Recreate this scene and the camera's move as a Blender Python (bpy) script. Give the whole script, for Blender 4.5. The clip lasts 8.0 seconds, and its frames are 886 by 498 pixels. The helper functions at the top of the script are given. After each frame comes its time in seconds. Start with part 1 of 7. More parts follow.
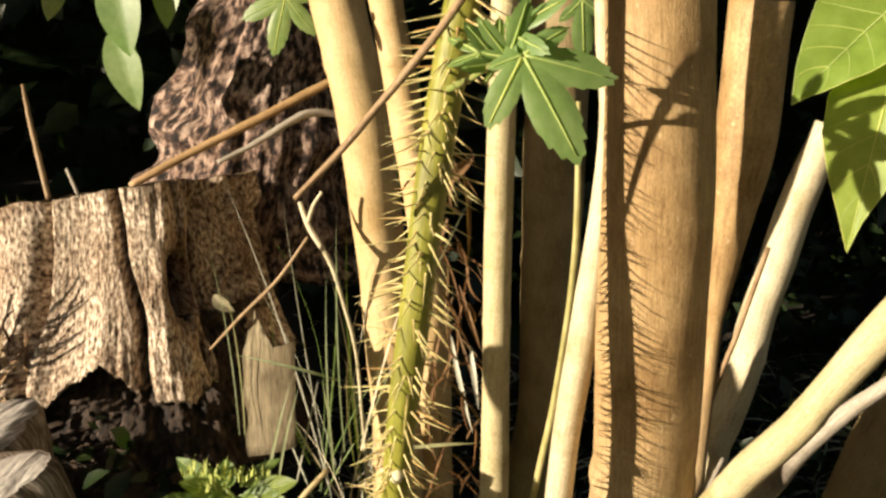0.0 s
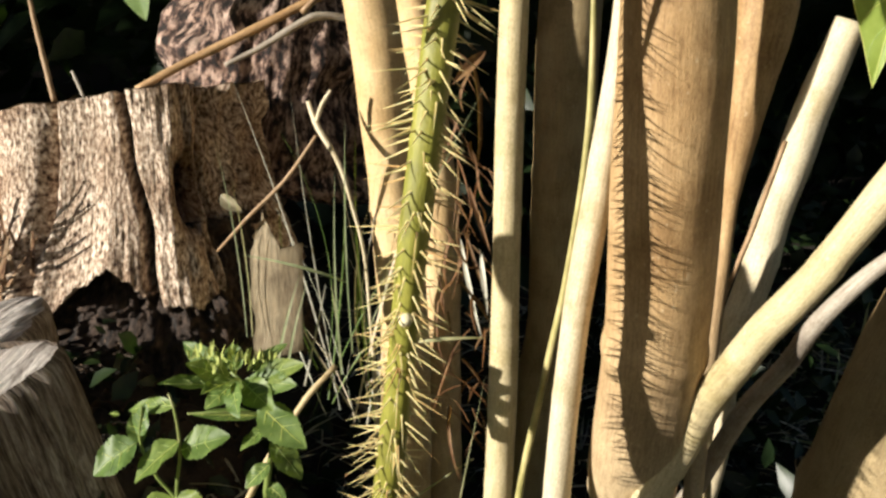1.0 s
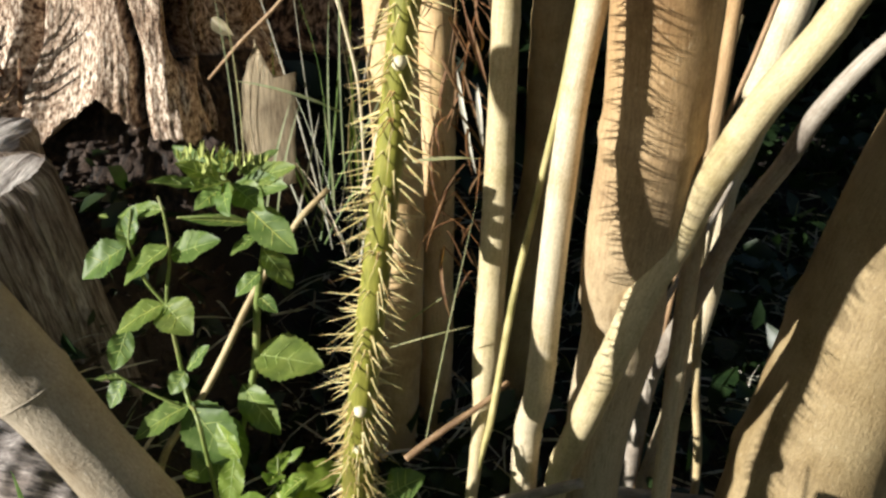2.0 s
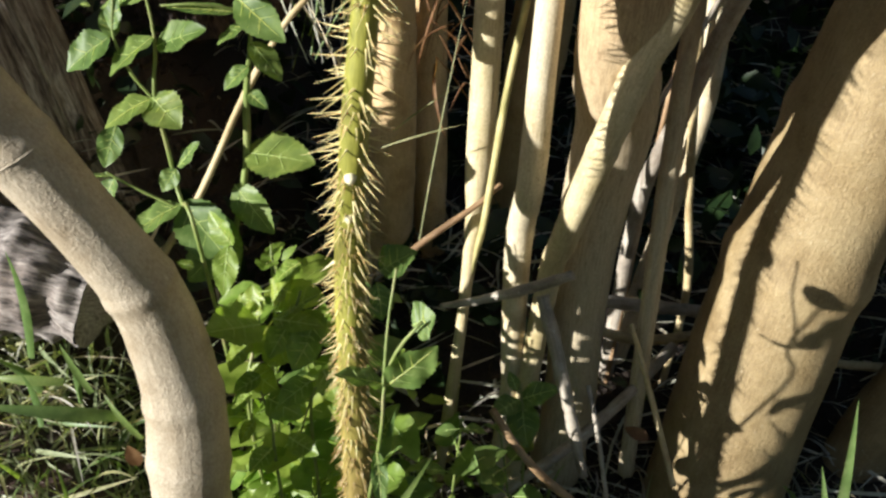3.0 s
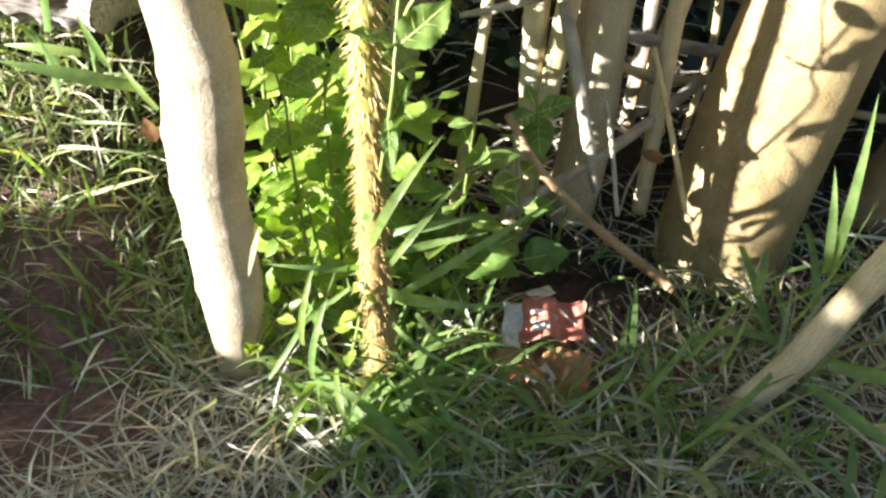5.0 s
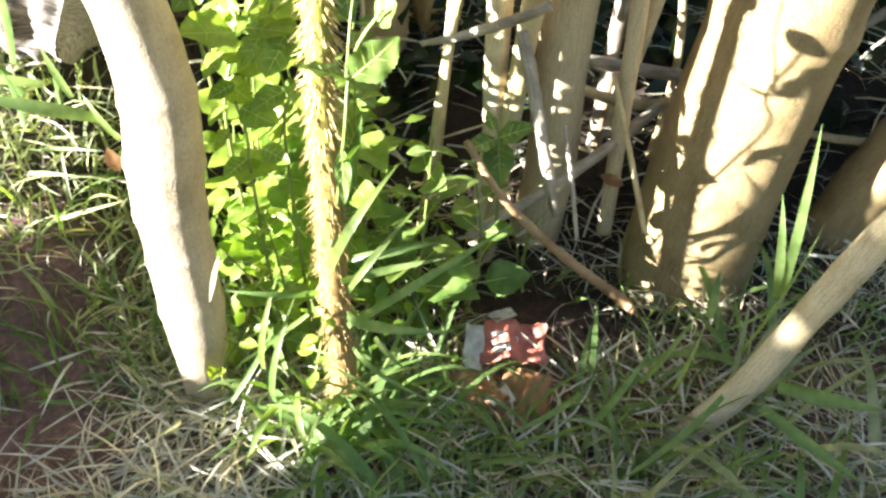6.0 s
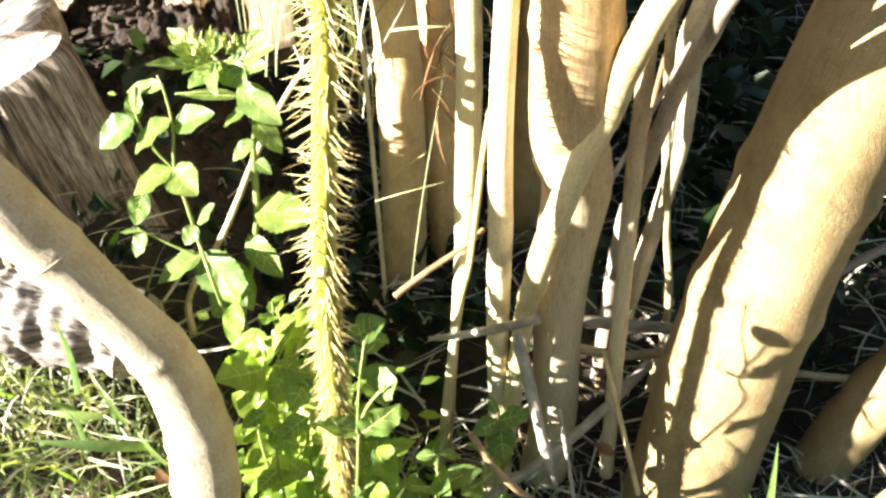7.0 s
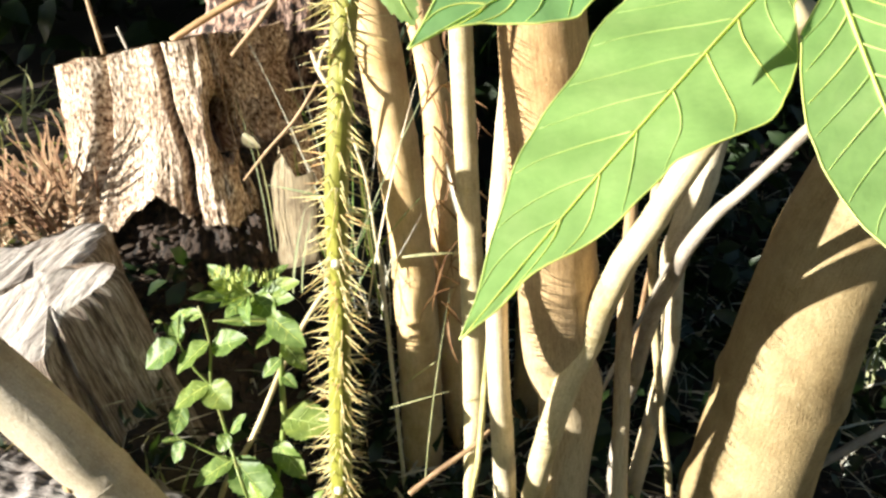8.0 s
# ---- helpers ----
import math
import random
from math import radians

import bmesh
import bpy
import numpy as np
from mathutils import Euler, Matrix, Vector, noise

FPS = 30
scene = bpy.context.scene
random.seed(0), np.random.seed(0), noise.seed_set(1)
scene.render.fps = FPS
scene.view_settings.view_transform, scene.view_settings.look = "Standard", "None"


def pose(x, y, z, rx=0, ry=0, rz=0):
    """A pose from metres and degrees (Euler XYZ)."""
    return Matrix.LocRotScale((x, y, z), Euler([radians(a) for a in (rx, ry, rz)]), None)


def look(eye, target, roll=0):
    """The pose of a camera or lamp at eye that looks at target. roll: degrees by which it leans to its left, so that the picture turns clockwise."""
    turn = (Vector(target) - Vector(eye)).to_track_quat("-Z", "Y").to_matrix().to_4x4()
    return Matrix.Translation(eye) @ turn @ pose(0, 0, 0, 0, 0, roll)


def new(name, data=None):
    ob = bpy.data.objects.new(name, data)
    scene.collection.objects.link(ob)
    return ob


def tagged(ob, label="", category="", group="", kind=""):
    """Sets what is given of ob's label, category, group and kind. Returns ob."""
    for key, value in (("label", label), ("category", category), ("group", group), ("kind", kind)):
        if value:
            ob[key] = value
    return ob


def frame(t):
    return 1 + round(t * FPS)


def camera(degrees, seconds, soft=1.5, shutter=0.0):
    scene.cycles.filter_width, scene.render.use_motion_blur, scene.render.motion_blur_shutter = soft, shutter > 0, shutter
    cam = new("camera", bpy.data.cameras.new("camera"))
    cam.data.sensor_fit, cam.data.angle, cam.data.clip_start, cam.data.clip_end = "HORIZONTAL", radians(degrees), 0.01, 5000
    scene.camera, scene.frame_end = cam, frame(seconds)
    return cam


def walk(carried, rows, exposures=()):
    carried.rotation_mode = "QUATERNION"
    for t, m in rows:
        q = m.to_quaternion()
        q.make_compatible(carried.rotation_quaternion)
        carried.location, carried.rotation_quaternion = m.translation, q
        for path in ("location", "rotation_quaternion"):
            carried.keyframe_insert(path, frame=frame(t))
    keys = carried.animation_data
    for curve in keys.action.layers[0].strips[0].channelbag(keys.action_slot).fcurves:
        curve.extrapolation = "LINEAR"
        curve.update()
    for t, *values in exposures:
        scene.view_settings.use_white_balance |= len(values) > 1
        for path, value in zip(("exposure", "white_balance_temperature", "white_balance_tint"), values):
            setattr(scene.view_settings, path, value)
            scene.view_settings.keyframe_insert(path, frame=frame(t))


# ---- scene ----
cam = camera(50.0, 8.0, soft=2.6)

PATH = [
    (0, look((0.0000, -0.4854, 0.8572), (0.0055, 0.2944, 0.6789), -1.33)),
    (0.5, look((0.0024, -0.4850, 0.8184), (0.0077, 0.2910, 0.6236), -1.16)),
    (1, look((-0.0023, -0.4886, 0.7908), (-0.0048, 0.2845, 0.5853), -1.05)),
    (1.5, look((-0.0017, -0.4962, 0.7428), (-0.0030, 0.2683, 0.5070), 0.03)),
    (2, look((-0.0024, -0.5036, 0.7011), (-0.0011, 0.2505, 0.4340), 0.13)),
    (2.2, look((-0.0043, -0.5081, 0.6820), (-0.0059, 0.2393, 0.3967), 0.02)),
    (3.3, look((0.0030, -0.5300, 0.6251), (0.0097, 0.1726, 0.2428), 0.07)),
    (3.5, look((0.0030, -0.5340, 0.6132), (0.0100, 0.1639, 0.2220), 0.30)),
    (4, look((0.0055, -0.5502, 0.5825), (0.0011, 0.1299, 0.1612), -0.65)),
    (4.5, look((0.0097, -0.5776, 0.5488), (-0.0050, 0.0825, 0.0971), 0.21)),
    (4.7, look((0.0124, -0.5816, 0.5347), (-0.0087, 0.0708, 0.0722), 0.62)),
    (5.8, look((0.0380, -0.5970, 0.5320), (-0.0030, 1.0180, -0.6470), 1.40)),
    (6, look((0.0470, -0.5900, 0.5540), (0.0000, 1.0400, -0.6040), 0.80)),
    (6.5, look((0.0690, -0.5740, 0.6520), (-0.0060, 1.1090, -0.4250), -1.60)),
    (7, look((0.0850, -0.5670, 0.7800), (-0.0590, 1.1410, -0.2510), -2.80)),
    (7.5, look((0.0960, -0.5930, 0.8460), (-0.1070, 1.1740, -0.0690), -4.40)),
    (8, look((0.1180, -0.6270, 0.8860), (-0.0830, 1.2130, 0.1290), -4.50)),
]
EXPOSURES = [
    (0.0, 0.88, 7900, 10.5), (0.5, 0.87, 6900, 10), (1.0, 0.85, 6550, 10), (2.2, 0.9, 6200, 10), (3.5, 1.3, 6050, 9.5), (4.0, 1.6, 6100, 9.5), (4.5, 2.15, 6150, 9.5), (6.0, 3.2, 6200, 10), (6.5, 3.0, 6400, 9.5), (7.2, 2.75, 6500, 9), (7.6, 2.3, 6600, 8.5), (8.0, 1.9, 6400, 8),
]
walk(cam, PATH, EXPOSURES)

# ---- light ----
SUN_EL, SUN_AZ = radians(13.5), radians(28.7)
world = bpy.data.worlds.new("world")
scene.world = world
world.use_nodes = True
wn = world.node_tree.nodes
sky = wn.new("ShaderNodeTexSky")
sky.sky_type, sky.sun_disc = "NISHITA", False
sky.sun_elevation = SUN_EL
sky.sun_rotation = math.atan2(-math.cos(SUN_AZ), -math.sin(SUN_AZ))
wn["Background"].inputs["Strength"].default_value = 0.032
world.node_tree.links.new(sky.outputs[0], wn["Background"].inputs["Color"])

sun_data = bpy.data.lights.new("sun", "SUN")
sun_data.energy, sun_data.angle, sun_data.color = 5.0, radians(0.53), (1.0, 0.94, 0.84)
sun = new("sun", sun_data)
travel = Vector((math.cos(SUN_EL) * math.cos(SUN_AZ), math.cos(SUN_EL) * math.sin(SUN_AZ), -math.sin(SUN_EL)))
sun.matrix_world = Matrix.Translation((-2, -2, 3)) @ travel.to_track_quat("-Z", "Y").to_matrix().to_4x4()


# ---- materials ----
def material(name, rough=0.8):
    m = bpy.data.materials.new(name)
    m.use_nodes = True
    b = m.node_tree.nodes["Principled BSDF"]
    b.inputs["Roughness"].default_value = rough
    return m, m.node_tree.nodes, m.node_tree.links, b


def noise_node(nodes, links, vec, scale, detail=4.0, rough=0.6, stretch=None):
    if stretch:
        mp = nodes.new("ShaderNodeMapping")
        mp.inputs["Scale"].default_value = stretch
        links.new(vec, mp.inputs["Vector"])
        vec = mp.outputs[0]
    n = nodes.new("ShaderNodeTexNoise")
    n.inputs["Scale"].default_value, n.inputs["Detail"].default_value, n.inputs["Roughness"].default_value = scale, detail, rough
    links.new(vec, n.inputs["Vector"])
    return n.outputs["Fac"]


def ramp(nodes, links, fac, stops):
    r = nodes.new("ShaderNodeValToRGB")
    while len(r.color_ramp.elements) < len(stops):
        r.color_ramp.elements.new(0.5)
    for e, (p, c) in zip(r.color_ramp.elements, stops):
        e.position, e.color = p, (*c, 1)
    links.new(fac, r.inputs[0])
    return r.outputs[0]


def mixed(nodes, links, a, b, fac, mode="MIX"):
    m = nodes.new("ShaderNodeMix")
    m.data_type, m.blend_type = "RGBA", mode
    for s, v in ((m.inputs[6], a), (m.inputs[7], b)):
        if isinstance(v, tuple):
            s.default_value = (*v, 1)
        else:
            links.new(v, s)
    if isinstance(fac, float):
        m.inputs[0].default_value = fac
    else:
        links.new(fac, m.inputs[0])
    return m.outputs[2]


def bumped(nodes, links, bsdf, height, strength, distance):
    b = nodes.new("ShaderNodeBump")
    b.inputs["Strength"].default_value, b.inputs["Distance"].default_value = strength, distance
    links.new(height, b.inputs["Height"])
    links.new(b.outputs[0], bsdf.inputs["Normal"])
    return b


def stem_bark(name, pale, mid, dark, speck=(0.75, 0.65, 0.42), rough=0.62, relief=0.5, lines=0.8, ticks=0.5, grit=0.0, foot=None):
    """Smooth young bark: fine lengthwise streaks, pale flecks, cross wrinkles and brown blotches."""
    m, nodes, links, b = material(name, rough)
    uv = nodes.new("ShaderNodeUVMap").outputs[0]
    geo = nodes.new("ShaderNodeTexCoord").outputs["Object"]
    streak = noise_node(nodes, links, uv, 1.0, 5, 0.68, (560, 45, 1))
    broad = noise_node(nodes, links, geo, 22.0, 5, 0.65)
    blotch = noise_node(nodes, links, geo, 85.0, 4, 0.65)
    fleck = noise_node(nodes, links, uv, 1.0, 3, 0.6, (1500, 330, 1))
    wrinkle = noise_node(nodes, links, uv, 1.0, 3, 0.6, (110, 900, 1))
    base = ramp(nodes, links, broad, [(0.32, dark), (0.48, mid), (0.68, pale)])
    if foot:
        sep = nodes.new("ShaderNodeSeparateXYZ")
        links.new(geo, sep.inputs[0])
        base = mixed(nodes, links, foot, base, ramp(nodes, links, sep.outputs["Z"], [(0.30, (0, 0, 0)), (0.62, (1, 1, 1))]))
    ln = ramp(nodes, links, streak, [(0.30, (0.50, 0.42, 0.32)), (0.50, (0.96, 0.95, 0.93)), (0.72, (1.20, 1.19, 1.15))])
    col = mixed(nodes, links, base, ln, lines, "MULTIPLY")
    fl = ramp(nodes, links, fleck, [(0.32, (0.72, 0.68, 0.60)), (0.52, (1, 1, 1)), (0.70, (1.22, 1.2, 1.16))])
    col = mixed(nodes, links, col, fl, 0.85, "MULTIPLY")
    dots = noise_node(nodes, links, uv, 1.0, 2, 0.5, (300, 150, 1))
    fac = ramp(nodes, links, dots, [(0.66, (0, 0, 0)), (0.76, (0.7, 0.7, 0.7))])
    col = mixed(nodes, links, col, speck, fac)
    tick = ramp(nodes, links, wrinkle, [(0.62, (0, 0, 0)), (0.74, (ticks, ticks, ticks))])
    col = mixed(nodes, links, col, tuple(c * 0.5 for c in mid), tick)
    fac2 = ramp(nodes, links, blotch, [(0.62, (0, 0, 0)), (0.78, (0.5, 0.5, 0.5))])
    col = mixed(nodes, links, col, tuple(c * 0.5 for c in mid), fac2)
    links.new(col, b.inputs["Base Color"])
    h = mixed(nodes, links, mixed(nodes, links, streak, dots, 0.4), mixed(nodes, links, fleck, wrinkle, 0.45), 0.45)
    if grit:
        h = mixed(nodes, links, h, noise_node(nodes, links, geo, 330.0, 4, 0.7), grit)
    bumped(nodes, links, b, h, relief, 0.0014 + 0.0030 * grit)
    return m


M_TAN = stem_bark("bark_tan", (0.50, 0.345, 0.18), (0.41, 0.265, 0.125), (0.29, 0.175, 0.075), (0.62, 0.48, 0.30), relief=0.75, foot=(0.50, 0.43, 0.30))
M_PEACH = stem_bark("bark_peach", (0.68, 0.51, 0.29), (0.60, 0.43, 0.22), (0.46, 0.31, 0.14), (0.48, 0.33, 0.18), relief=0.4, lines=0.55)
M_CREAM = stem_bark("bark_cream", (0.60, 0.52, 0.33), (0.52, 0.44, 0.26), (0.39, 0.32, 0.16), relief=0.45, lines=0.6)
M_PALE = stem_bark("bark_pale", (0.68, 0.61, 0.45), (0.60, 0.52, 0.36), (0.44, 0.36, 0.21), speck=(0.40, 0.29, 0.17), relief=0.6, lines=0.6)
M_GREY = stem_bark("bark_grey", (0.485, 0.42, 0.32), (0.415, 0.35, 0.255), (0.315, 0.25, 0.165), speck=(0.62, 0.55, 0.44), relief=1.0, lines=0.35, ticks=1.0, grit=0.42)
M_HONEY = stem_bark("bark_honey", (0.36, 0.28, 0.15), (0.29, 0.215, 0.105), (0.20, 0.14, 0.06), (0.46, 0.39, 0.25), relief=0.9, lines=0.6, ticks=0.75, grit=0.45)
M_TWIG = stem_bark("bark_twig", (0.42, 0.29, 0.17), (0.30, 0.19, 0.10), (0.17, 0.10, 0.05), speck=(0.5, 0.4, 0.28))
M_STRAW = stem_bark("straw_stalk", (0.62, 0.52, 0.31), (0.50, 0.40, 0.22), (0.33, 0.25, 0.12), speck=(0.66, 0.58, 0.40))
M_DEAD = stem_bark("dead_stalk", (0.46, 0.42, 0.36), (0.34, 0.30, 0.25), (0.20, 0.17, 0.14), speck=(0.55, 0.5, 0.44))


def green_stalk(name, a, b_, c, foot=None):
    m, nodes, links, b = material(name, 0.5)
    geo = nodes.new("ShaderNodeTexCoord").outputs["Object"]
    uv = nodes.new("ShaderNodeUVMap").outputs[0]
    streak = noise_node(nodes, links, uv, 1.0, 5, 0.7, (420, 50, 1))
    broad = noise_node(nodes, links, geo, 30.0)
    col = mixed(nodes, links, ramp(nodes, links, broad, [(0.3, a), (0.5, b_), (0.72, c)]), ramp(nodes, links, streak, [(0.3, (0.6, 0.6, 0.5)), (0.6, (1.05, 1.05, 1))]), 0.8, "MULTIPLY")
    if foot:
        sep = nodes.new("ShaderNodeSeparateXYZ")
        links.new(geo, sep.inputs[0])
        old = mixed(nodes, links, foot, ramp(nodes, links, streak, [(0.3, (0.45, 0.42, 0.4)), (0.6, (1.15, 1.1, 1.05))]), 0.8, "MULTIPLY")
        col = mixed(nodes, links, old, col, ramp(nodes, links, sep.outputs["Z"], [(0.10, (0, 0, 0)), (0.32, (1, 1, 1))]))
    links.new(col, b.inputs["Base Color"])
    bumped(nodes, links, b, streak, 0.5, 0.001)
    return m


M_SPINY = green_stalk("spiny_green", (0.14, 0.13, 0.02), (0.23, 0.23, 0.035), (0.33, 0.31, 0.06), (0.26, 0.17, 0.065))
M_SHOOT = green_stalk("pale_shoot", (0.28, 0.26, 0.09), (0.44, 0.39, 0.17), (0.58, 0.50, 0.26))
M_HERBSTEM = green_stalk("herb_stem", (0.13, 0.17, 0.04), (0.20, 0.26, 0.07), (0.30, 0.24, 0.12))


def spine_material(name="spine", tone=1.0):
    m, nodes, links, b = material(name, 0.4)
    info = nodes.new("ShaderNodeObjectInfo")
    col = ramp(nodes, links, info.outputs["Random"], [(0.0, (0.55, 0.42, 0.16)), (0.5, (0.68, 0.58, 0.27)), (1.0, (0.50, 0.29, 0.11))])
    if tone < 1:
        col = mixed(nodes, links, col, (tone, tone * 0.92, tone * 0.8), 1.0, "MULTIPLY")
    links.new(col, b.inputs["Base Color"])
    b.inputs["Subsurface Weight"].default_value = 0.15
    b.inputs["Subsurface Radius"].default_value = (0.002, 0.001, 0.0005)
    return m


M_SPINE = spine_material()
M_SPINE_OLD = spine_material("old_spine", 0.62)


def leaf_material(name, dark, mid, light, trans=0.45, glossy=0.42, island=True):
    """Leaf skin that lets light through, with small blotches and a tint of its own for each leaf."""
    m, nodes, links, b = material(name, glossy)
    geo = nodes.new("ShaderNodeTexCoord").outputs["Object"]
    n1 = noise_node(nodes, links, geo, 60.0, 5, 0.65)
    n2 = noise_node(nodes, links, geo, 420.0, 2, 0.5)
    col = ramp(nodes, links, n1, [(0.28, dark), (0.5, mid), (0.75, light)])
    rnd = nodes.new("ShaderNodeNewGeometry").outputs["Random Per Island"] if island else nodes.new("ShaderNodeObjectInfo").outputs["Random"]
    tint = ramp(nodes, links, rnd, [(0.0, (0.75, 0.85, 0.7)), (0.6, (1.05, 1.05, 1.0)), (1.0, (1.35, 1.15, 0.8))])
    col = mixed(nodes, links, col, tint, 0.8, "MULTIPLY")
    links.new(col, b.inputs["Base Color"])
    bumped(nodes, links, b, mixed(nodes, links, n2, n1, 0.5), 0.35, 0.0008)
    t = nodes.new("ShaderNodeBsdfTranslucent")
    bright = mixed(nodes, links, col, (1.5, 1.6, 0.6), 1.0, "MULTIPLY")
    links.new(bright, t.inputs["Color"])
    mix = nodes.new("ShaderNodeMixShader")
    mix.inputs[0].default_value = trans
    links.new(b.outputs[0], mix.inputs[1])
    links.new(t.outputs[0], mix.inputs[2])
    links.new(mix.outputs[0], nodes["Material Output"].inputs["Surface"])
    return m


M_HERB = leaf_material("herb_leaf", (0.085, 0.145, 0.035), (0.14, 0.215, 0.055), (0.24, 0.315, 0.10), trans=0.33, glossy=0.5, island=False)
M_HERB_STUFF = leaf_material("herb_leaf_small", (0.12, 0.20, 0.03), (0.20, 0.30, 0.05), (0.31, 0.40, 0.09))
M_LIME = leaf_material("lime_leaf", (0.15, 0.22, 0.035), (0.22, 0.31, 0.055), (0.33, 0.41, 0.11), trans=0.42, island=False)
M_BIGLEAF = leaf_material("shrub_leaf", (0.145, 0.28, 0.11), (0.19, 0.35, 0.145), (0.245, 0.41, 0.19), trans=0.4, glossy=0.45, island=False)
M_SIDELEAF = leaf_material("side_leaf", (0.22, 0.31, 0.06), (0.29, 0.40, 0.08), (0.37, 0.48, 0.13), trans=0.45, glossy=0.5, island=False)
M_LOBED = leaf_material("lobed_leaf", (0.14, 0.24, 0.07), (0.20, 0.31, 0.11), (0.28, 0.38, 0.18), trans=0.4, island=False)
M_VEIN = leaf_material("leaf_vein", (0.44, 0.52, 0.20), (0.52, 0.60, 0.26), (0.60, 0.66, 0.32), trans=0.4, island=False)
M_GRASS = leaf_material("grass_blade", (0.10, 0.165, 0.05), (0.16, 0.245, 0.08), (0.26, 0.34, 0.145), trans=0.4)
M_GRASS_DULL = leaf_material("grass_grey", (0.17, 0.20, 0.11), (0.28, 0.31, 0.18), (0.44, 0.43, 0.30), trans=0.3, glossy=0.6)
# near-black leaves: deep shade behind the stems is put into their colour
M_LEAF_SHADED = leaf_material("leaf_painted_shade", (0.008, 0.018, 0.006), (0.014, 0.029, 0.009), (0.026, 0.044, 0.014), trans=0.2)
M_LITTER = leaf_material("straw_litter", (0.33, 0.29, 0.24), (0.55, 0.51, 0.45), (0.74, 0.71, 0.66), trans=0.1, glossy=0.75)
M_DRYLEAF = leaf_material("dry_leaf", (0.11, 0.048, 0.02), (0.18, 0.088, 0.038), (0.31, 0.19, 0.09), trans=0.2, glossy=0.7)
M_YELLOWLEAF = leaf_material("yellow_leaf", (0.26, 0.24, 0.09), (0.36, 0.33, 0.14), (0.44, 0.41, 0.2), trans=0.3, glossy=0.6)


def soil_material():
    m, nodes, links, b = material("soil", 0.95)
    geo = nodes.new("ShaderNodeTexCoord").outputs["Object"]
    a = noise_node(nodes, links, geo, 9.0, 6, 0.7)
    c = noise_node(nodes, links, geo, 160.0, 5, 0.7)
    col = mixed(nodes, links, ramp(nodes, links, a, [(0.3, (0.12, 0.066, 0.056)), (0.55, (0.21, 0.122, 0.105)), (0.75, (0.31, 0.205, 0.18))]),
                ramp(nodes, links, c, [(0.3, (0.45, 0.45, 0.45)), (0.55, (1, 1, 1)), (0.75, (1.7, 1.6, 1.5))]), 0.9, "MULTIPLY")
    # dark leaf mould under the shrub and on the bank, with its shade painted in
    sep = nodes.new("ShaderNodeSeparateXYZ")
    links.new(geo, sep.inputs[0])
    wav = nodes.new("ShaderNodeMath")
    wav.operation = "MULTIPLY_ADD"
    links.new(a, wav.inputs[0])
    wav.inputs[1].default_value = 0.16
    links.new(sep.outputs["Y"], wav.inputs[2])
    mould_shade = mixed(nodes, links, (0.040, 0.028, 0.020), ramp(nodes, links, c, [(0.3, (0.4, 0.4, 0.4)), (0.6, (1, 1, 1)), (0.78, (2.4, 2.2, 1.9))]), 0.9, "MULTIPLY")
    col = mixed(nodes, links, col, mould_shade, ramp(nodes, links, wav.outputs[0], [(0.17, (0, 0, 0)), (0.24, (1, 1, 1))]))
    links.new(col, b.inputs["Base Color"])
    bumped(nodes, links, b, mixed(nodes, links, a, c, 0.6), 1.0, 0.006)
    return m


M_SOIL = soil_material()


def wood_material(name, dark, mid, light, stretch, relief, crack=0.42):
    """Weathered wood: fibres and cracks along the grain (v of the uv map)."""
    m, nodes, links, b = material(name, 0.85)
    uv = nodes.new("ShaderNodeUVMap").outputs[0]
    geo = nodes.new("ShaderNodeTexCoord").outputs["Object"]
    fib = noise_node(nodes, links, uv, 1.0, 7, 0.72, stretch)
    fine = noise_node(nodes, links, uv, 1.0, 4, 0.7, (stretch[0] * 4, stretch[1] * 5, 1))
    pat = noise_node(nodes, links, geo, 14.0, 4, 0.6)
    col = ramp(nodes, links, fib, [(crack - 0.06, tuple(c * 0.2 for c in dark)), (crack + 0.01, dark), (0.51, mid), (0.63, light)])
    col = mixed(nodes, links, col, ramp(nodes, links, fine, [(0.35, (0.35, 0.32, 0.3)), (0.55, (1, 1, 1)), (0.75, (1.35, 1.3, 1.2))]), 0.75, "MULTIPLY")
    col = mixed(nodes, links, col, ramp(nodes, links, pat, [(0.35, (0.6, 0.5, 0.42)), (0.6, (1.08, 1.05, 1.0))]), 0.6, "MULTIPLY")
    links.new(col, b.inputs["Base Color"])
    bumped(nodes, links, b, mixed(nodes, links, fib, fine, 0.35), relief, 0.006)
    return m


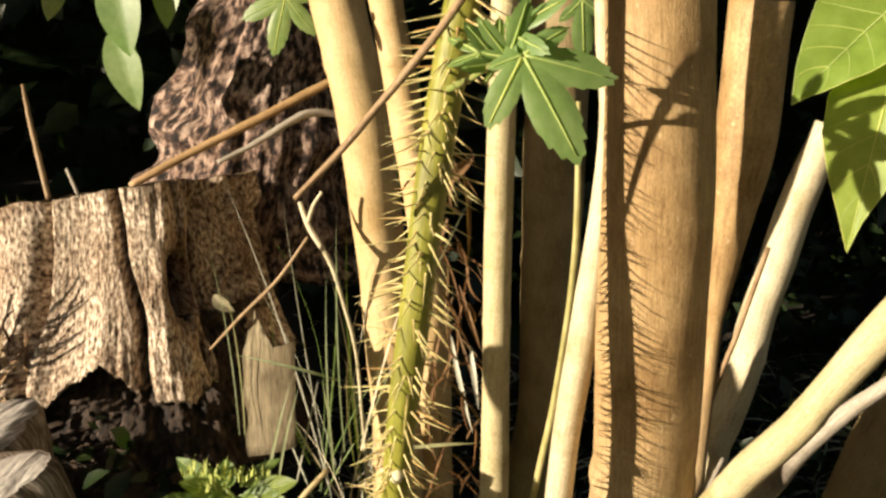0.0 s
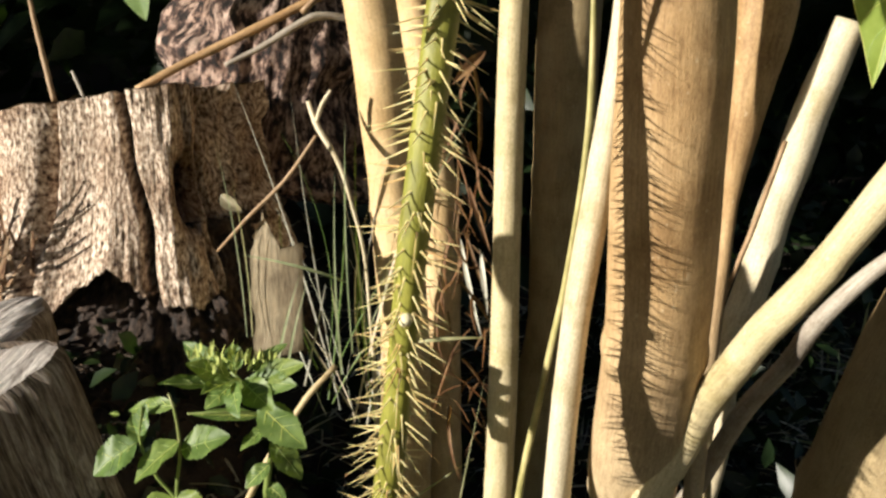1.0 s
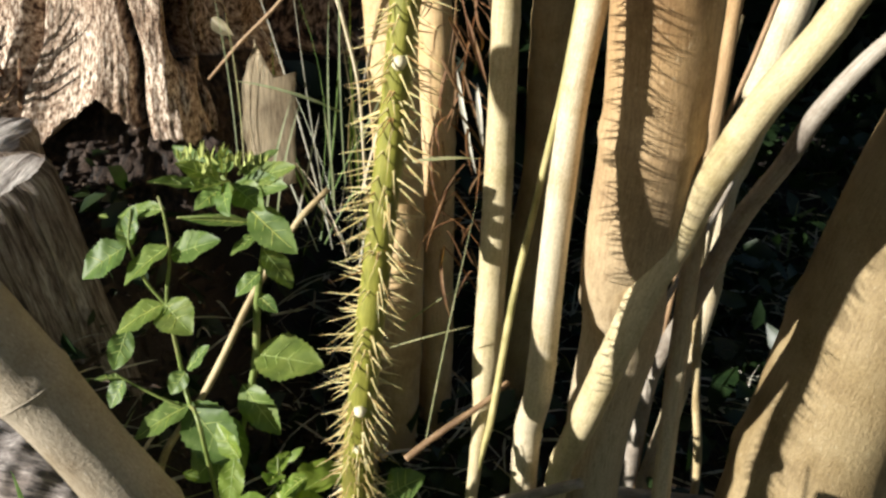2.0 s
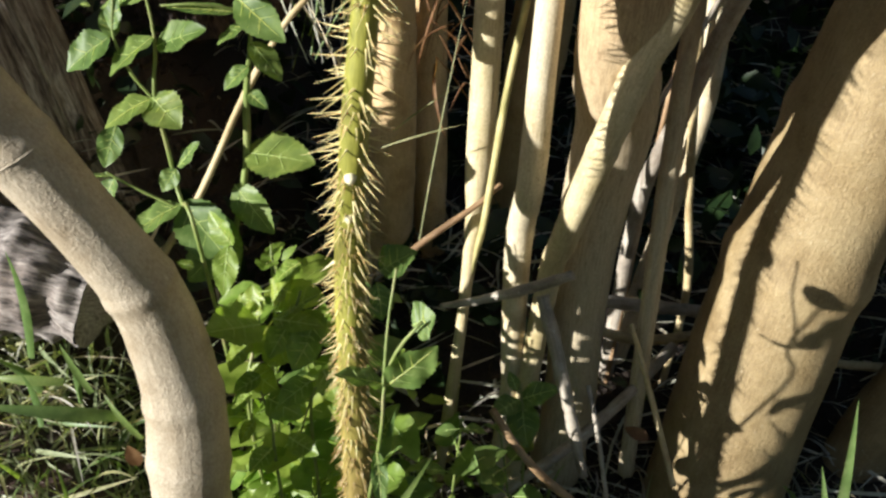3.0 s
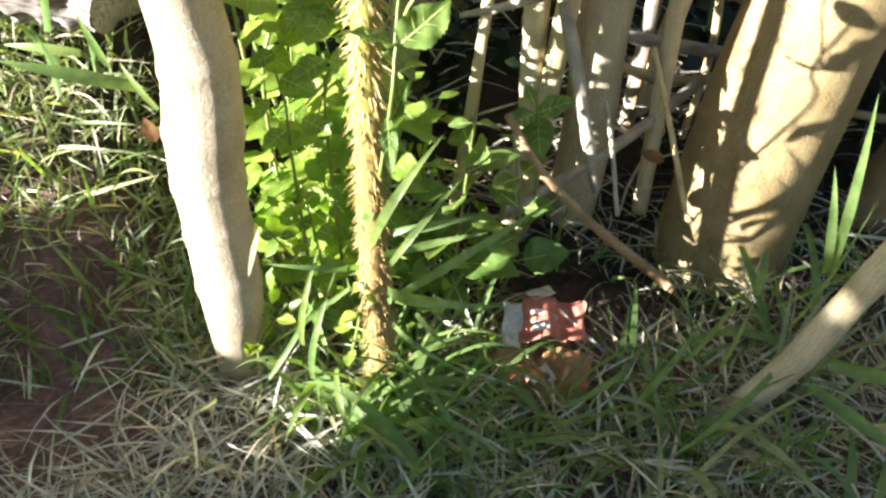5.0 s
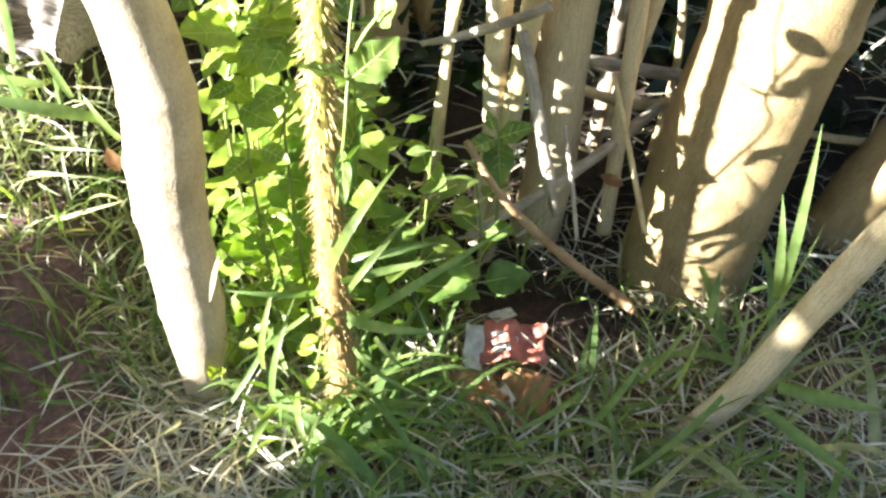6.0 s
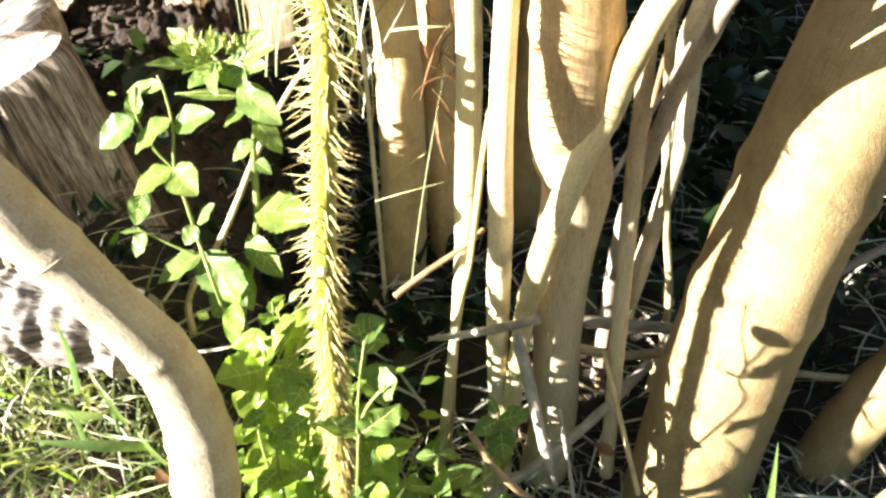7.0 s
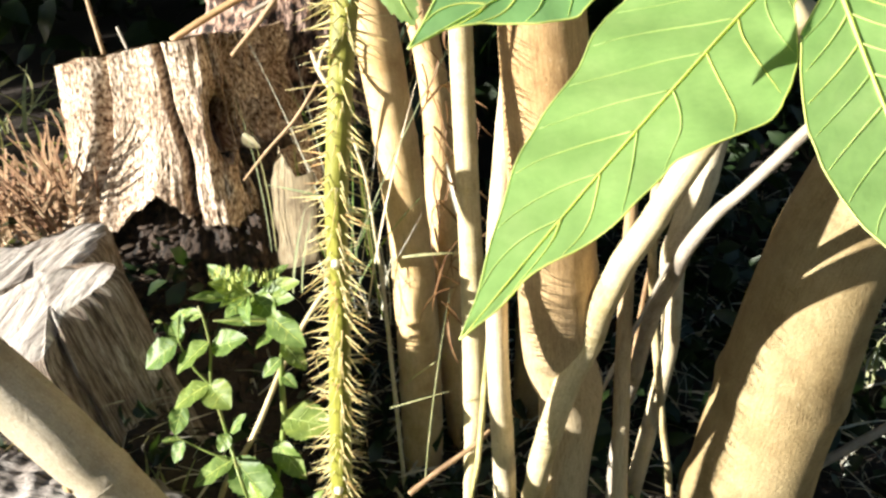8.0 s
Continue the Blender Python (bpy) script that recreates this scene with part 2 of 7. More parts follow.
def flaky_bark(name, dark, mid, light, cell, relief, crack=0.40):
    """Old fibrous bark: small upright flakes of many shades between dark cracks."""
    m, nodes, links, b = material(name, 0.9)
    uv = nodes.new("ShaderNodeUVMap").outputs[0]
    geo = nodes.new("ShaderNodeTexCoord").outputs["Object"]
    flake = noise_node(nodes, links, uv, 1.0, 4, 0.62, (*cell, 1))
    long_crack = noise_node(nodes, links, uv, 1.0, 5, 0.7, (cell[0] * 0.36, cell[1] * 0.10, 1))
    grain = noise_node(nodes, links, uv, 1.0, 3, 0.7, (cell[0] * 3, cell[1] * 2.2, 1))
    pat = noise_node(nodes, links, geo, 12.0, 5, 0.65)
    black = tuple(c * 0.15 for c in dark)
    col = ramp(nodes, links, flake, [(crack - 0.03, black), (crack + 0.03, dark), (0.51, mid), (0.595, light)])
    col = mixed(nodes, links, col, ramp(nodes, links, grain, [(0.34, (0.4, 0.37, 0.35)), (0.5, (1, 1, 1)), (0.68, (1.3, 1.27, 1.22))]), 0.85, "MULTIPLY")
    col = mixed(nodes, links, col, ramp(nodes, links, pat, [(0.35, (0.55, 0.44, 0.36)), (0.6, (1.1, 1.08, 1.05))]), 0.8, "MULTIPLY")
    deep = ramp(nodes, links, long_crack, [(0.36, (0.05, 0.04, 0.03)), (0.42, (1, 1, 1))])
    col = mixed(nodes, links, col, deep, 0.9, "MULTIPLY")
    links.new(col, b.inputs["Base Color"])
    h = mixed(nodes, links, mixed(nodes, links, flake, deep, 0.4), grain, 0.3)
    bumped(nodes, links, b, h, relief, 0.0022)
    return m


def stump_bark():
    """Dry fibrous bark: upright plates parted by dark splits, each broken into small pale, tan and brown chips."""
    m, nodes, links, b = material("stump_bark", 0.92)
    uv = nodes.new("ShaderNodeUVMap").outputs[0]
    geo = nodes.new("ShaderNodeTexCoord").outputs["Object"]
    plate = noise_node(nodes, links, uv, 1.0, 5, 0.68, (48, 7, 1))
    chip = noise_node(nodes, links, uv, 1.0, 6, 0.75, (360, 120, 1))
    fibre = noise_node(nodes, links, uv, 1.0, 4, 0.7, (800, 90, 1))
    patch = noise_node(nodes, links, geo, 16.0, 5, 0.65)
    col = ramp(nodes, links, chip, [(0.40, (0.035, 0.02, 0.013)), (0.455, (0.24, 0.16, 0.11)), (0.515, (0.52, 0.42, 0.32)), (0.60, (0.88, 0.80, 0.69))])
    col = mixed(nodes, links, col, ramp(nodes, links, fibre, [(0.34, (0.42, 0.37, 0.33)), (0.5, (1, 1, 1)), (0.7, (1.25, 1.22, 1.18))]), 0.8, "MULTIPLY")
    split = ramp(nodes, links, plate, [(0.30, (0.06, 0.045, 0.035)), (0.36, (0.75, 0.72, 0.68)), (0.45, (1.05, 1.05, 1.05))])
    col = mixed(nodes, links, col, split, 0.92, "MULTIPLY")
    col = mixed(nodes, links, col, ramp(nodes, links, patch, [(0.36, (0.48, 0.38, 0.30)), (0.58, (1.08, 1.06, 1.04))]), 0.85, "MULTIPLY")
    links.new(col, b.inputs["Base Color"])
    bumped(nodes, links, b, mixed(nodes, links, mixed(nodes, links, chip, split, 0.5), fibre, 0.25), 1.0, 0.003)
    return m


M_STUMP = stump_bark()
M_STUMPTOP = wood_material("cut_wood", (0.16, 0.10, 0.06), (0.33, 0.24, 0.15), (0.5, 0.40, 0.27), (60, 14, 1), 0.7)
M_GREYWOOD = wood_material("grey_wood", (0.34, 0.30, 0.28), (0.60, 0.56, 0.53), (0.82, 0.79, 0.75), (210, 16, 1), 1.0, 0.39)
M_LOGBARK = flaky_bark("log_bark", (0.10, 0.075, 0.062), (0.27, 0.22, 0.19), (0.60, 0.54, 0.50), (380, 34), 1.0, 0.43)
M_FLANK = wood_material("split_flank", (0.14, 0.10, 0.075), (0.36, 0.29, 0.235), (0.66, 0.59, 0.52), (240, 15, 1), 1.0, 0.40)
M_GREYLOG = flaky_bark("grey_log", (0.12, 0.108, 0.10), (0.21, 0.19, 0.18), (0.31, 0.29, 0.275), (150, 42), 0.9, 0.37)
M_REDBARK = flaky_bark("red_bark", (0.07, 0.042, 0.035), (0.19, 0.125, 0.10), (0.46, 0.35, 0.295), (120, 55), 1.0, 0.44)
M_STICK = stem_bark("brown_stick", (0.48, 0.31, 0.16), (0.38, 0.235, 0.11), (0.25, 0.14, 0.06), speck=(0.55, 0.4, 0.24))
M_ROT = wood_material("rotten_wood", (0.02, 0.013, 0.009), (0.05, 0.032, 0.022), (0.12, 0.08, 0.055), (90, 30, 1), 1.0)
M_ROT_CHIP = leaf_material("rotten_chip", (0.02, 0.013, 0.009), (0.045, 0.03, 0.02), (0.10, 0.07, 0.05), trans=0.02, glossy=0.9)
M_FIBRE = wood_material("wood_fibre", (0.22, 0.11, 0.06), (0.48, 0.31, 0.18), (0.78, 0.65, 0.46), (160, 14, 1), 0.8)


def plain(name, color, rough=0.6, spots=0.25, scale=120.0):
    m, nodes, links, b = material(name, rough)
    geo = nodes.new("ShaderNodeTexCoord").outputs["Object"]
    n = noise_node(nodes, links, geo, scale, 4, 0.65)
    col = ramp(nodes, links, n, [(0.3, tuple(c * (1 - spots) for c in color)), (0.7, tuple(min(1, c * (1 + spots)) for c in color))])
    links.new(col, b.inputs["Base Color"])
    bumped(nodes, links, b, n, 0.3, 0.001)
    return m


M_PACKRED = plain("printed_red", (0.66, 0.25, 0.19), 0.4)
M_PACKWHITE = plain("printed_white", (0.80, 0.78, 0.75), 0.45)
M_PACKBROWN = plain("printed_orange", (0.52, 0.29, 0.14), 0.45)
M_BUD = plain("bud_green", (0.40, 0.45, 0.12), 0.5)
M_PITH = plain("pale_knot", (0.70, 0.64, 0.42), 0.7)
M_SCAR = plain("bark_scar", (0.34, 0.22, 0.10), 0.8)


# ---- mesh helpers ----
def part(name, bm, mat, parent=None, label="", smooth=True):
    me = bpy.data.meshes.new(name)
    bm.to_mesh(me)
    bm.free()
    if smooth:
        me.polygons.foreach_set("use_smooth", [True] * len(me.polygons))
    me.materials.append(mat)
    ob = new(name, me)
    if parent is not None:
        ob.parent = parent
    if label:
        ob["label"] = label
    return ob


def thing(name, at, label, category, group="", kind=""):
    ob = new(name)
    ob.empty_display_size = 0.02
    ob.location = at
    return tagged(ob, label, category, group, kind)


def settle_parent(root):
    """Parts are modelled in world space; keep them there under a root that stands at its base."""
    inv = Matrix.Translation(root.location).inverted()
    for c in root.children:
        c.matrix_parent_inverse = inv


def spline(pts, n):
    """n rows along a Catmull-Rom curve through control rows (x, y, z, r), evenly by length."""
    p = np.array(pts, float)
    p = np.vstack([2 * p[0] - p[1], p, 2 * p[-1] - p[-2]])
    out = []
    for i in range(1, len(p) - 2):
        for k in range(12):
            t = k / 12
            a, b, c, d = p[i - 1], p[i], p[i + 1], p[i + 2]
            out.append(0.5 * (2 * b + (c - a) * t + (2 * a - 5 * b + 4 * c - d) * t * t + (3 * b - a - 3 * c + d) * t ** 3))
    out.append(p[-2])
    out = np.array(out)
    s = np.r_[0, np.cumsum(np.linalg.norm(np.diff(out[:, :3], axis=0), axis=1))]
    q = np.linspace(0, s[-1], n)
    return np.stack([np.interp(q, s, out[:, k]) for k in range(4)], 1), q


def frames_along(rows):
    """Parallel-carried side vectors along a row of places."""
    tang = np.gradient(rows[:, :3], axis=0)
    tang /= np.linalg.norm(tang, axis=1)[:, None] + 1e-12
    side = np.cross(tang[0], (0.3, 1, 0.2))
    side /= np.linalg.norm(side)
    res = []
    for t in tang:
        side = side - t * (side @ t)
        side /= np.linalg.norm(side)
        res.append((side.copy(), np.cross(t, side)))
    return tang, res


def tube(pts, seg=20, n=60, wobble=0.03, nodes=(), seed=0, cap=True, lumps=0.0, node_size=0.06, rough=0.0):
    """A stem: a swept ring with slow swellings, ridges at the nodes (places along 0..1) and a uv map in metres."""
    rows, s = spline(pts, n)
    tang, sides = frames_along(rows)
    bm = bmesh.new()
    uv = bm.loops.layers.uv.new("UVMap")
    rings = []
    for i, row in enumerate(rows):
        f = i / (n - 1)
        swell = 1 + wobble * noise.noise((f * 9, seed, 1.7))
        for nd in nodes:
            d = (f - nd) * s[-1]
            swell += node_size * math.exp(-(d / (0.22 * rows[i, 3] + 0.0008)) ** 2)
        ring = []
        for j in range(seg):
            a = 2 * math.pi * j / seg
            r = row[3] * swell * (1 + lumps * noise.noise((math.cos(a) * 1.3, math.sin(a) * 1.3 + seed, f * 14)))
            if rough:
                r *= 1 + rough * noise.noise((math.cos(a) * 7, math.sin(a) * 7 + seed, f * 5)) + 0.6 * rough * noise.noise((math.cos(a) * 20, math.sin(a) * 20, f * 13)) + 0.25 * rough * noise.noise((math.cos(a) * 44, math.sin(a) * 44, f * 40))
            ring.append(bm.verts.new(row[:3] + r * (math.cos(a) * sides[i][0] + math.sin(a) * sides[i][1])))
        rings.append(ring)
    rad = float(np.mean(rows[:, 3]))
    for i in range(n - 1):
        for j in range(seg):
            k = (j + 1) % seg
            fc = bm.faces.new((rings[i][j], rings[i][k], rings[i + 1][k], rings[i + 1][j]))
            for lp, (jj, ii) in zip(fc.loops, ((j, i), (j + 1, i), (j + 1, i + 1), (j, i + 1))):
                lp[uv].uv = (2 * math.pi * rad * jj / seg + seed * 0.37, s[ii])
    if cap:
        bm.faces.new(rings[0][::-1])
        bm.faces.new(rings[-1])
    return bm


def add_blade(bm, base, tip, width, bend=0.2, segs=5, fold=0.25, side=None, taper=1.0):
    """A grass blade or straw: a folded strip from base to tip that bends over."""
    base, tip = Vector(base), Vector(tip)
    d = tip - base
    ln = d.length
    if ln < 1e-5:
        return
    sd = side if side is not None else d.cross(Vector((random.uniform(-1, 1), random.uniform(-1, 1), 0.6)))
    sd = sd.normalized() if sd.length > 1e-6 else Vector((1, 0, 0))
    up = sd.cross(d).normalized()
    if up.z < 0:
        up = -up
    prev = None
    for i in range(segs + 1):
        f = i / segs
        c = base + d * f + up * (4 * bend * ln * f * (1 - f))
        w = width * (0.55 + 0.9 * f if f < 0.4 else 0.91) * (1 - f ** 2.2 * taper) * 0.5
        if i == segs:
            row = [bm.verts.new(c)]
        else:
            row = [bm.verts.new(c - sd * w + up * w * fold), bm.verts.new(c), bm.verts.new(c + sd * w + up * w * fold)]
        if prev:
            if len(row) == 3:
                bm.faces.new((prev[0], prev[1], row[1], row[0]))
                bm.faces.new((prev[1], prev[2], row[2], row[1]))
            else:
                bm.faces.new((prev[0], prev[1], row[0]))
                bm.faces.new((prev[1], prev[2], row[0]))
        prev = row


def leaf_grid(bm, base, tip, width, normal=(0, -0.6, 0.8), n=9, m=3, fold=0.18, droop=0.12, teeth=0.0, shape=0.42, wave=0.0, twist=0.0):
    """One leaf blade between base and tip: an oval outline with a fold at the midrib, a droop and toothed margins."""
    base, tip = Vector(base), Vector(tip)
    d = tip - base
    ln = d.length
    d.normalize()
    nz = Vector(normal)
    nz = (nz - d * nz.dot(d)).normalized()
    sx = d.cross(nz)
    rows = []
    for i in range(n + 1):
        f = i / n
        g = f ** (math.log(0.5) / math.log(shape))
        w = math.sin(math.pi * min(1, max(0, g))) ** 0.8 * width * 0.5
        if teeth and 0 < i < n:
            w *= 1 + teeth * (1 if i % 2 else -1)
        c = base + d * (ln * f) - nz * (droop * ln * f * f) + nz * (0.25 * droop * ln * f)
        tw = twist * (f - 0.5)
        row = []
        for j in range(-m, m + 1):
            q = j / m
            z = fold * abs(q) * w + wave * w * math.sin(f * 14 + j) * abs(q)
            row.append(bm.verts.new(c + sx * (q * w) * math.cos(tw) + nz * (z + q * w * math.sin(tw))))
        rows.append(row)
    for i in range(n):
        for j in range(2 * m):
            bm.faces.new((rows[i][j], rows[i][j + 1], rows[i + 1][j + 1], rows[i + 1][j]))
    return bm


def along_leaf(base, tip, normal, f, q, width, droop, fold, lift):
    """A place on a leaf blade, lift above it."""
    base, tip = Vector(base), Vector(tip)
    d = tip - base
    ln = d.length
    d.normalize()
    nz = Vector(normal)
    nz = (nz - d * nz.dot(d)).normalized()
    sx = d.cross(nz)
    c = base + d * (ln * f) - nz * (droop * ln * f * f) + nz * (0.25 * droop * ln * f)
    return c + sx * (q * width) + nz * (fold * abs(q) * width + lift)


def ground_z(x, y):
    """Height of the ground: nearly level in front, a bank behind, higher on the stump's side."""
    def step(a, b, v):
        v = min(1, max(0, (v - a) / (b - a)))
        return v * v * (3 - 2 * v)
    left = step(-0.17, -0.36, x)
    z = -0.044 + 0.11 * step(0.16, 0.55, y) + 0.35 * left * step(-0.02, 0.33, y) + 0.14 * step(0.6, 1.6, y) + 0.12 * step(1.6, 5, y)
    z += 0.010 * noise.noise((x * 6, y * 6, 0.3)) + 0.006 * noise.noise((x * 19, y * 19, 4.3))
    return z


# ---- ground and distance ----
def build_ground():
    bm = bmesh.new()
    n = 170
    def spread(u):
        return 0.9 * u + 60.0 * abs(u) ** 7 * (1 if u > 0 else -1)
    grid = []
    for j in range(n + 1):
        row = []
        for i in range(n + 1):
            x, y = spread(2 * i / n - 1), 0.25 + spread(2 * j / n - 1)
            row.append(bm.verts.new((x, y, ground_z(x, y))))
        grid.append(row)
    for j in range(n):
        for i in range(n):
            bm.faces.new((grid[j][i], grid[j][i + 1], grid[j + 1][i + 1], grid[j + 1][i]))
    return tagged(part("ground", bm, M_SOIL), "reddish garden soil sloping up, leaf mould with shade painted in behind", "ground", kind="structure")


build_ground()


def leaf_cloud(name, mat, count, place, size, label, category, seed, kind="stuff", droop=0.3):
    rnd = random.Random(seed)
    bm = bmesh.new()
    for _ in range(count):
        c = Vector(place(rnd))
        d = Vector((rnd.uniform(-1, 1), rnd.uniform(-1, 1), rnd.uniform(-1, 0.6))).normalized()
        s = size * rnd.uniform(0.5, 1.4)
        nrm = Vector((rnd.uniform(-1, 1), rnd.uniform(-1.2, 0.6), rnd.uniform(0.1, 1))).normalized()
        if abs(nrm.dot(d)) > 0.95:
            continue
        leaf_grid(bm, c, c + d * s, s * rnd.uniform(0.4, 0.6), nrm, n=3, m=1, fold=0.2, droop=droop)
    return tagged(part(name, bm, mat), label, category, kind=kind)


def hedge_place(rnd):
    x = rnd.uniform(-2.6, 3.2)
    near = 1.25 if x < 0.1 else 1.25 + 0.7 * min(1, (x - 0.1) / 0.5)
    y = near + 1.0 * rnd.random() ** 1.5
    return (x, y, ground_z(x, y) + rnd.uniform(0.0, 2.3))


# the leaf colour already holds the shrubbery's shade
leaf_cloud("hedge", M_LEAF_SHADED, 12000, hedge_place, 0.10, "dense green shrubbery with its deep shade in the leaf colour", "hedge", 11)


def hedge_backing():
    """A near-black sheet behind the leaves: stands for the shade inside and closes out the sky."""
    bm = bmesh.new()
    rows = []
    for j in range(41):
        row = []
        for i in range(121):
            x, h = -6 + 12 * i / 120, 2.7 * j / 40
            y = 2.55 + 0.35 * noise.noise((x * 1.3, h * 1.5, 0.5)) + 0.16 * noise.noise((x * 5, h * 5, 2.5)) + 0.15 * h
            row.append(bm.verts.new((x, y, ground_z(x, y) - 0.05 + h + 0.2 * noise.noise((x * 2, 1, 1)) * h / 2.7)))
        rows.append(row)
    for j in range(40):
        for i in range(120):
            bm.faces.new((rows[j][i], rows[j][i + 1], rows[j + 1][i + 1], rows[j + 1][i]))
    bmesh.ops.solidify(bm, geom=bm.faces[:], thickness=0.3)
    tagged(part("hedge", bm, M_LEAF_SHADED), "near-black backing sheet standing for shade inside the shrubbery", "hedge", kind="stuff")


hedge_backing()


def build_shade_tree():
    """An unseen tree, added to cast shade on the shrubbery behind."""
    at = (-3.95, -0.35)
    z0 = ground_z(*at)
    tree = thing("shade_tree", (at[0], at[1], z0), "unseen leafy dark green tree added to shade the shrubbery", "tree")
    part("trunk", tube([(at[0], at[1], z0 - 0.05, 0.12), (at[0] + 0.05, at[1], z0 + 0.7, 0.10), (at[0], at[1] + 0.08, z0 + 1.5, 0.07), (at[0] + 0.1, at[1], z0 + 2.6, 0.03)], 12, 24, lumps=0.1), M_LOGBARK, tree)
    rnd = random.Random(5)
    bm = bmesh.new()
    for _ in range(6000):
        k = rnd.choice([(-0.45, -0.25, 1.0), (0.2, 0.5, 1.3), (-0.2, 0.6, 0.6), (0.0, 0.0, 2.1), (-0.5, 0.9, 1.9), (-0.2, -0.1, 0.5), (-0.4, 1.3, 1.2), (0.1, 0.3, 2.6)])
        c = Vector((at[0] + k[0] + rnd.gauss(0, 0.3), at[1] + k[1] + rnd.gauss(0, 0.3), max(z0 + 0.08, z0 + k[2] + rnd.gauss(0, 0.35))))
        d = Vector((rnd.uniform(-1, 1), rnd.uniform(-1, 1), rnd.uniform(-1, 0.4))).normalized()
        s = rnd.uniform(0.09, 0.17)
        leaf_grid(bm, c, c + d * s, s * 0.55, (rnd.uniform(-1, 1), rnd.uniform(-1, 1), 0.9), n=3, m=1)
    part("crown", bm, M_LEAF_SHADED, tree)
    settle_parent(tree)


build_shade_tree()


def build_shade_bush(name, p0, p1, height, count, seed, label):
    """A low bush out of view on the sun's side, added so that its shade lies over the grass."""
    rnd = random.Random(seed)
    def spot(p, k):
        return (-2.0 * math.cos(SUN_AZ) - k * math.cos(SUN_AZ) - p * math.sin(SUN_AZ), -2.0 * math.sin(SUN_AZ) - k * math.sin(SUN_AZ) + p * math.cos(SUN_AZ))
    cx, cy = spot((p0 + p1) / 2, 0.2)
    bush = thing(name, (cx, cy, ground_z(cx, cy)), label, "bush")
    for i in range(5):
        x, y = spot(p0 + (p1 - p0) * (i + 0.5) / 5, 0.2)
        z = ground_z(x, y)
        part("branch", tube([(x, y, z - 0.02, 0.008), (x + rnd.gauss(0, 0.04), y + rnd.gauss(0, 0.04), z + height * 0.5, 0.006), (x + rnd.gauss(0, 0.08), y + rnd.gauss(0, 0.08), z + height * 0.9, 0.003)], 8, 14), M_TWIG, bush)
    bm = bmesh.new()
    for _ in range(count):
        p, k = rnd.uniform(p0, p1), rnd.uniform(0, 0.45)
        x, y = spot(p, k)
        top = height * (0.96 + 0.10 * noise.noise((p * 7, k * 3, seed))) - 0.05 * rnd.random() ** 3
        z = ground_z(x, y) + top * rnd.random() ** 0.8
        d = Vector((rnd.uniform(-1, 1), rnd.uniform(-1, 1), rnd.uniform(-1, 0.3))).normalized()
        s = rnd.uniform(0.04, 0.08)
        leaf_grid(bm, (x, y, z), Vector((x, y, z)) + d * s, s * 0.55, (rnd.uniform(-1, 1), rnd.uniform(-1, 1), 0.8), n=3, m=1)
    part("foliage", bm, M_GRASS_DULL, bush)
    settle_parent(bush)


build_shade_bush("shade_bush", -0.95, -0.16, 0.90, 4200, 71, "unseen leafy green bush added to shade the low stem and grass")
build_shade_bush("shade_bush", -0.16, -0.05, 0.82, 800, 73, "small unseen leafy green bush added to shade the low stem")
build_shade_bush("shade_bush", -0.05, 0.11, 0.53, 800, 72, "low unseen leafy green bush added to shade the ground by the shrub")
build_shade_bush("shade_bush", 0.11, 0.95, 0.60, 3700, 74, "low unseen leafy green bush added to shade the ground at the left")


def overhead_place(rnd):
    """Places high over the stems and the stump for unseen leaves that hold off sky light."""
    while True:
        x, y = rnd.uniform(-1.3, 1.5), rnd.uniform(0.05, 2.0)
        z = rnd.uniform(1.45, 2.2)
        if ((x - 0.1) / 1.4) ** 2 + ((y - 1.05) / 1.0) ** 2 < 1 + 0.3 * noise.noise((x * 3, y * 3, z * 3)):
            return (x, y, z)


leaf_cloud("shrub_crown", M_LEAF_SHADED, 5200, overhead_place, 0.15, "dense unseen leaf mass overhead, added to cut the sky light", "foliage", 12)


# ---- stump and logs ----
def ring_mesh(cx, cy, z_of, r_of, seg, rows, inner=None):
    """A standing body of rings: z_of(a, f) and r_of(a, f), with a uv map in metres."""
    bm = bmesh.new()
    uv = bm.loops.layers.uv.new("UVMap")
    rings = []
    for i in range(rows + 1):
        f = i / rows
        ring = []
        for j in range(seg):
            a = 2 * math.pi * j / seg
            r = r_of(a, f)
            x, y = cx + r * math.cos(a), cy + r * math.sin(a)
            ring.append(bm.verts.new((x, y, z_of(x, y, a, f))))
        rings.append(ring)
    for i in range(rows):
        for j in range(seg):
            k = (j + 1) % seg
            fc = bm.faces.new((rings[i][j], rings[i][k], rings[i + 1][k], rings[i + 1][j]))
            for lp, jj, v in zip(fc.loops, (j, j + 1, j + 1, j), (rings[i][j], rings[i][k], rings[i + 1][k], rings[i + 1][j])):
                lp[uv].uv = (0.18 * 2 * math.pi * jj / seg, v.co.z)
    return bm, rings, uv


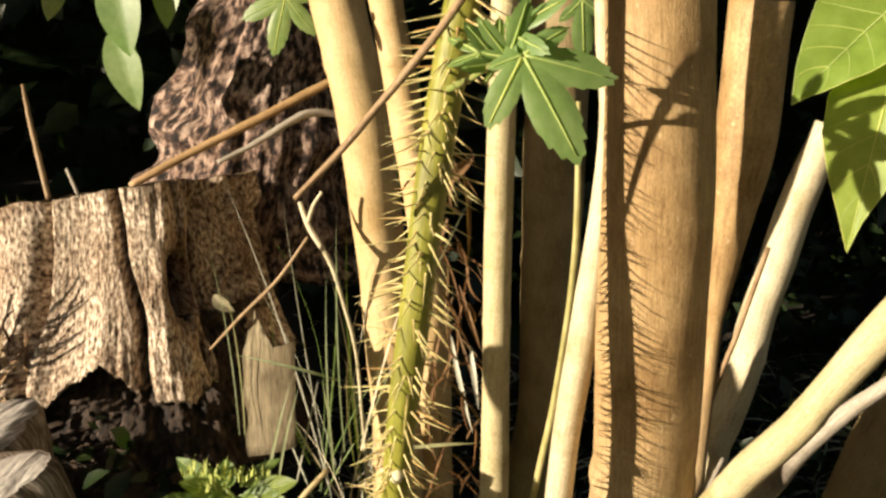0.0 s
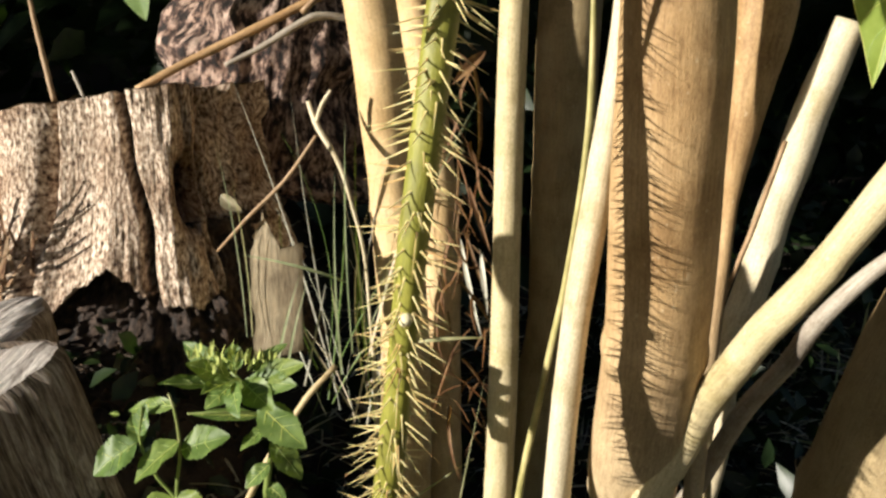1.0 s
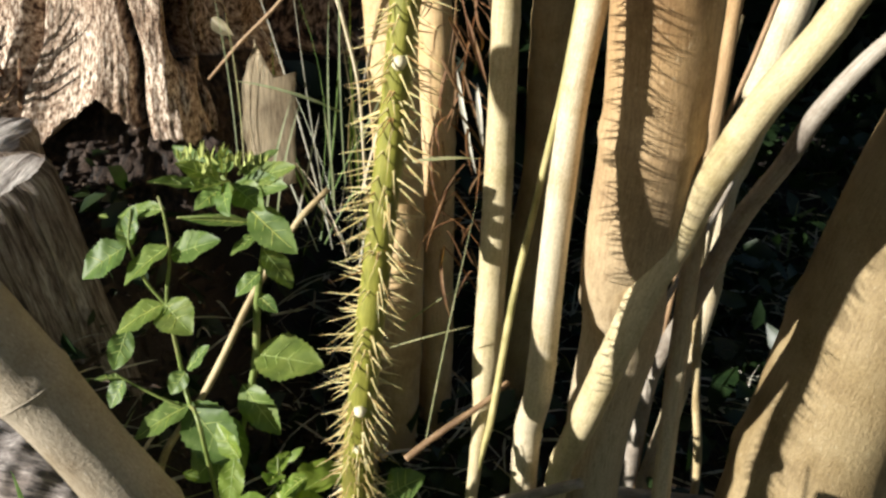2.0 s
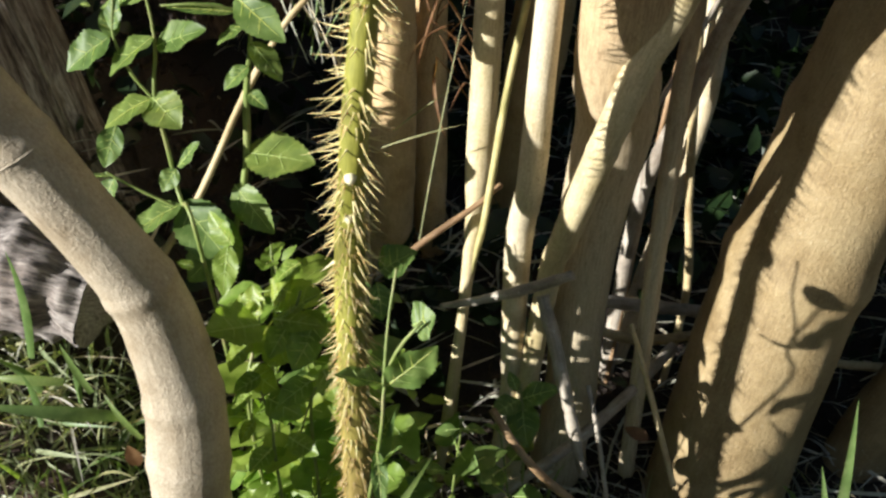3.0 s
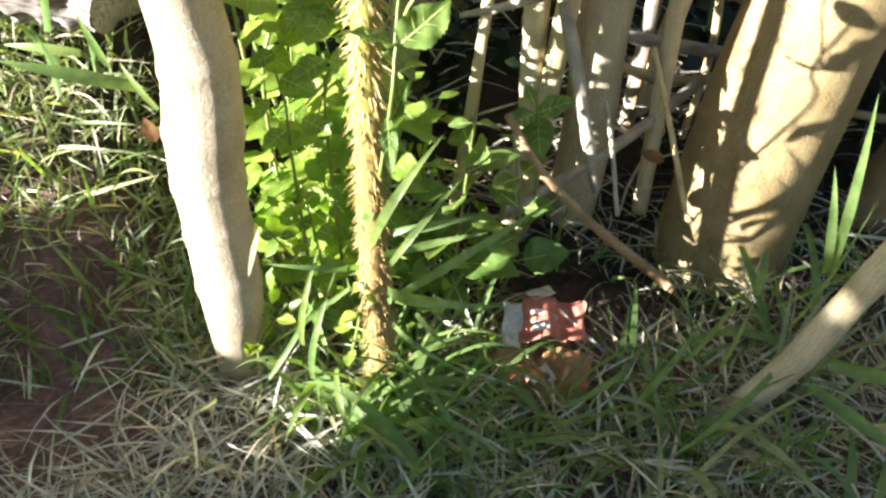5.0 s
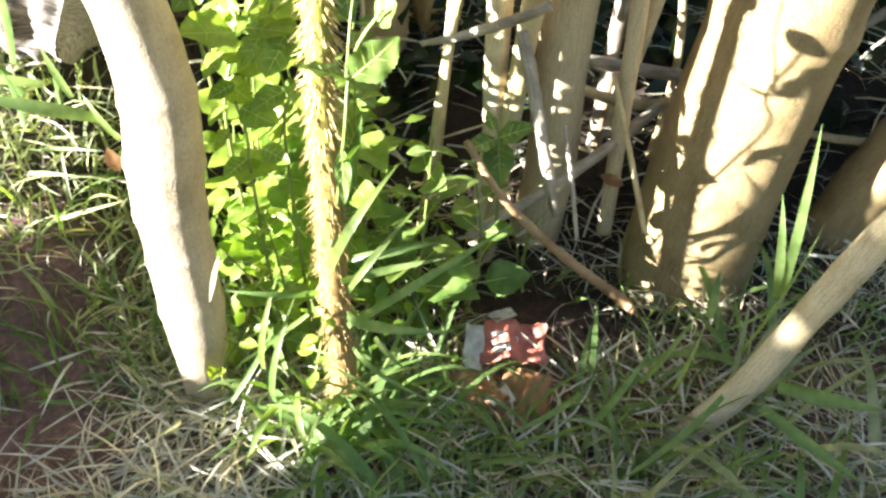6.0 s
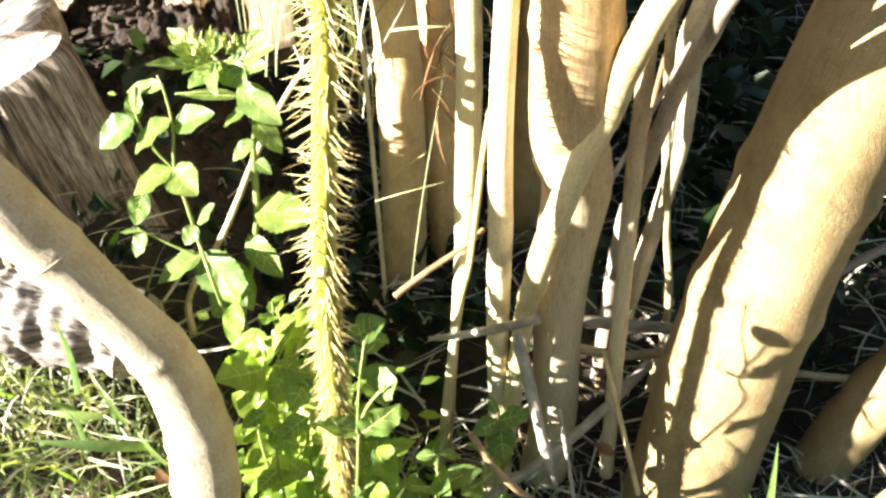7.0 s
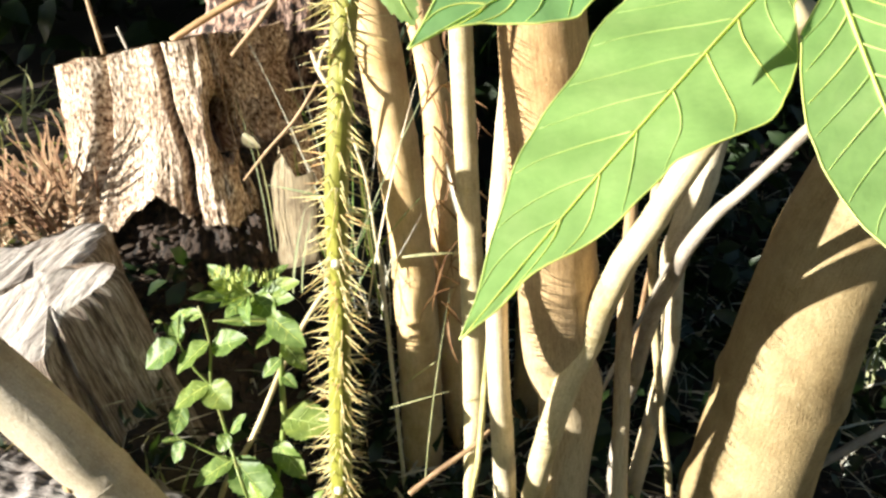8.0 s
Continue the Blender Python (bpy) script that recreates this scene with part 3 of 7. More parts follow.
def build_stump():
    cx, cy, r0 = -0.350, 0.672, 0.152
    stump = thing("tree_stump", (cx, cy, ground_z(cx, cy)), "weathered sawn tree stump with cracked grey-brown bark", "stump")

    def top(x, y):
        return 0.706 - 0.15 * (y - 0.52) + 0.13 * (x + 0.31) + 0.004 * noise.noise((x * 30, y * 30, 2))

    def crack(a, f):
        v = 0.0
        for c, w, dep in ((-1.55, 0.028, 0.06), (-2.06, 0.016, 0.035 * f * f), (-2.10, 0.035, 0.05 * (1 - f)), (-1.12, 0.02, 0.008), (-2.75, 0.03, 0.03), (-0.98, 0.05, 0.02)):
            c2 = c + 0.05 * noise.noise((f * 3, c, 0)) + 0.17 * (1 - f) * (1 if c > -1.9 else -0.3)
            v += dep * math.exp(-((a - 2 * math.pi - c2) / w) ** 2)
        return v

    def radius(a, f):
        flare = 0.30 * max(0, 1 - f) ** 2.2
        gnarl = min(1, max(0, (a - 4.95) / 0.3))
        ridge = 0.005 * noise.noise((a * 4, f * 0.8, 3.1)) + 0.0014 * noise.noise((a * 45, f * 7, 7.7)) + 0.0013 * noise.noise((a * 120, f * 16, 1.2)) + gnarl * 0.022 * noise.noise((a * 13, f * 6, 4.4))
        lobes = 0.02 * math.cos(3 * a + 0.6) + 0.018 * math.cos(5 * a)
        hole = 0.10 * math.exp(-((a - 2 * math.pi + 1.10) / 0.10) ** 4 - ((f - 0.50) / 0.16) ** 4)
        turn = min(1, max(0, (a - 2 * math.pi + 1.28) / 0.75)) if a > 4.5 else max(0, 1 - a / 0.9)
        return r0 * (1 + flare) + lobes + ridge - 0.065 * turn * turn * (3 - 2 * turn) - crack(a, f) * (0.8 + 0.2 * f) - hole

    def height(x, y, a, f):
        low = 0.470 + 0.045 * math.exp(-((a - 4.62) / 0.20) ** 2) + 0.012 * noise.noise((a * 9, 5.2, 0)) + 0.007 * noise.noise((a * 31, 1.2, 0)) + 0.004 * noise.noise((a * 90, 4.2, 0))
        if a < math.pi * 1.25 and a > math.pi * 0.5:
            low -= 0.06
        return low + (top(x, y) - low) * f

    bm, rings, uv = ring_mesh(cx, cy, height, radius, 640, 90)
    # ragged inward lip below
    lip = []
    for j, v in enumerate(rings[0]):
        d = Vector((cx - v.co.x, cy - v.co.y, 0)).normalized()
        lip.append(bm.verts.new(v.co + d * 0.05 + Vector((0, 0, 0.02 + 0.015 * noise.noise((j * 0.3, 1, 1))))))
    for j in range(len(lip)):
        k = (j + 1) % len(lip)
        bm.faces.new((lip[j], lip[k], rings[0][k], rings[0][j]))
    part("bark", bm, M_STUMP, stump, "cracked grey-brown fibrous bark")
    # sawn top, a shallow dish a little below the rim
    bm = bmesh.new()
    uv = bm.loops.layers.uv.new("UVMap")
    prev = None
    for i in range(9):
        f = 1 - i / 8
        ring = []
        for j in range(96):
            a = 2 * math.pi * j / 96
            r = (radius(a, 1.0) + 0.002) * f + 1e-4
            x, y = cx + r * math.cos(a), cy + r * math.sin(a)
            ring.append(bm.verts.new((x, y, top(x, y) + 0.001 - 0.004 * (1 - f) + 0.002 * noise.noise((x * 60, y * 60, 0)))))
        if prev:
            for j in range(96):
                k = (j + 1) % 96
                fc = bm.faces.new((prev[j], prev[k], ring[k], ring[j]))
                for lp in fc.loops:
                    lp[uv].uv = (lp.vert.co.x, lp.vert.co.y)
        prev = ring
    part("sawn_top", bm, M_STUMPTOP, stump, "weathered sawn wood")
    # rotten core that carries it
    bm, rings, _ = ring_mesh(cx, cy, lambda x, y, a, f: ground_z(cx, cy) - 0.05 + (0.60 - ground_z(cx, cy)) * f,
                             lambda a, f: 0.13 + 0.05 * (1 - f) ** 2 + 0.022 * noise.noise((a * 5, f * 5, 0)) + 0.014 * noise.noise((a * 22, f * 9, 0)) + 0.010 * noise.noise((a * 60, f * 24, 0)), 220, 60)
    part("core", bm, M_ROT, stump, "dark rotten core")
    # a bare pale patch where the bark has come off
    bm = bmesh.new()
    uv = bm.loops.layers.uv.new("UVMap")
    a0, b0, c0 = Vector((-0.2032, 0.4450, 0.5310)), Vector((-0.1479, 0.4450, 0.5417)), Vector((-0.1881, 0.4550, 0.5749))
    low = Vector((-0.1752, 0.4300, 0.4367))
    rows = []
    for i in range(15):
        f = i / 14
        row = []
        for j in range(9):
            q = j / 8
            edge = a0.lerp(b0, q)
            upper = edge.lerp(c0, max(0, 1 - abs(q - 0.25) * 2.2)) + Vector((0, 0, 0.016 * noise.noise((q * 9, 3, 0)) + 0.010))
            lower = low + (edge - a0.lerp(b0, 0.5)) * (0.92 + 0.25 * noise.noise((f * 5, q * 3, 2)))
            p = lower.lerp(edge, min(1, f * 1.6)) if f < 0.625 else edge.lerp(upper, (f - 0.625) / 0.375)
            p = p + Vector((0, -0.004 * math.sin(math.pi * q), 0)) + Vector((0.004 * noise.noise((f * 6, q * 2, 9)), 0, 0))
            row.append(bm.verts.new(p))
        rows.append(row)
    for i in range(14):
        for j in range(8):
            fc = bm.faces.new((rows[i][j], rows[i][j + 1], rows[i + 1][j + 1], rows[i + 1][j]))
            for lp in fc.loops:
                lp[uv].uv = (lp.vert.co.x, lp.vert.co.z)
    bmesh.ops.solidify(bm, geom=bm.faces[:], thickness=0.006)
    part("bare_patch", bm, M_BARE, stump, "smooth pale bare wood")
    settle_parent(stump)


M_BARE = wood_material("bare_wood", (0.44, 0.37, 0.25), (0.54, 0.46, 0.32), (0.62, 0.54, 0.39), (90, 8, 1), 0.3, 0.28)
build_stump()


def build_log(name, pts, mat, face_mat, label, seed, seg=48, n=60, lumps=0.16, rough=0.03):
    """A sawn or split log: a barky body and a paler end face with a raised, worn rim."""
    log = thing(name, (pts[-1][0], pts[-1][1], min(p[2] for p in pts) - pts[-1][3] * 0.6), label, "log")
    bm = tube(pts, seg, n, wobble=0.08, seed=seed, cap=False, lumps=lumps, rough=rough)
    part("bark", bm, mat, log)
    rows, _ = spline(pts, n)
    tang, sides = frames_along(rows)
    bm = bmesh.new()
    uv = bm.loops.layers.uv.new("UVMap")
    prev = None
    for i in range(8):
        f = 1 - i / 7
        ring = []
        for j in range(seg):
            a = 2 * math.pi * j / seg
            r = rows[0][3] * (1 + lumps * noise.noise((math.cos(a) * 1.3, math.sin(a) * 1.3 + seed, 0))) * f * 1.01 + 1e-4
            p = rows[0][:3] + r * (math.cos(a) * sides[0][0] + math.sin(a) * sides[0][1])
            p = p - tang[0] * (0.004 + 0.010 * noise.noise((p[0] * 40, p[1] * 40, p[2] * 20)) + 0.012 * f * (1 - f))
            ring.append(bm.verts.new(p))
        if prev:
            for j in range(seg):
                k = (j + 1) % seg
                fc = bm.faces.new((prev[j], prev[k], ring[k], ring[j]))
                for lp, (a, rr) in zip(fc.loops, ((j, f + 1 / 7), (j + 1, f + 1 / 7), (j + 1, f), (j, f))):
                    lp[uv].uv = (0.04 * math.cos(a * 0.13) * rr * 2, 0.04 * math.sin(a * 0.13) * rr * 6)
        prev = ring
    part("end_face", bm, face_mat, log, "pale weathered sawn end")
    settle_parent(log)
    return log


def build_split_log(corners, down, label, seed):
    """A wedge of split wood: an angular, splintered end face and barky flanks that run down along the grain."""
    rnd = random.Random(seed)
    c = [Vector(p) for p in corners]
    mid = sum(c, Vector()) / len(c)
    down = Vector(down)
    log = thing("split_log", tuple(mid + down), label, "log")
    rim = []
    for i, p in enumerate(c):
        q = c[(i + 1) % len(c)]
        for k in range(14):
            rim.append(p.lerp(q, k / 14))
    m = len(rim)
    for _ in range(3):
        rim = [(rim[j - 2] + rim[j - 1] + rim[j] + rim[(j + 1) % m] + rim[(j + 2) % m]) / 5 for j in range(m)]
    axis = down.normalized()

    def edge(j, f):
        p = rim[j % m]
        out = (p - mid)
        out = (out - axis * out.dot(axis)).normalized()
        w = 0.004 * noise.noise((j * 0.22, f * 2.0, seed)) + 0.0040 * abs(noise.noise((j * 0.55, f * 3.0, seed + 3))) + 0.0016 * noise.noise((j * 1.6, f * 9.0, seed + 5)) + 0.004 * f
        w -= 0.006 * math.exp(-f * 45)
        split = 0.012 * math.exp(-((j - m * 0.36) / 2.6) ** 2) + 0.008 * math.exp(-((j - m * 0.13) / 1.8) ** 2)
        return p + down * f + out * (w - split)
    bm = bmesh.new()
    uv = bm.loops.layers.uv.new("UVMap")
    n = 46
    rows = [[bm.verts.new(edge(j, i / n)) for j in range(m)] for i in range(n + 1)]
    for i in range(n):
        for j in range(m):
            k = (j + 1) % m
            fc = bm.faces.new((rows[i][j], rows[i][k], rows[i + 1][k], rows[i + 1][j]))
            for lp, (jj, ii) in zip(fc.loops, ((j, i), (j + 1, i), (j + 1, i + 1), (j, i + 1))):
                lp[uv].uv = (jj * 0.0027 + seed, down.length * ii / n)
    part("flank", bm, M_FLANK, log, "fibrous split flank")
    bm = bmesh.new()
    uv = bm.loops.layers.uv.new("UVMap")
    grain = (c[0] - c[len(c) // 2]).normalized()
    prev = None
    for i in range(21):
        f = 1 - i / 20
        ring = []
        for j in range(m):
            p = mid.lerp(edge(j, 0), f * 1.004 + 1e-4)
            across = (p - mid).cross(grain).dot(axis)
            lift = (0.004 + 0.004 * f) * noise.noise((across * 70, (p - mid).dot(grain) * 12, seed)) - 0.004 * f ** 10 + 0.0025 * noise.noise((across * 260, (p - mid).dot(grain) * 30, 2))
            ring.append(bm.verts.new(p - axis * (0.002 + lift)))
        if prev:
            for j in range(m):
                k = (j + 1) % m
                fc = bm.faces.new((prev[j], prev[k], ring[k], ring[j]))
                for lp in fc.loops:
                    d = lp.vert.co - mid
                    lp[uv].uv = (d.cross(grain).dot(axis), d.dot(grain))
        prev = ring
    part("end_face", bm, M_GREYWOOD, log, "pale weathered split end")
    settle_parent(log)


build_split_log(((-0.3361, 0.2986, 0.5066), (-0.3465, 0.2826, 0.4871), (-0.3864, 0.2625, 0.4668), (-0.4028, 0.2450, 0.4463), (-0.4183, 0.2227, 0.4191), (-0.4758, 0.2178, 0.4222), (-0.5104, 0.2538, 0.4760), (-0.4344, 0.2808, 0.4993), (-0.3835, 0.2944, 0.5089)), (0.060, 0.040, -0.34), "grey weathered split log with dark fibrous bark", 2)
build_split_log(((-0.3962, 0.4051, 0.5165), (-0.3873, 0.3886, 0.5029), (-0.4045, 0.3581, 0.4823), (-0.4572, 0.3314, 0.4688), (-0.5107, 0.2925, 0.4464), (-0.5660, 0.3000, 0.4589), (-0.5700, 0.3473, 0.4949), (-0.4897, 0.3717, 0.5031), (-0.4474, 0.3905, 0.5119)), (-0.03, 0.08, -0.26), "pale grey split log leaning on the bank", 7)
build_log("fallen_log", [(*(-0.2703, 0.1450, 0.2565), 0.040), (*(-0.3203, 0.1550, 0.2692), 0.047), (*(-0.4068, 0.1700, 0.2771), 0.05), (*(-0.5095, 0.1900, 0.2779), 0.05)], M_GREYLOG, M_GREYWOOD, "grey weathered fallen log lying in grass", 4.0, 110, 120, 0.22, 0.07)
build_log("old_trunk", [(*(-0.2889, 0.9500, 0.5554), 0.19), (*(-0.2604, 0.9500, 0.6599), 0.165), (*(-0.2329, 0.9700, 0.8103), 0.135), (*(-0.2032, 1.0000, 0.9584), 0.12), (*(-0.1619, 1.0300, 1.1685), 0.115)], M_REDBARK, M_REDBARK, "old rough trunk with peeling reddish bark", 6.0, 170, 190, 0.16, 0.09)


def build_splinters():
    rnd = random.Random(21)
    bm = bmesh.new()
    uv = bm.loops.layers.uv.new("UVMap")
    a, b = Vector((-0.6368, 0.5200, 0.4688)), Vector((-0.4693, 0.5200, 0.4847))
    for _ in range(260):
        q = rnd.random()
        p = a.lerp(b, q) + Vector((0, rnd.uniform(-0.03, 0.08), rnd.uniform(-0.04, 0.03)))
        h = rnd.uniform(0.04, 0.13) * (0.5 + q * 0.8)
        tip = p + Vector((rnd.gauss(0.0, 0.035), rnd.gauss(0, 0.03), h * rnd.uniform(0.3, 1.1)))
        w = rnd.uniform(0.0015, 0.005)
        vs = [bm.verts.new(p + Vector((dx * w, dy * w, 0))) for dx, dy in ((-1, -0.5), (1, -0.5), (0.8, 0.6), (-0.7, 0.6))]
        ve = [bm.verts.new(tip + (v.co - p) * 0.3) for v in vs]
        for i in range(4):
            k = (i + 1) % 4
            fc = bm.faces.new((vs[i], vs[k], ve[k], ve[i]))
            for lp, u in zip(fc.loops, ((i, 0), (i + 1, 0), (i + 1, 1), (i, 1))):
                lp[uv].uv = (u[0] * 0.004 + q, u[1] * h + q * 3)
        bm.faces.new(ve)
    tagged(part("wood_splinters", bm, M_FIBRE, smooth=False), "orange-brown splintered wood fibres beside the stump", "splinters", kind="stuff")


build_splinters()


# ---- stems of the shrub ----
def build_stem(pts, mat, label, seed, nodes=(), seg=24, n=110, lumps=0.05, wobble=0.05, name="shrub_stem", category="stem", scars=(), rough=0.0):
    base = min(pts, key=lambda p: p[2])
    stem = thing(name, base[:3], label, category, "stems of the shrub")
    part("stalk", tube(pts, seg, n, wobble, nodes, seed, True, lumps, rough=rough), mat, stem)
    rows, s = spline(pts, n)
    tang, sides = frames_along(rows)
    rnd = random.Random(int(seed * 100))
    for nd in nodes:
        i = min(n - 2, max(1, int(nd * (n - 1))))
        bm = bmesh.new()
        loops = []
        for j in range(seg):
            a = 2 * math.pi * j / seg
            sd = Vector(sides[i][0]) * math.cos(a) + Vector(sides[i][1]) * math.sin(a)
            c = Vector(rows[i][:3]) + Vector(tang[i]) * rows[i][3] * 0.10 * noise.noise((math.cos(a), math.sin(a), seed + nd))
            r = rows[i][3]
            t = 0.4 + 0.6 * abs(noise.noise((math.cos(a) * 2, math.sin(a) * 2, nd * 30)))
            loops.append([bm.verts.new(c + sd * (r * q) + Vector(tang[i]) * (r * w * t)) for q, w in ((0.995, -0.07), (1.022, -0.015), (1.022, 0.015), (0.995, 0.07))])
        for j in range(seg):
            k = (j + 1) % seg
            for m in range(3):
                bm.faces.new((loops[j][m], loops[k][m], loops[k][m + 1], loops[j][m + 1]))
        part("node_ring", bm, mat, stem)
    for f, ang, size in scars:
        i = min(n - 1, int(f * (n - 1)))
        sd = Vector(sides[i][0]) * math.cos(ang) + Vector(sides[i][1]) * math.sin(ang)
        c = Vector(rows[i][:3]) + sd * rows[i][3] * 0.98
        bm = bmesh.new()
        bmesh.ops.create_icosphere(bm, subdivisions=2, radius=size)
        for v in bm.verts:
            v.co *= 1 + 0.25 * noise.noise(v.co * 400 + Vector((seed, f, 0)))
        rot = sd.to_track_quat("Z", "Y").to_matrix()
        for v in bm.verts:
            v.co = c + rot @ Vector((v.co.x * 1.1, v.co.y * 0.8, v.co.z * 0.45))
        part("leaf_scar", bm, M_SCAR, stem)
    settle_parent(stem)
    return stem


CURVE = [(-0.1735, 0.0035, -0.0550, 0.01700), (-0.1700, -0.0035, 0.0150, 0.02000), (-0.1651, -0.0150, 0.0651, 0.02378), (-0.1732, 0.0000, 0.1301, 0.02599), (-0.1773, 0.0080, 0.1754, 0.02780), (-0.1741, 0.0140, 0.2373, 0.02739), (-0.1799, 0.0160, 0.2923, 0.02644), (-0.1883, 0.0100, 0.3376, 0.02421), (-0.2097, 0.0000, 0.3852, 0.02224), (-0.2589, -0.0100, 0.4692, 0.02590), (-0.3168, -0.0100, 0.5483, 0.02375), (-0.3823, -0.0050, 0.6353, 0.02215), (-0.4462, 0.0000, 0.7206, 0.02062)]
build_stem(CURVE, M_GREY, "thick curved pale tan shrub stem with ringed bark", 1.3, (0.16, 0.21, 0.255, 0.30, 0.36, 0.47, 0.60), 64, 330, 0.05, 0.05, rough=0.014, scars=((0.25, 4.2, 0.004), (0.345, 3.9, 0.0035), (0.62, 1.2, 0.005), (0.52, 4.4, 0.003)))
S1 = [(-0.1096, 0.5000, 0.9771, 0.02664), (-0.0942, 0.5000, 0.8908, 0.02691), (-0.0735, 0.5000, 0.7778, 0.02733), (-0.0623, 0.5100, 0.6568, 0.02716), (-0.0540, 0.5200, 0.5267, 0.02694), (-0.0507, 0.5300, 0.3765, 0.02885), (-0.0579, 0.5400, 0.1641, 0.03001), (-0.07, 0.55, 0.0, 0.027)]
build_stem(S1, M_PEACH, "smooth cream-tan upright shrub stem with ring scars", 2.1, (0.15, 0.42, 0.62, 0.8), 30, 120, scars=((0.3, 4.4, 0.003),))
S2 = [(-0.0657, 0.6000, 0.9881, 0.01896), (-0.0496, 0.6000, 0.8930, 0.01936), (-0.0332, 0.6000, 0.7813, 0.01918), (-0.0101, 0.6000, 0.5971, 0.01966), (-0.0111, 0.6000, 0.4182, 0.02428), (-0.01, 0.6, 0.0, 0.02)]
build_stem(S2, M_PEACH, "slim tan upright shrub stem", 3.4, (0.3, 0.55, 0.75), 24, 90)
A = [(0.0587, 0.2700, 0.9051, 0.01080), (0.0543, 0.2700, 0.7937, 0.01117), (0.0500, 0.2800, 0.6525, 0.01178), (0.0457, 0.2900, 0.4489, 0.01249), (0.0389, 0.2900, 0.3109, 0.01305), (0.0352, 0.2650, 0.2720, 0.00925), (0.0270, 0.2500, 0.2045, 0.00578), (0.0195, 0.2400, 0.1429, 0.00538), (0.0, 0.235, -0.01, 0.0055)]
build_stem(A, M_CREAM, "slender straight cream-yellow shrub stem", 4.2, (0.31, 0.5, 0.64, 0.73), 24, 130, 0.04, scars=((0.32, 4.9, 0.0022), (0.5, 4.5, 0.002)))
W = [(0.1542, 0.6200, 0.9380, 0.03785), (0.1412, 0.6300, 0.6956, 0.03611), (0.1348, 0.6400, 0.4073, 0.03706), (0.1180, 0.6500, 0.2721, 0.03652), (0.10, 0.65, 0.05, 0.036)]
# darker bark chosen here to put the stem's shade into its colour
build_stem(W, M_HONEY, "thick tan shrub stem in darker bark that stands for its shade", 5.7, (0.4, 0.7), 28, 90)
B = [(0.0987, 0.0800, 0.9165, 0.00513), (0.1018, 0.0850, 0.8539, 0.00564), (0.1061, 0.0900, 0.7902, 0.00652), (0.0948, 0.1000, 0.6734, 0.00890), (0.0835, 0.1100, 0.5838, 0.00939), (0.0769, 0.1350, 0.4634, 0.01021), (0.0753, 0.1700, 0.3470, 0.01119), (0.0721, 0.2200, 0.2700, 0.01228), (0.0695, 0.2200, 0.1673, 0.01042), (0.0681, 0.2200, 0.1046, 0.00917), (0.056, 0.22, -0.01, 0.009)]
build_stem(B, M_PALE, "slender whitish shrub stem with small scars", 6.6, (0.24, 0.42, 0.58, 0.7, 0.8), 24, 140, 0.06, scars=((0.3, 4.6, 0.0022), (0.42, 4.2, 0.002), (0.55, 4.9, 0.002), (0.36, 5.2, 0.0018)))
BP = [(0.0997, 0.1700, 0.8086, 0.00188), (0.0986, 0.1700, 0.7034, 0.00255), (0.0881, 0.1900, 0.5917, 0.00273), (0.0785, 0.2100, 0.5216, 0.00288), (0.0609, 0.2400, 0.4071, 0.00332), (0.0428, 0.2500, 0.2736, 0.00330), (0.0287, 0.2500, 0.1968, 0.00262), (0.01, 0.25, 0.0, 0.004)]
build_stem(BP, M_SHOOT, "thin yellowish shoot with bumpy nodes", 7.7, (0.05, 0.1, 0.15, 0.2, 0.3, 0.4, 0.55, 0.7), 12, 110, 0.2)
C = [(0.1189, 0.0220, 0.9152, 0.02870), (0.1205, 0.0280, 0.8709, 0.02919), (0.1254, 0.0420, 0.7793, 0.03087), (0.1284, 0.0640, 0.6723, 0.03264), (0.1317, 0.0880, 0.5751, 0.03314), (0.1330, 0.1250, 0.4938, 0.03422), (0.1326, 0.1550, 0.4474, 0.03177), (0.1441, 0.2000, 0.3869, 0.03131), (0.1368, 0.2250, 0.2997, 0.02865), (0.1323, 0.2400, 0.1860, 0.02527), (0.1306, 0.2500, 0.0708, 0.02543), (0.12, 0.255, -0.02, 0.027)]
build_stem(C, M_TAN, "thick tan shrub stem with fine lengthwise streaks", 8.3, (0.36, 0.53), 56, 200, 0.035, 0.03, rough=0.008, scars=((0.36, 4.6, 0.004), (0.2, 5.3, 0.003)))
F_ = [(0.2620, -0.1000, 0.8000, 0.01000), (0.2300, -0.0450, 0.7250, 0.01030), (0.2058, -0.0120, 0.6652, 0.00908), (0.1973, -0.0010, 0.6431, 0.00938), (0.1889, 0.0135, 0.6223, 0.00973), (0.1810, 0.0325, 0.5990, 0.01018), (0.1735, 0.0560, 0.5678, 0.01075), (0.1653, 0.0830, 0.5327, 0.01140), (0.1574, 0.1030, 0.4935, 0.01194), (0.1420, 0.1080, 0.4600, 0.01200), (0.1270, 0.1180, 0.4100, 0.01200), (0.1120, 0.1420, 0.3450, 0.01180), (0.1050, 0.1780, 0.2880, 0.01120), (0.0960, 0.2050, 0.2250, 0.01000), (0.0680, 0.2200, -0.0300, 0.00900)]
build_stem(F_, M_CREAM, "slanting cream-yellow shrub stem with ringed nodes", 9.1, (0.2, 0.3, 0.43, 0.53, 0.66), 26, 150, 0.05, scars=((0.36, 4.0, 0.002), (0.47, 4.4, 0.002)))
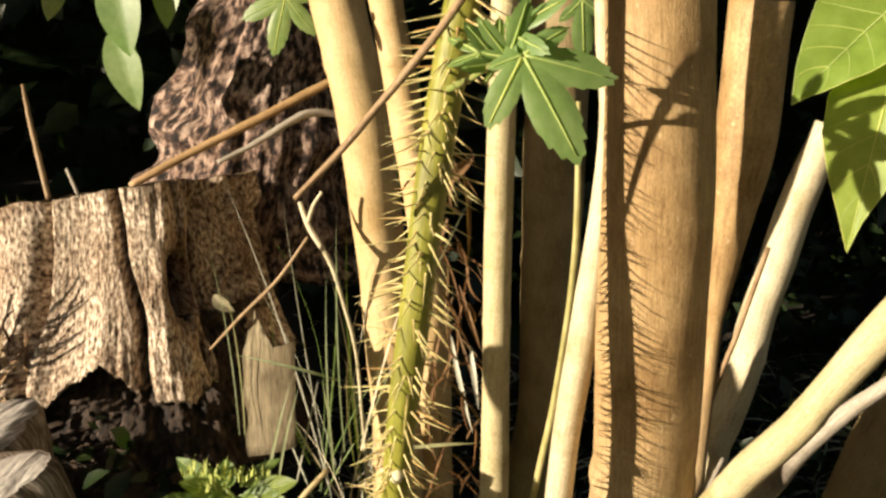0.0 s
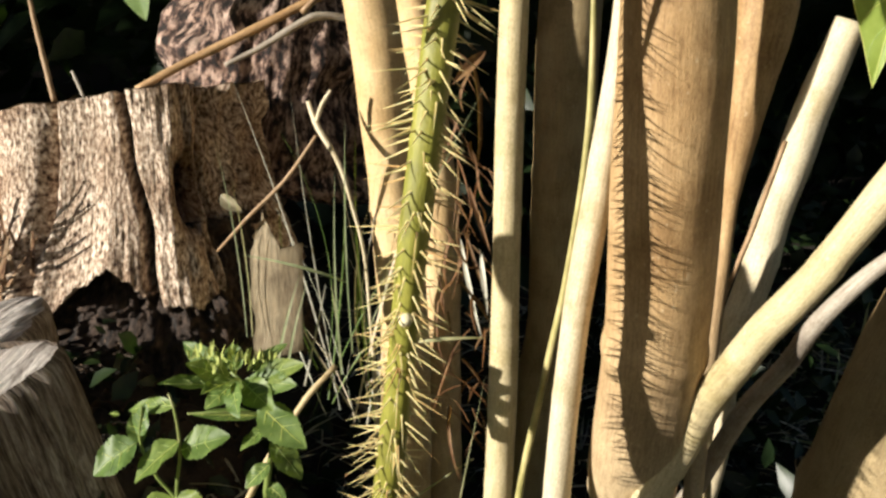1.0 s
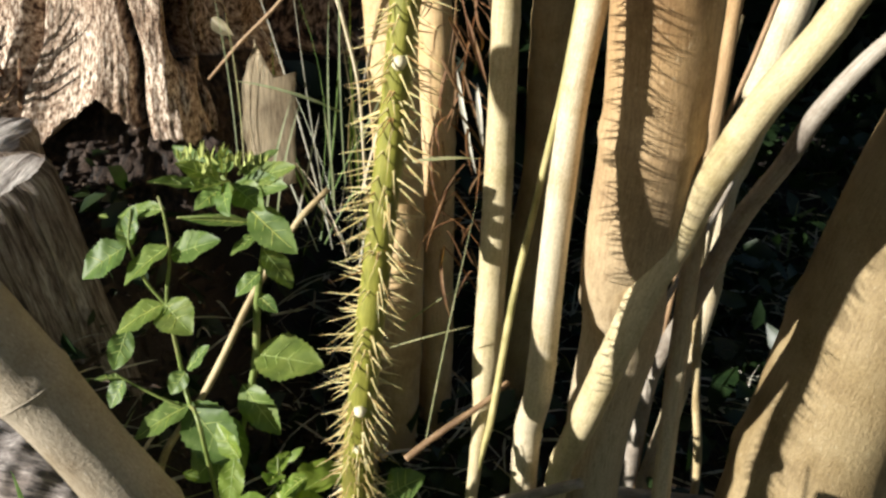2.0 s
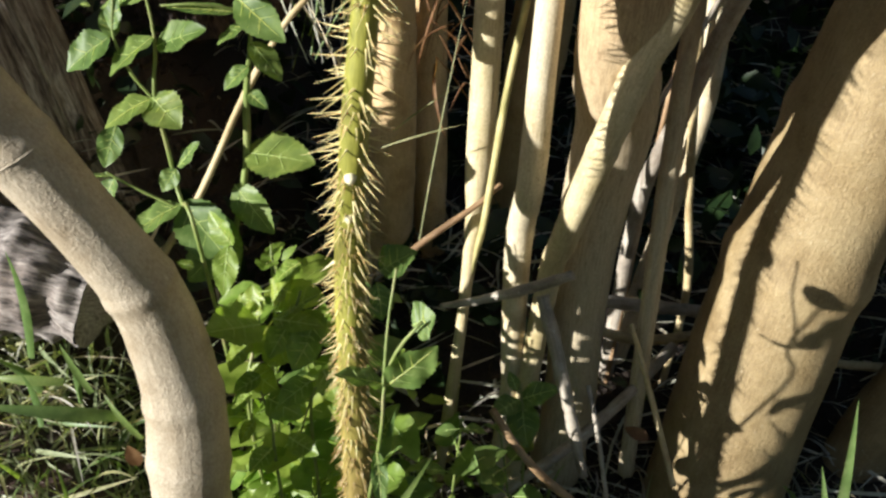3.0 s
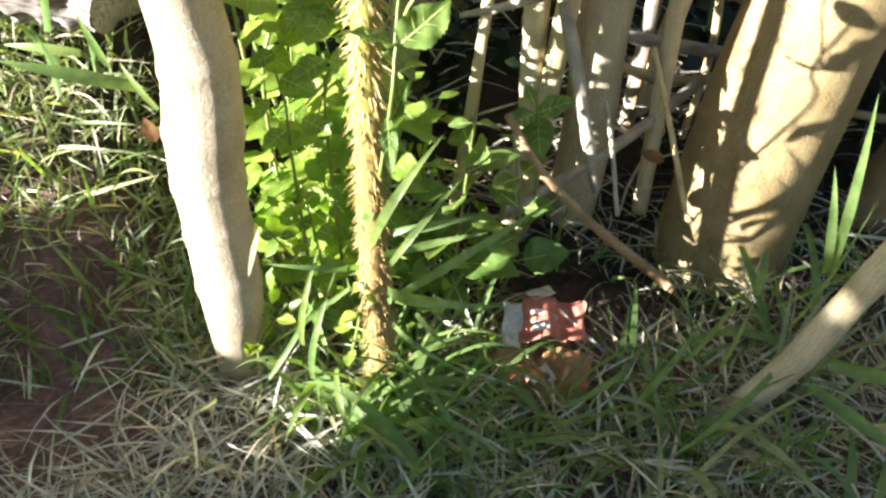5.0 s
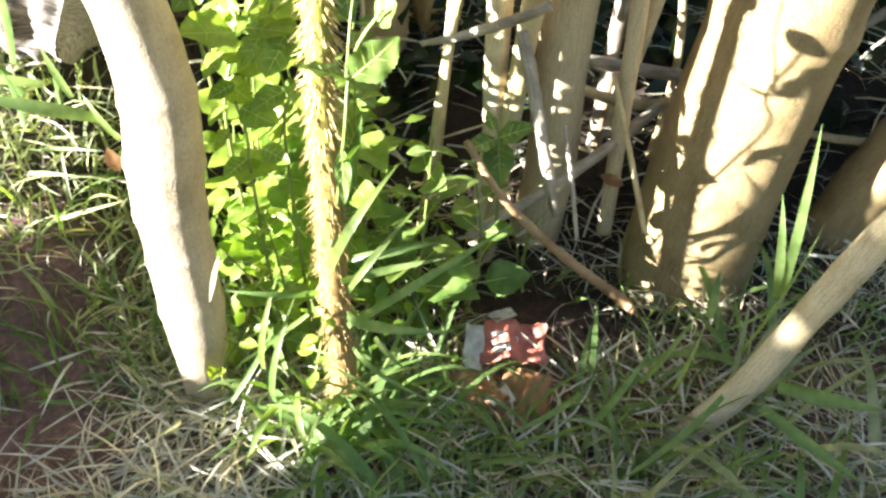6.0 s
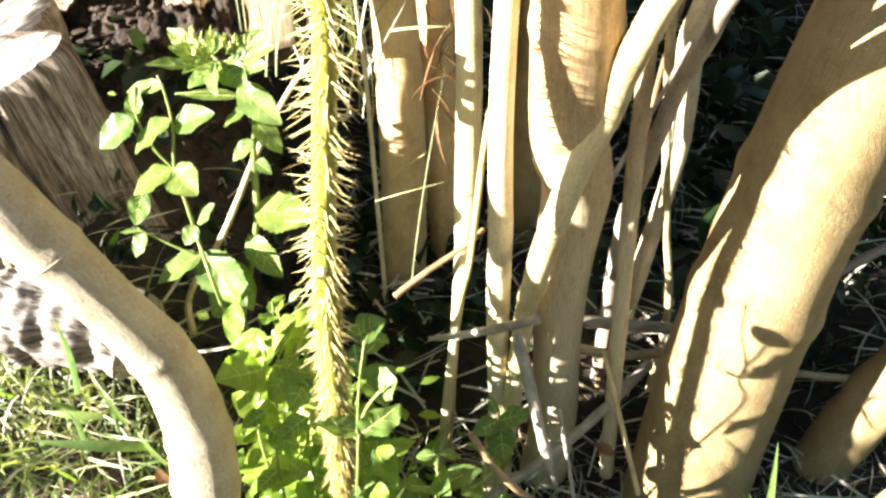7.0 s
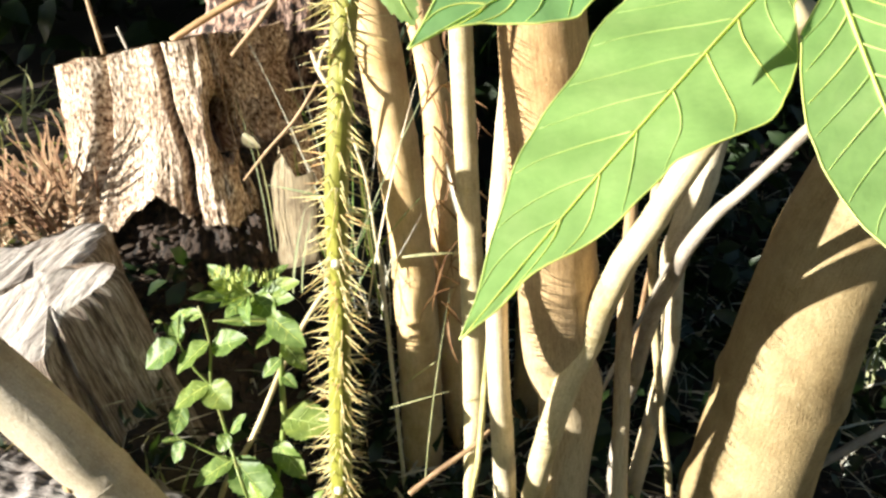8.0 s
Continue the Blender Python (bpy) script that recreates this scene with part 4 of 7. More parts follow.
E_ = [(0.3805, 0.4250, 0.7616, 0.01534), (0.3516, 0.4250, 0.6815, 0.01732), (0.3317, 0.4100, 0.6319, 0.01783), (0.3114, 0.4000, 0.5820, 0.01735), (0.2975, 0.3900, 0.5309, 0.01687), (0.2797, 0.3850, 0.4784, 0.01593), (0.2686, 0.3800, 0.4471, 0.01433), (0.2680, 0.3800, 0.3653, 0.01125), (0.2605, 0.3850, 0.2953, 0.00984), (0.2000, 0.4000, 0.0000, 0.01200)]
build_stem(E_, M_PALE, "pale cut-off shrub stem with a sawn slanting tip", 10.4, (0.3, 0.55), 26, 120, 0.05)
G_ = [(0.3420, -0.0160, 0.7560, 0.00430), (0.3050, 0.0170, 0.7010, 0.00440), (0.2705, 0.0450, 0.6494, 0.00445), (0.2511, 0.0620, 0.6217, 0.00533), (0.2356, 0.0900, 0.5824, 0.00606), (0.2299, 0.1200, 0.5433, 0.00648), (0.2217, 0.1700, 0.4892, 0.00714), (0.2171, 0.2200, 0.4271, 0.00783), (0.2155, 0.2650, 0.3718, 0.00794), (0.2133, 0.3200, 0.3125, 0.00809), (0.2043, 0.3600, 0.2268, 0.00810), (0.1900, 0.3800, 0.0000, 0.00900)]
build_stem(G_, M_DEAD, "greyish slanting dead shrub stem", 11.9, (0.3, 0.5, 0.7), 20, 110, 0.1)
D_ = [(0.2211, 0.1650, 0.8731, 0.02180), (0.2153, 0.1700, 0.7787, 0.02035), (0.2099, 0.1720, 0.7284, 0.01478), (0.2065, 0.1780, 0.6885, 0.01116), (0.2054, 0.1850, 0.6548, 0.00734), (0.2043, 0.1900, 0.6157, 0.00541), (0.1960, 0.2100, 0.4000, 0.00800), (0.1900, 0.2300, 0.0000, 0.00800)]
build_stem(D_, M_TAN, "tan shrub stem narrowing towards its foot", 12.5, (0.4, 0.6), 28, 110)
TP = [(0.2550, 0.3400, 0.6183, 0.00502), (0.2412, 0.3400, 0.5238, 0.00465), (0.2439, 0.3500, 0.4074, 0.00486), (0.2562, 0.3600, 0.2534, 0.00458), (0.2667, 0.3600, 0.1338, 0.00419), (0.25, 0.36, 0.0, 0.004)]
build_stem(TP, M_STRAW, "thin pale dry shoot", 13.1, (0.3, 0.6), 12, 60, 0.15)
TB = [(0.2932, 0.3300, 0.6645, 0.00220), (0.2725, 0.3400, 0.5818, 0.00254), (0.2495, 0.3500, 0.4984, 0.00263), (0.2240, 0.3600, 0.3455, 0.00249), (0.19, 0.37, 0.0, 0.003)]
build_stem(TB, M_TWIG, "thin brown dry twig", 14.0, (), 10, 60, 0.1)
H_ = [(0.4853, 0.1700, 0.7704, 0.04548), (0.4510, 0.1900, 0.6707, 0.04959), (0.3959, 0.2100, 0.5459, 0.05473), (0.3612, 0.2250, 0.4017, 0.06167), (0.3198, 0.2350, 0.2067, 0.06485), (0.2842, 0.2220, 0.0357, 0.06515), (0.2655, 0.2100, -0.0799, 0.06537), (0.25, 0.2, -0.13, 0.066)]
build_stem(H_, M_HONEY, "stout honey-tan leaning shrub trunk with fine streaks", 15.2, (0.45, 0.6), 72, 200, 0.03, 0.02, rough=0.006, scars=((0.36, 4.4, 0.0035), (0.50, 4.3, 0.003), (0.25, 4.8, 0.004)))
I_ = [(0.5704, 0.2600, 0.2111, 0.03540), (0.5163, 0.2600, 0.1442, 0.03520), (0.4719, 0.2700, 0.0554, 0.03352), (0.4434, 0.2800, -0.0346, 0.03284), (0.43, 0.28, -0.12, 0.034)]
build_stem(I_, M_HONEY, "leaning honey-tan shrub stem at the edge", 16.6, (0.4,), 36, 80)
R_ = [(0.3766, -0.0480, 0.2602, 0.01235), (0.3579, -0.0380, 0.2177, 0.01266), (0.3390, -0.0280, 0.1734, 0.01255), (0.3123, -0.0180, 0.0989, 0.01224), (0.2796, -0.0100, 0.0122, 0.01230), (0.2428, -0.0080, -0.0423, 0.01092), (0.2087, -0.0080, -0.0721, 0.00873), (0.2150, 0.0000, -0.0600, 0.00700)]
build_stem(R_, M_PALE, "low pale grey stem slanting out of the grass", 17.3, (0.4, 0.65), 28, 90, 0.06)

# ---- the spiny stem ----
SPINY = [(0.0241, -0.0250, 0.9165, 0.00855), (0.0198, -0.0250, 0.8918, 0.00866), (0.0020, -0.0240, 0.8055, 0.00878), (-0.0175, -0.0250, 0.6798, 0.00765), (-0.0297, -0.0080, 0.5808, 0.00802), (-0.0494, 0.0100, 0.4335, 0.00886), (-0.0561, 0.0200, 0.3490, 0.00983), (-0.0573, 0.0100, 0.2128, 0.00996), (-0.0541, -0.0050, 0.0708, 0.01061), (-0.0498, -0.0120, 0.0238, 0.01045), (-0.0530, -0.0080, -0.0150, 0.01040), (-0.0680, -0.0080, -0.0480, 0.00880)]


def spine_mesh():
    bm = bmesh.new()
    rings = []
    for z, r, bend in ((0, 0.085, 0), (0.12, 0.05, 0), (0.55, 0.030, 0.012)):
        rings.append([bm.verts.new((r * math.cos(a * math.pi / 2.5) , r * math.sin(a * math.pi / 2.5) + bend, z)) for a in range(5)])
    tip = bm.verts.new((0, 0.04, 1))
    for i in range(2):
        for j in range(5):
            k = (j + 1) % 5
            bm.faces.new((rings[i][j], rings[i][k], rings[i + 1][k], rings[i + 1][j]))
    for j in range(5):
        bm.faces.new((rings[2][j], rings[2][(j + 1) % 5], tip))
    me = bpy.data.meshes.new("spine")
    bm.to_mesh(me)
    bm.free()
    me.materials.append(M_SPINE)
    return me


def build_spiny():
    stem = thing("spiny_stem", SPINY[-1][:3], "olive-green shrub stem densely set with yellow spines", "stem", "stems of the shrub")
    n = 200
    part("stalk", tube(SPINY, 24, n, 0.05, (0.2, 0.45, 0.62), 3.3, True, 0.10), M_SPINY, stem)
    rows, s = spline(SPINY, n)
    tang, sides = frames_along(rows)
    rnd = random.Random(77)
    me = spine_mesh()
    joined = bmesh.new()
    hairs = bmesh.new()
    count = 0
    total = 1150
    for k in range(total):
        f = 0.04 + 0.92 * (k + rnd.random()) / total
        i = min(n - 1, int(f * (n - 1)))
        z = rows[i][2]
        a = rnd.random() * 2 * math.pi
        out = Vector(sides[i][0]) * math.cos(a) + Vector(sides[i][1]) * math.sin(a)
        down = Vector(tang[i])
        if down.z > 0:
            down = -down
        low = min(1, max(0, (0.46 - z) / 0.25))
        lean = (0.42 + 0.9 * low) * rnd.uniform(0.5, 1.5)
        d = (out + down * lean + Vector((rnd.gauss(0, 0.16), rnd.gauss(0, 0.16), rnd.gauss(0, 0.12)))).normalized()
        ln = rnd.uniform(0.009, 0.023) * (1.3 if z > 0.55 else 1.1) * (1 - 0.30 * low)
        base = Vector(rows[i][:3]) + out * rows[i][3] * 0.93
        m = Matrix.Translation(base) @ d.to_track_quat("Z", "Y").to_matrix().to_4x4() @ Matrix.Diagonal((0.0105, 0.0105, ln, 1))
        if z > 0.24 and k % 3 == 0 and count < 300:
            ob = new("spine", me)
            ob.parent = stem
            ob.matrix_basis = m
            count += 1
        else:
            heap = hairs if z < 0.20 + 0.06 * rnd.random() else joined
            vs = [heap.verts.new(m @ v.co) for v in me.vertices]
            for p in me.polygons:
                heap.faces.new([vs[v] for v in p.vertices])
    for k in range(1100):
        f = rnd.uniform(0.5, 0.97)
        i = min(n - 1, int(f * (n - 1)))
        if rows[i][2] > 0.42:
            continue
        ang = rnd.random() * 2 * math.pi
        out = Vector(sides[i][0]) * math.cos(ang) + Vector(sides[i][1]) * math.sin(ang)
        d = (out * 0.75 + Vector((rnd.gauss(0, 0.2), rnd.gauss(0, 0.2), -0.8 + rnd.gauss(0, 0.2)))).normalized()
        m = Matrix.Translation(Vector(rows[i][:3]) + out * rows[i][3] * 0.93) @ d.to_track_quat("Z", "Y").to_matrix().to_4x4() @ Matrix.Diagonal((0.009, 0.009, rnd.uniform(0.005, 0.012), 1))
        vs = [hairs.verts.new(m @ v.co) for v in me.vertices]
        for p in me.polygons:
            hairs.faces.new([vs[v] for v in p.vertices])
    tagged(part("bristle", hairs, M_SPINE_OLD, stem, "short brown bristles at the foot"), kind="stuff")
    tagged(part("spine_rest", joined, M_SPINE, stem), kind="stuff")
    for f, ang, size in ((0.30, 4.7, 0.0042), (0.52, 4.2, 0.004), (0.55, 3.3, 0.003)):
        i = int(f * (n - 1))
        bm = bmesh.new()
        bmesh.ops.create_icosphere(bm, subdivisions=2, radius=size)
        out = Vector(sides[i][0]) * math.cos(ang) + Vector(sides[i][1]) * math.sin(ang)
        c = Vector(rows[i][:3]) + Vector((0.004, -1, 0)).normalized() * rows[i][3] * 0.95
        for v in bm.verts:
            v.co = c + v.co * (1 + 0.3 * noise.noise(v.co * 500))
        part("leaf_scar", bm, M_PITH, stem, "pale round leaf scar")
    settle_parent(stem)


build_spiny()


# ---- dry sticks ----
def build_stick(pts, mat, label, seed, seg=10, n=40, lumps=0.12, nodes=()):
    ob = part("stick", tube(pts, seg, n, 0.08, nodes, seed, True, lumps), mat)
    return tagged(ob, label, "stick", "dry sticks")


build_stick([(-0.3376, 0.5600, 0.6982, 0.00438), (-0.2776, 0.5800, 0.7288, 0.00475), (-0.2030, 0.6000, 0.7630, 0.00513), (-0.1231, 0.6200, 0.8012, 0.00518), (-0.0810, 0.6300, 0.8190, 0.00456)], M_STICK, "straight brown stick lying on the stump", 1.0)
build_stick([(-0.2366, 0.5500, 0.7235, 0.00247), (-0.1971, 0.5600, 0.7418, 0.00341), (-0.1537, 0.5700, 0.7665, 0.00436), (-0.1328, 0.5800, 0.7726, 0.00471), (-0.1056, 0.5900, 0.7692, 0.00413)], M_DEAD, "bent bleached white stick on the stump", 2.0)
build_stick([(-0.4594, 0.6000, 0.8101, 0.00222), (-0.4479, 0.5800, 0.7738, 0.00282), (-0.4352, 0.5600, 0.7382, 0.00310), (-0.4206, 0.5400, 0.6898, 0.00308)], M_TWIG, "thin reddish brown stick standing by the stump", 3.0)
build_stick([(-0.4052, 0.5600, 0.7188, 0.00187), (-0.3967, 0.5500, 0.7063, 0.00217), (-0.3874, 0.5400, 0.6902, 0.00185)], M_DEAD, "short pale splinter standing on the stump", 3.5)
build_stick([(-0.0635, -0.0600, 0.7850, 0.00141), (-0.0426, -0.0600, 0.8055, 0.00165), (-0.0215, -0.0600, 0.8289, 0.00188), (-0.0034, -0.0600, 0.8493, 0.00198), (0.0169, -0.0600, 0.8751, 0.00195), (0.0414, -0.0600, 0.9116, 0.00192)], M_TWIG, "brown dry leaf stalk leaning across the stems", 4.0, 12, 50)
build_stick([(-0.1381, 0.4700, 0.6914, 0.00227), (-0.1284, 0.4600, 0.6670, 0.00310), (-0.1076, 0.4500, 0.6313, 0.00254), (-0.0954, 0.4500, 0.5849, 0.00200), (-0.0859, 0.4500, 0.5373, 0.00202), (-0.0826, 0.4500, 0.4702, 0.00177), (-0.0810, 0.4600, 0.3838, 0.00271), (-0.08, 0.46, 0.08, 0.003)], M_PALE, "pale forked dry stalk beside the stump", 5.0, 10, 60)
build_stick([(-0.1137, 0.4600, 0.7031, 0.00168), (-0.1228, 0.4600, 0.6894, 0.00224), (-0.1293, 0.4600, 0.6727, 0.00225)], M_PALE, "short pale fork of a dry stalk", 5.5)
build_stick([(-0.1273, 0.4400, 0.6613, 0.00166), (-0.1604, 0.4400, 0.6181, 0.00196), (-0.1995, 0.4400, 0.5808, 0.00198), (-0.2359, 0.4500, 0.5431, 0.00144)], M_TWIG, "brown twig leaning on the stump", 6.0)
build_stick([(-0.1055, 0.3300, 0.4639, 0.00282), (-0.1366, 0.3200, 0.4311, 0.00308), (-0.1778, 0.3100, 0.3656, 0.00339), (-0.2193, 0.2900, 0.2850, 0.00343), (-0.2631, 0.2700, 0.2175, 0.00372), (-0.26, 0.25, 0.18, 0.0045)], M_STRAW, "pale slanting dry stalk behind the herbs", 7.0, 12, 50, nodes=(0.3, 0.6))
build_stick([(0.0033, 0.1900, 0.2192, 0.00245), (0.0370, 0.1800, 0.2312, 0.00385), (0.0782, 0.1650, 0.2515, 0.00468), (0.1097, 0.1500, 0.2715, 0.00432)], M_DEAD, "broken pale stub between the stems", 8.0, 12, 30, 0.25)
build_stick([(0.1782, 0.2200, 0.1823, 0.00233), (0.1861, 0.2000, 0.1552, 0.00257), (0.1977, 0.1700, 0.1137, 0.00281), (0.2121, 0.1400, 0.0601, 0.00281)], M_STRAW, "thin dry twig leaning by the trunk", 9.0)
build_stick([(0.0886, 0.1700, 0.2409, 0.00569), (0.1009, 0.1500, 0.1976, 0.00619), (0.1142, 0.1300, 0.1421, 0.00530), (0.1264, 0.1200, 0.0892, 0.00394)], M_DEAD, "grey broken dead stalk", 10.0, 12, 40, 0.25)
build_stick([(0.1298, 0.1500, 0.1635, 0.00219), (0.1369, 0.1300, 0.1303, 0.00219), (0.1461, 0.1100, 0.0723, 0.00197)], M_DEAD, "thin grey dead stalk", 11.0)
build_stick([(0.0451, 0.1100, 0.1677, 0.00325), (0.0791, 0.1000, 0.1173, 0.00355), (0.1353, 0.1100, 0.0532, 0.00448), (0.1956, 0.1200, -0.0028, 0.00519), (0.2068, 0.1100, -0.0086, 0.00366)], M_TWIG, "purplish twig lying over dark soil", 12.0, 12, 50, 0.2)
build_stick([(0.2360, 0.2800, 0.1186, 0.00567), (0.1675, 0.2000, 0.1053, 0.00582), (0.1099, 0.1500, 0.0908, 0.00507), (0.0483, 0.1200, 0.0641, 0.00399)], M_DEAD, "grey dead stalk fallen over the soil", 13.0, 12, 40, 0.2)
build_stick([(0.1402, 0.3100, 0.1604, 0.00570), (0.1948, 0.3200, 0.1452, 0.00696), (0.2749, 0.3300, 0.1297, 0.00649)], M_DEAD, "grey stick lying behind the stems", 14.0, 12, 30, 0.2)
build_stick([(0.1568, 0.2900, 0.1325, 0.00511), (0.2144, 0.3100, 0.1073, 0.00586), (0.2846, 0.3300, 0.1023, 0.00479)], M_STRAW, "pale stick lying behind the stems", 15.0, 12, 30, 0.2)
build_stick([(0.4035, 0.3900, 0.1223, 0.00532), (0.4625, 0.3900, 0.1666, 0.00586), (0.5127, 0.3900, 0.2021, 0.00576), (0.5525, 0.3900, 0.2295, 0.00568)], M_DEAD, "grey stick lying behind the trunk", 16.0)
build_stick([(0.4063, 0.3300, 0.0679, 0.00454), (0.4709, 0.3300, 0.0589, 0.00519), (0.5468, 0.3300, 0.0575, 0.00517)], M_STRAW, "pale dry stalk lying behind the trunk", 17.0)
build_stick([(0.1522, 0.2500, 0.3076, 0.00350), (0.1762, 0.2600, 0.3469, 0.00299), (0.2297, 0.2900, 0.4364, 0.00248), (0.2525, 0.3000, 0.4796, 0.00197)], M_DEAD, "thin bleached stalk among the stems", 18.0)
build_stick([(-0.0339, 0.2300, 0.2431, 0.00339), (-0.0050, 0.2400, 0.2627, 0.00338), (0.0352, 0.2500, 0.2881, 0.00280), (0.0580, 0.2600, 0.3044, 0.00252)], M_TWIG, "thin brown twig among the herbs", 19.0)


# ---- leaves of the shrub near the top ----
def shaped_leaf(parent, base, tip, normal, left, right, mat, label, droop=0.1, fold=0.1, veins=6, n=28, ripple=0.02, vein_w=0.0007):
    """A broad leaf whose two halves have their own half-widths (in metres, base to tip), with a raised midrib and side veins."""
    base, tip = Vector(base), Vector(tip)
    d = tip - base
    ln = d.length
    d.normalize()
    nz = Vector(normal)
    nz = (nz - d * nz.dot(d)).normalized()
    sx = d.cross(nz)
    fl = np.linspace(0, 1, len(left))
    fr = np.linspace(0, 1, len(right))

    def at(f, q, lift=0.0):
        w = np.interp(f, fl, left) if q < 0 else np.interp(f, fr, right)
        c = base + d * (ln * f) + nz * (droop * ln * (0.5 * f - f * f))
        puff = ripple * ln * 0.25 * math.sin(f * veins * 5.2 - abs(q) * 2.4) * abs(q) * (1 - abs(q) * 0.4)
        return c + sx * (q * w) + nz * (fold * abs(q) * w + puff + lift)

    bm = bmesh.new()
    m = 8
    rows = [[bm.verts.new(at(i / n, j / m)) for j in range(-m, m + 1)] for i in range(n + 1)]
    for i in range(n):
        for j in range(2 * m):
            bm.faces.new((rows[i][j], rows[i][j + 1], rows[i + 1][j + 1], rows[i + 1][j]))
    leaf = part("leaf", bm, mat, parent, label)
    rib = [(*at(i / 12, 0, 0.0003), vein_w * (2.2 - 1.7 * i / 12)) for i in range(13)]
    part("midrib", tube(rib, 6, 30), M_VEIN, leaf)
    for k in range(veins):
        f0 = 0.06 + 0.8 * k / veins
        for sgn in (-1, 1):
            pts = [(*at(min(0.97, f0 + 0.16 * u), sgn * u * 0.95, 0.00015), vein_w * (1.0 - 0.75 * u)) for u in (0, 0.25, 0.5, 0.75, 1.0)]
            part("vein", tube(pts, 5, 14), M_VEIN, leaf)
    for sgn in (-1, 1):
        part("margin", tube([(*at(i / 40, sgn), vein_w * 0.9) for i in range(41)], 5, 80), M_VEIN, leaf)
    return leaf


def build_near_branch():
    """The leafy shoot that hangs into the view beside the trunk."""
    foot = Vector((0.2063, -0.3161, 0.8654))
    branch = thing("leafy_branch", (0.46, 0.2, 0.9), "leafy shoot with broad bright green leaves", "branch")
    part("stalk", tube([(0.475, 0.20, 0.80, 0.006), (0.44, 0.05, 1.02, 0.005), (0.34, -0.2, 1.06, 0.004), (*foot, 0.003)], 10, 40), M_HERBSTEM, branch)
    # base, tip, facing, half-widths of the two halves from base to tip, droop
    for base, tip, nrm, one, other, droop in (
            ((0.1989, -0.3363, 0.8578), (0.0993, -0.4447, 0.7926), (-0.62, -0.78, 0.10), (0.0028, 0.0059, 0.0090, 0.0107, 0.0170, 0.0230, 0.0266, 0.0283, 0.0224, 0.0144, 0.0141, 0.0131, 0.0090, 0.0036, 0.0021, 0.0000), (0.0028, 0.0191, 0.0253, 0.0298, 0.0320, 0.0334, 0.0312, 0.0279, 0.0258, 0.0251, 0.0226, 0.0189, 0.0140, 0.0090, 0.0042, 0.0000), 0.06),
            ((0.1903, -0.3830, 0.8556), (0.2038, -0.4400, 0.7947), (0.10, -0.99, 0.02), (0.0026, 0.0107, 0.0159, 0.0194, 0.0231, 0.0234, 0.0228, 0.0206, 0.0163, 0.0098, 0.0000), (0.0026, 0.0051, 0.0121, 0.0147, 0.0169, 0.0181, 0.0178, 0.0165, 0.0136, 0.0092, 0.0000), -0.06),
            ((0.1599, -0.3929, 0.8758), (0.0935, -0.4369, 0.8528), (-0.25, -0.80, 0.50), (0.0024, 0.0040, 0.0056, 0.0072, 0.0087, 0.0109, 0.0133, 0.0101, 0.0035, 0.0000, 0.0000), (0.0024, 0.0095, 0.0166, 0.0198, 0.0193, 0.0189, 0.0167, 0.0136, 0.0101, 0.0050, 0.0000), 0.06)):
        shaped_leaf(branch, base, tip, nrm, one, other, M_BIGLEAF, "", droop, 0.05, 8, 48, 0.022, 0.00027)
        part("leaf_stalk", tube([(*foot, 0.0016), (*(foot.lerp(Vector(base), 0.5) + Vector((0, 0, 0.006))), 0.0013), (*base, 0.0011)], 8, 16), M_VEIN, branch)
    settle_parent(branch)


build_near_branch()


def build_side_branch():
    """Broad leaves hanging at the side of the cut stem."""
    foot = Vector((0.2430, 0.0000, 0.9100))
    branch = thing("leafy_branch", (0.42, 0.05, 1.0), "hanging shoot with two broad green leaves", "branch")
    part("stalk", tube([(0.50, 0.2, 0.86, 0.006), (0.46, 0.1, 1.04, 0.005), (0.38, 0.03, 1.1, 0.004), (*foot, 0.003)], 10, 40), M_HERBSTEM, branch)
    k = 0.48 / 1681
    for base, tip, nrm, left, right in (
            ((0.2459, 0.0000, 0.8781), (0.1751, -0.0200, 0.8224), (-0.4, -0.8, 0.5), (20, 70, 95, 95, 70, 40, 0), (20, 60, 80, 80, 60, 30, 0)),
            ((0.2321, -0.0100, 0.8511), (0.2022, -0.0300, 0.7468), (-0.5, -0.85, 0.1), (20, 70, 90, 85, 62, 30, 0), (20, 60, 75, 72, 50, 35, 12, 0))):
        shaped_leaf(branch, base, tip, nrm, [v * k for v in right], [v * k for v in left], M_SIDELEAF, "", 0.15, 0.2, 6, 26, 0.03, 0.0003)
        part("leaf_stalk", tube([(*foot, 0.002), (*(foot.lerp(Vector(base), 0.5) + Vector((0, 0, 0.01))), 0.0016), (*base, 0.0014)], 8, 14), M_VEIN, branch)
    settle_parent(branch)


build_side_branch()


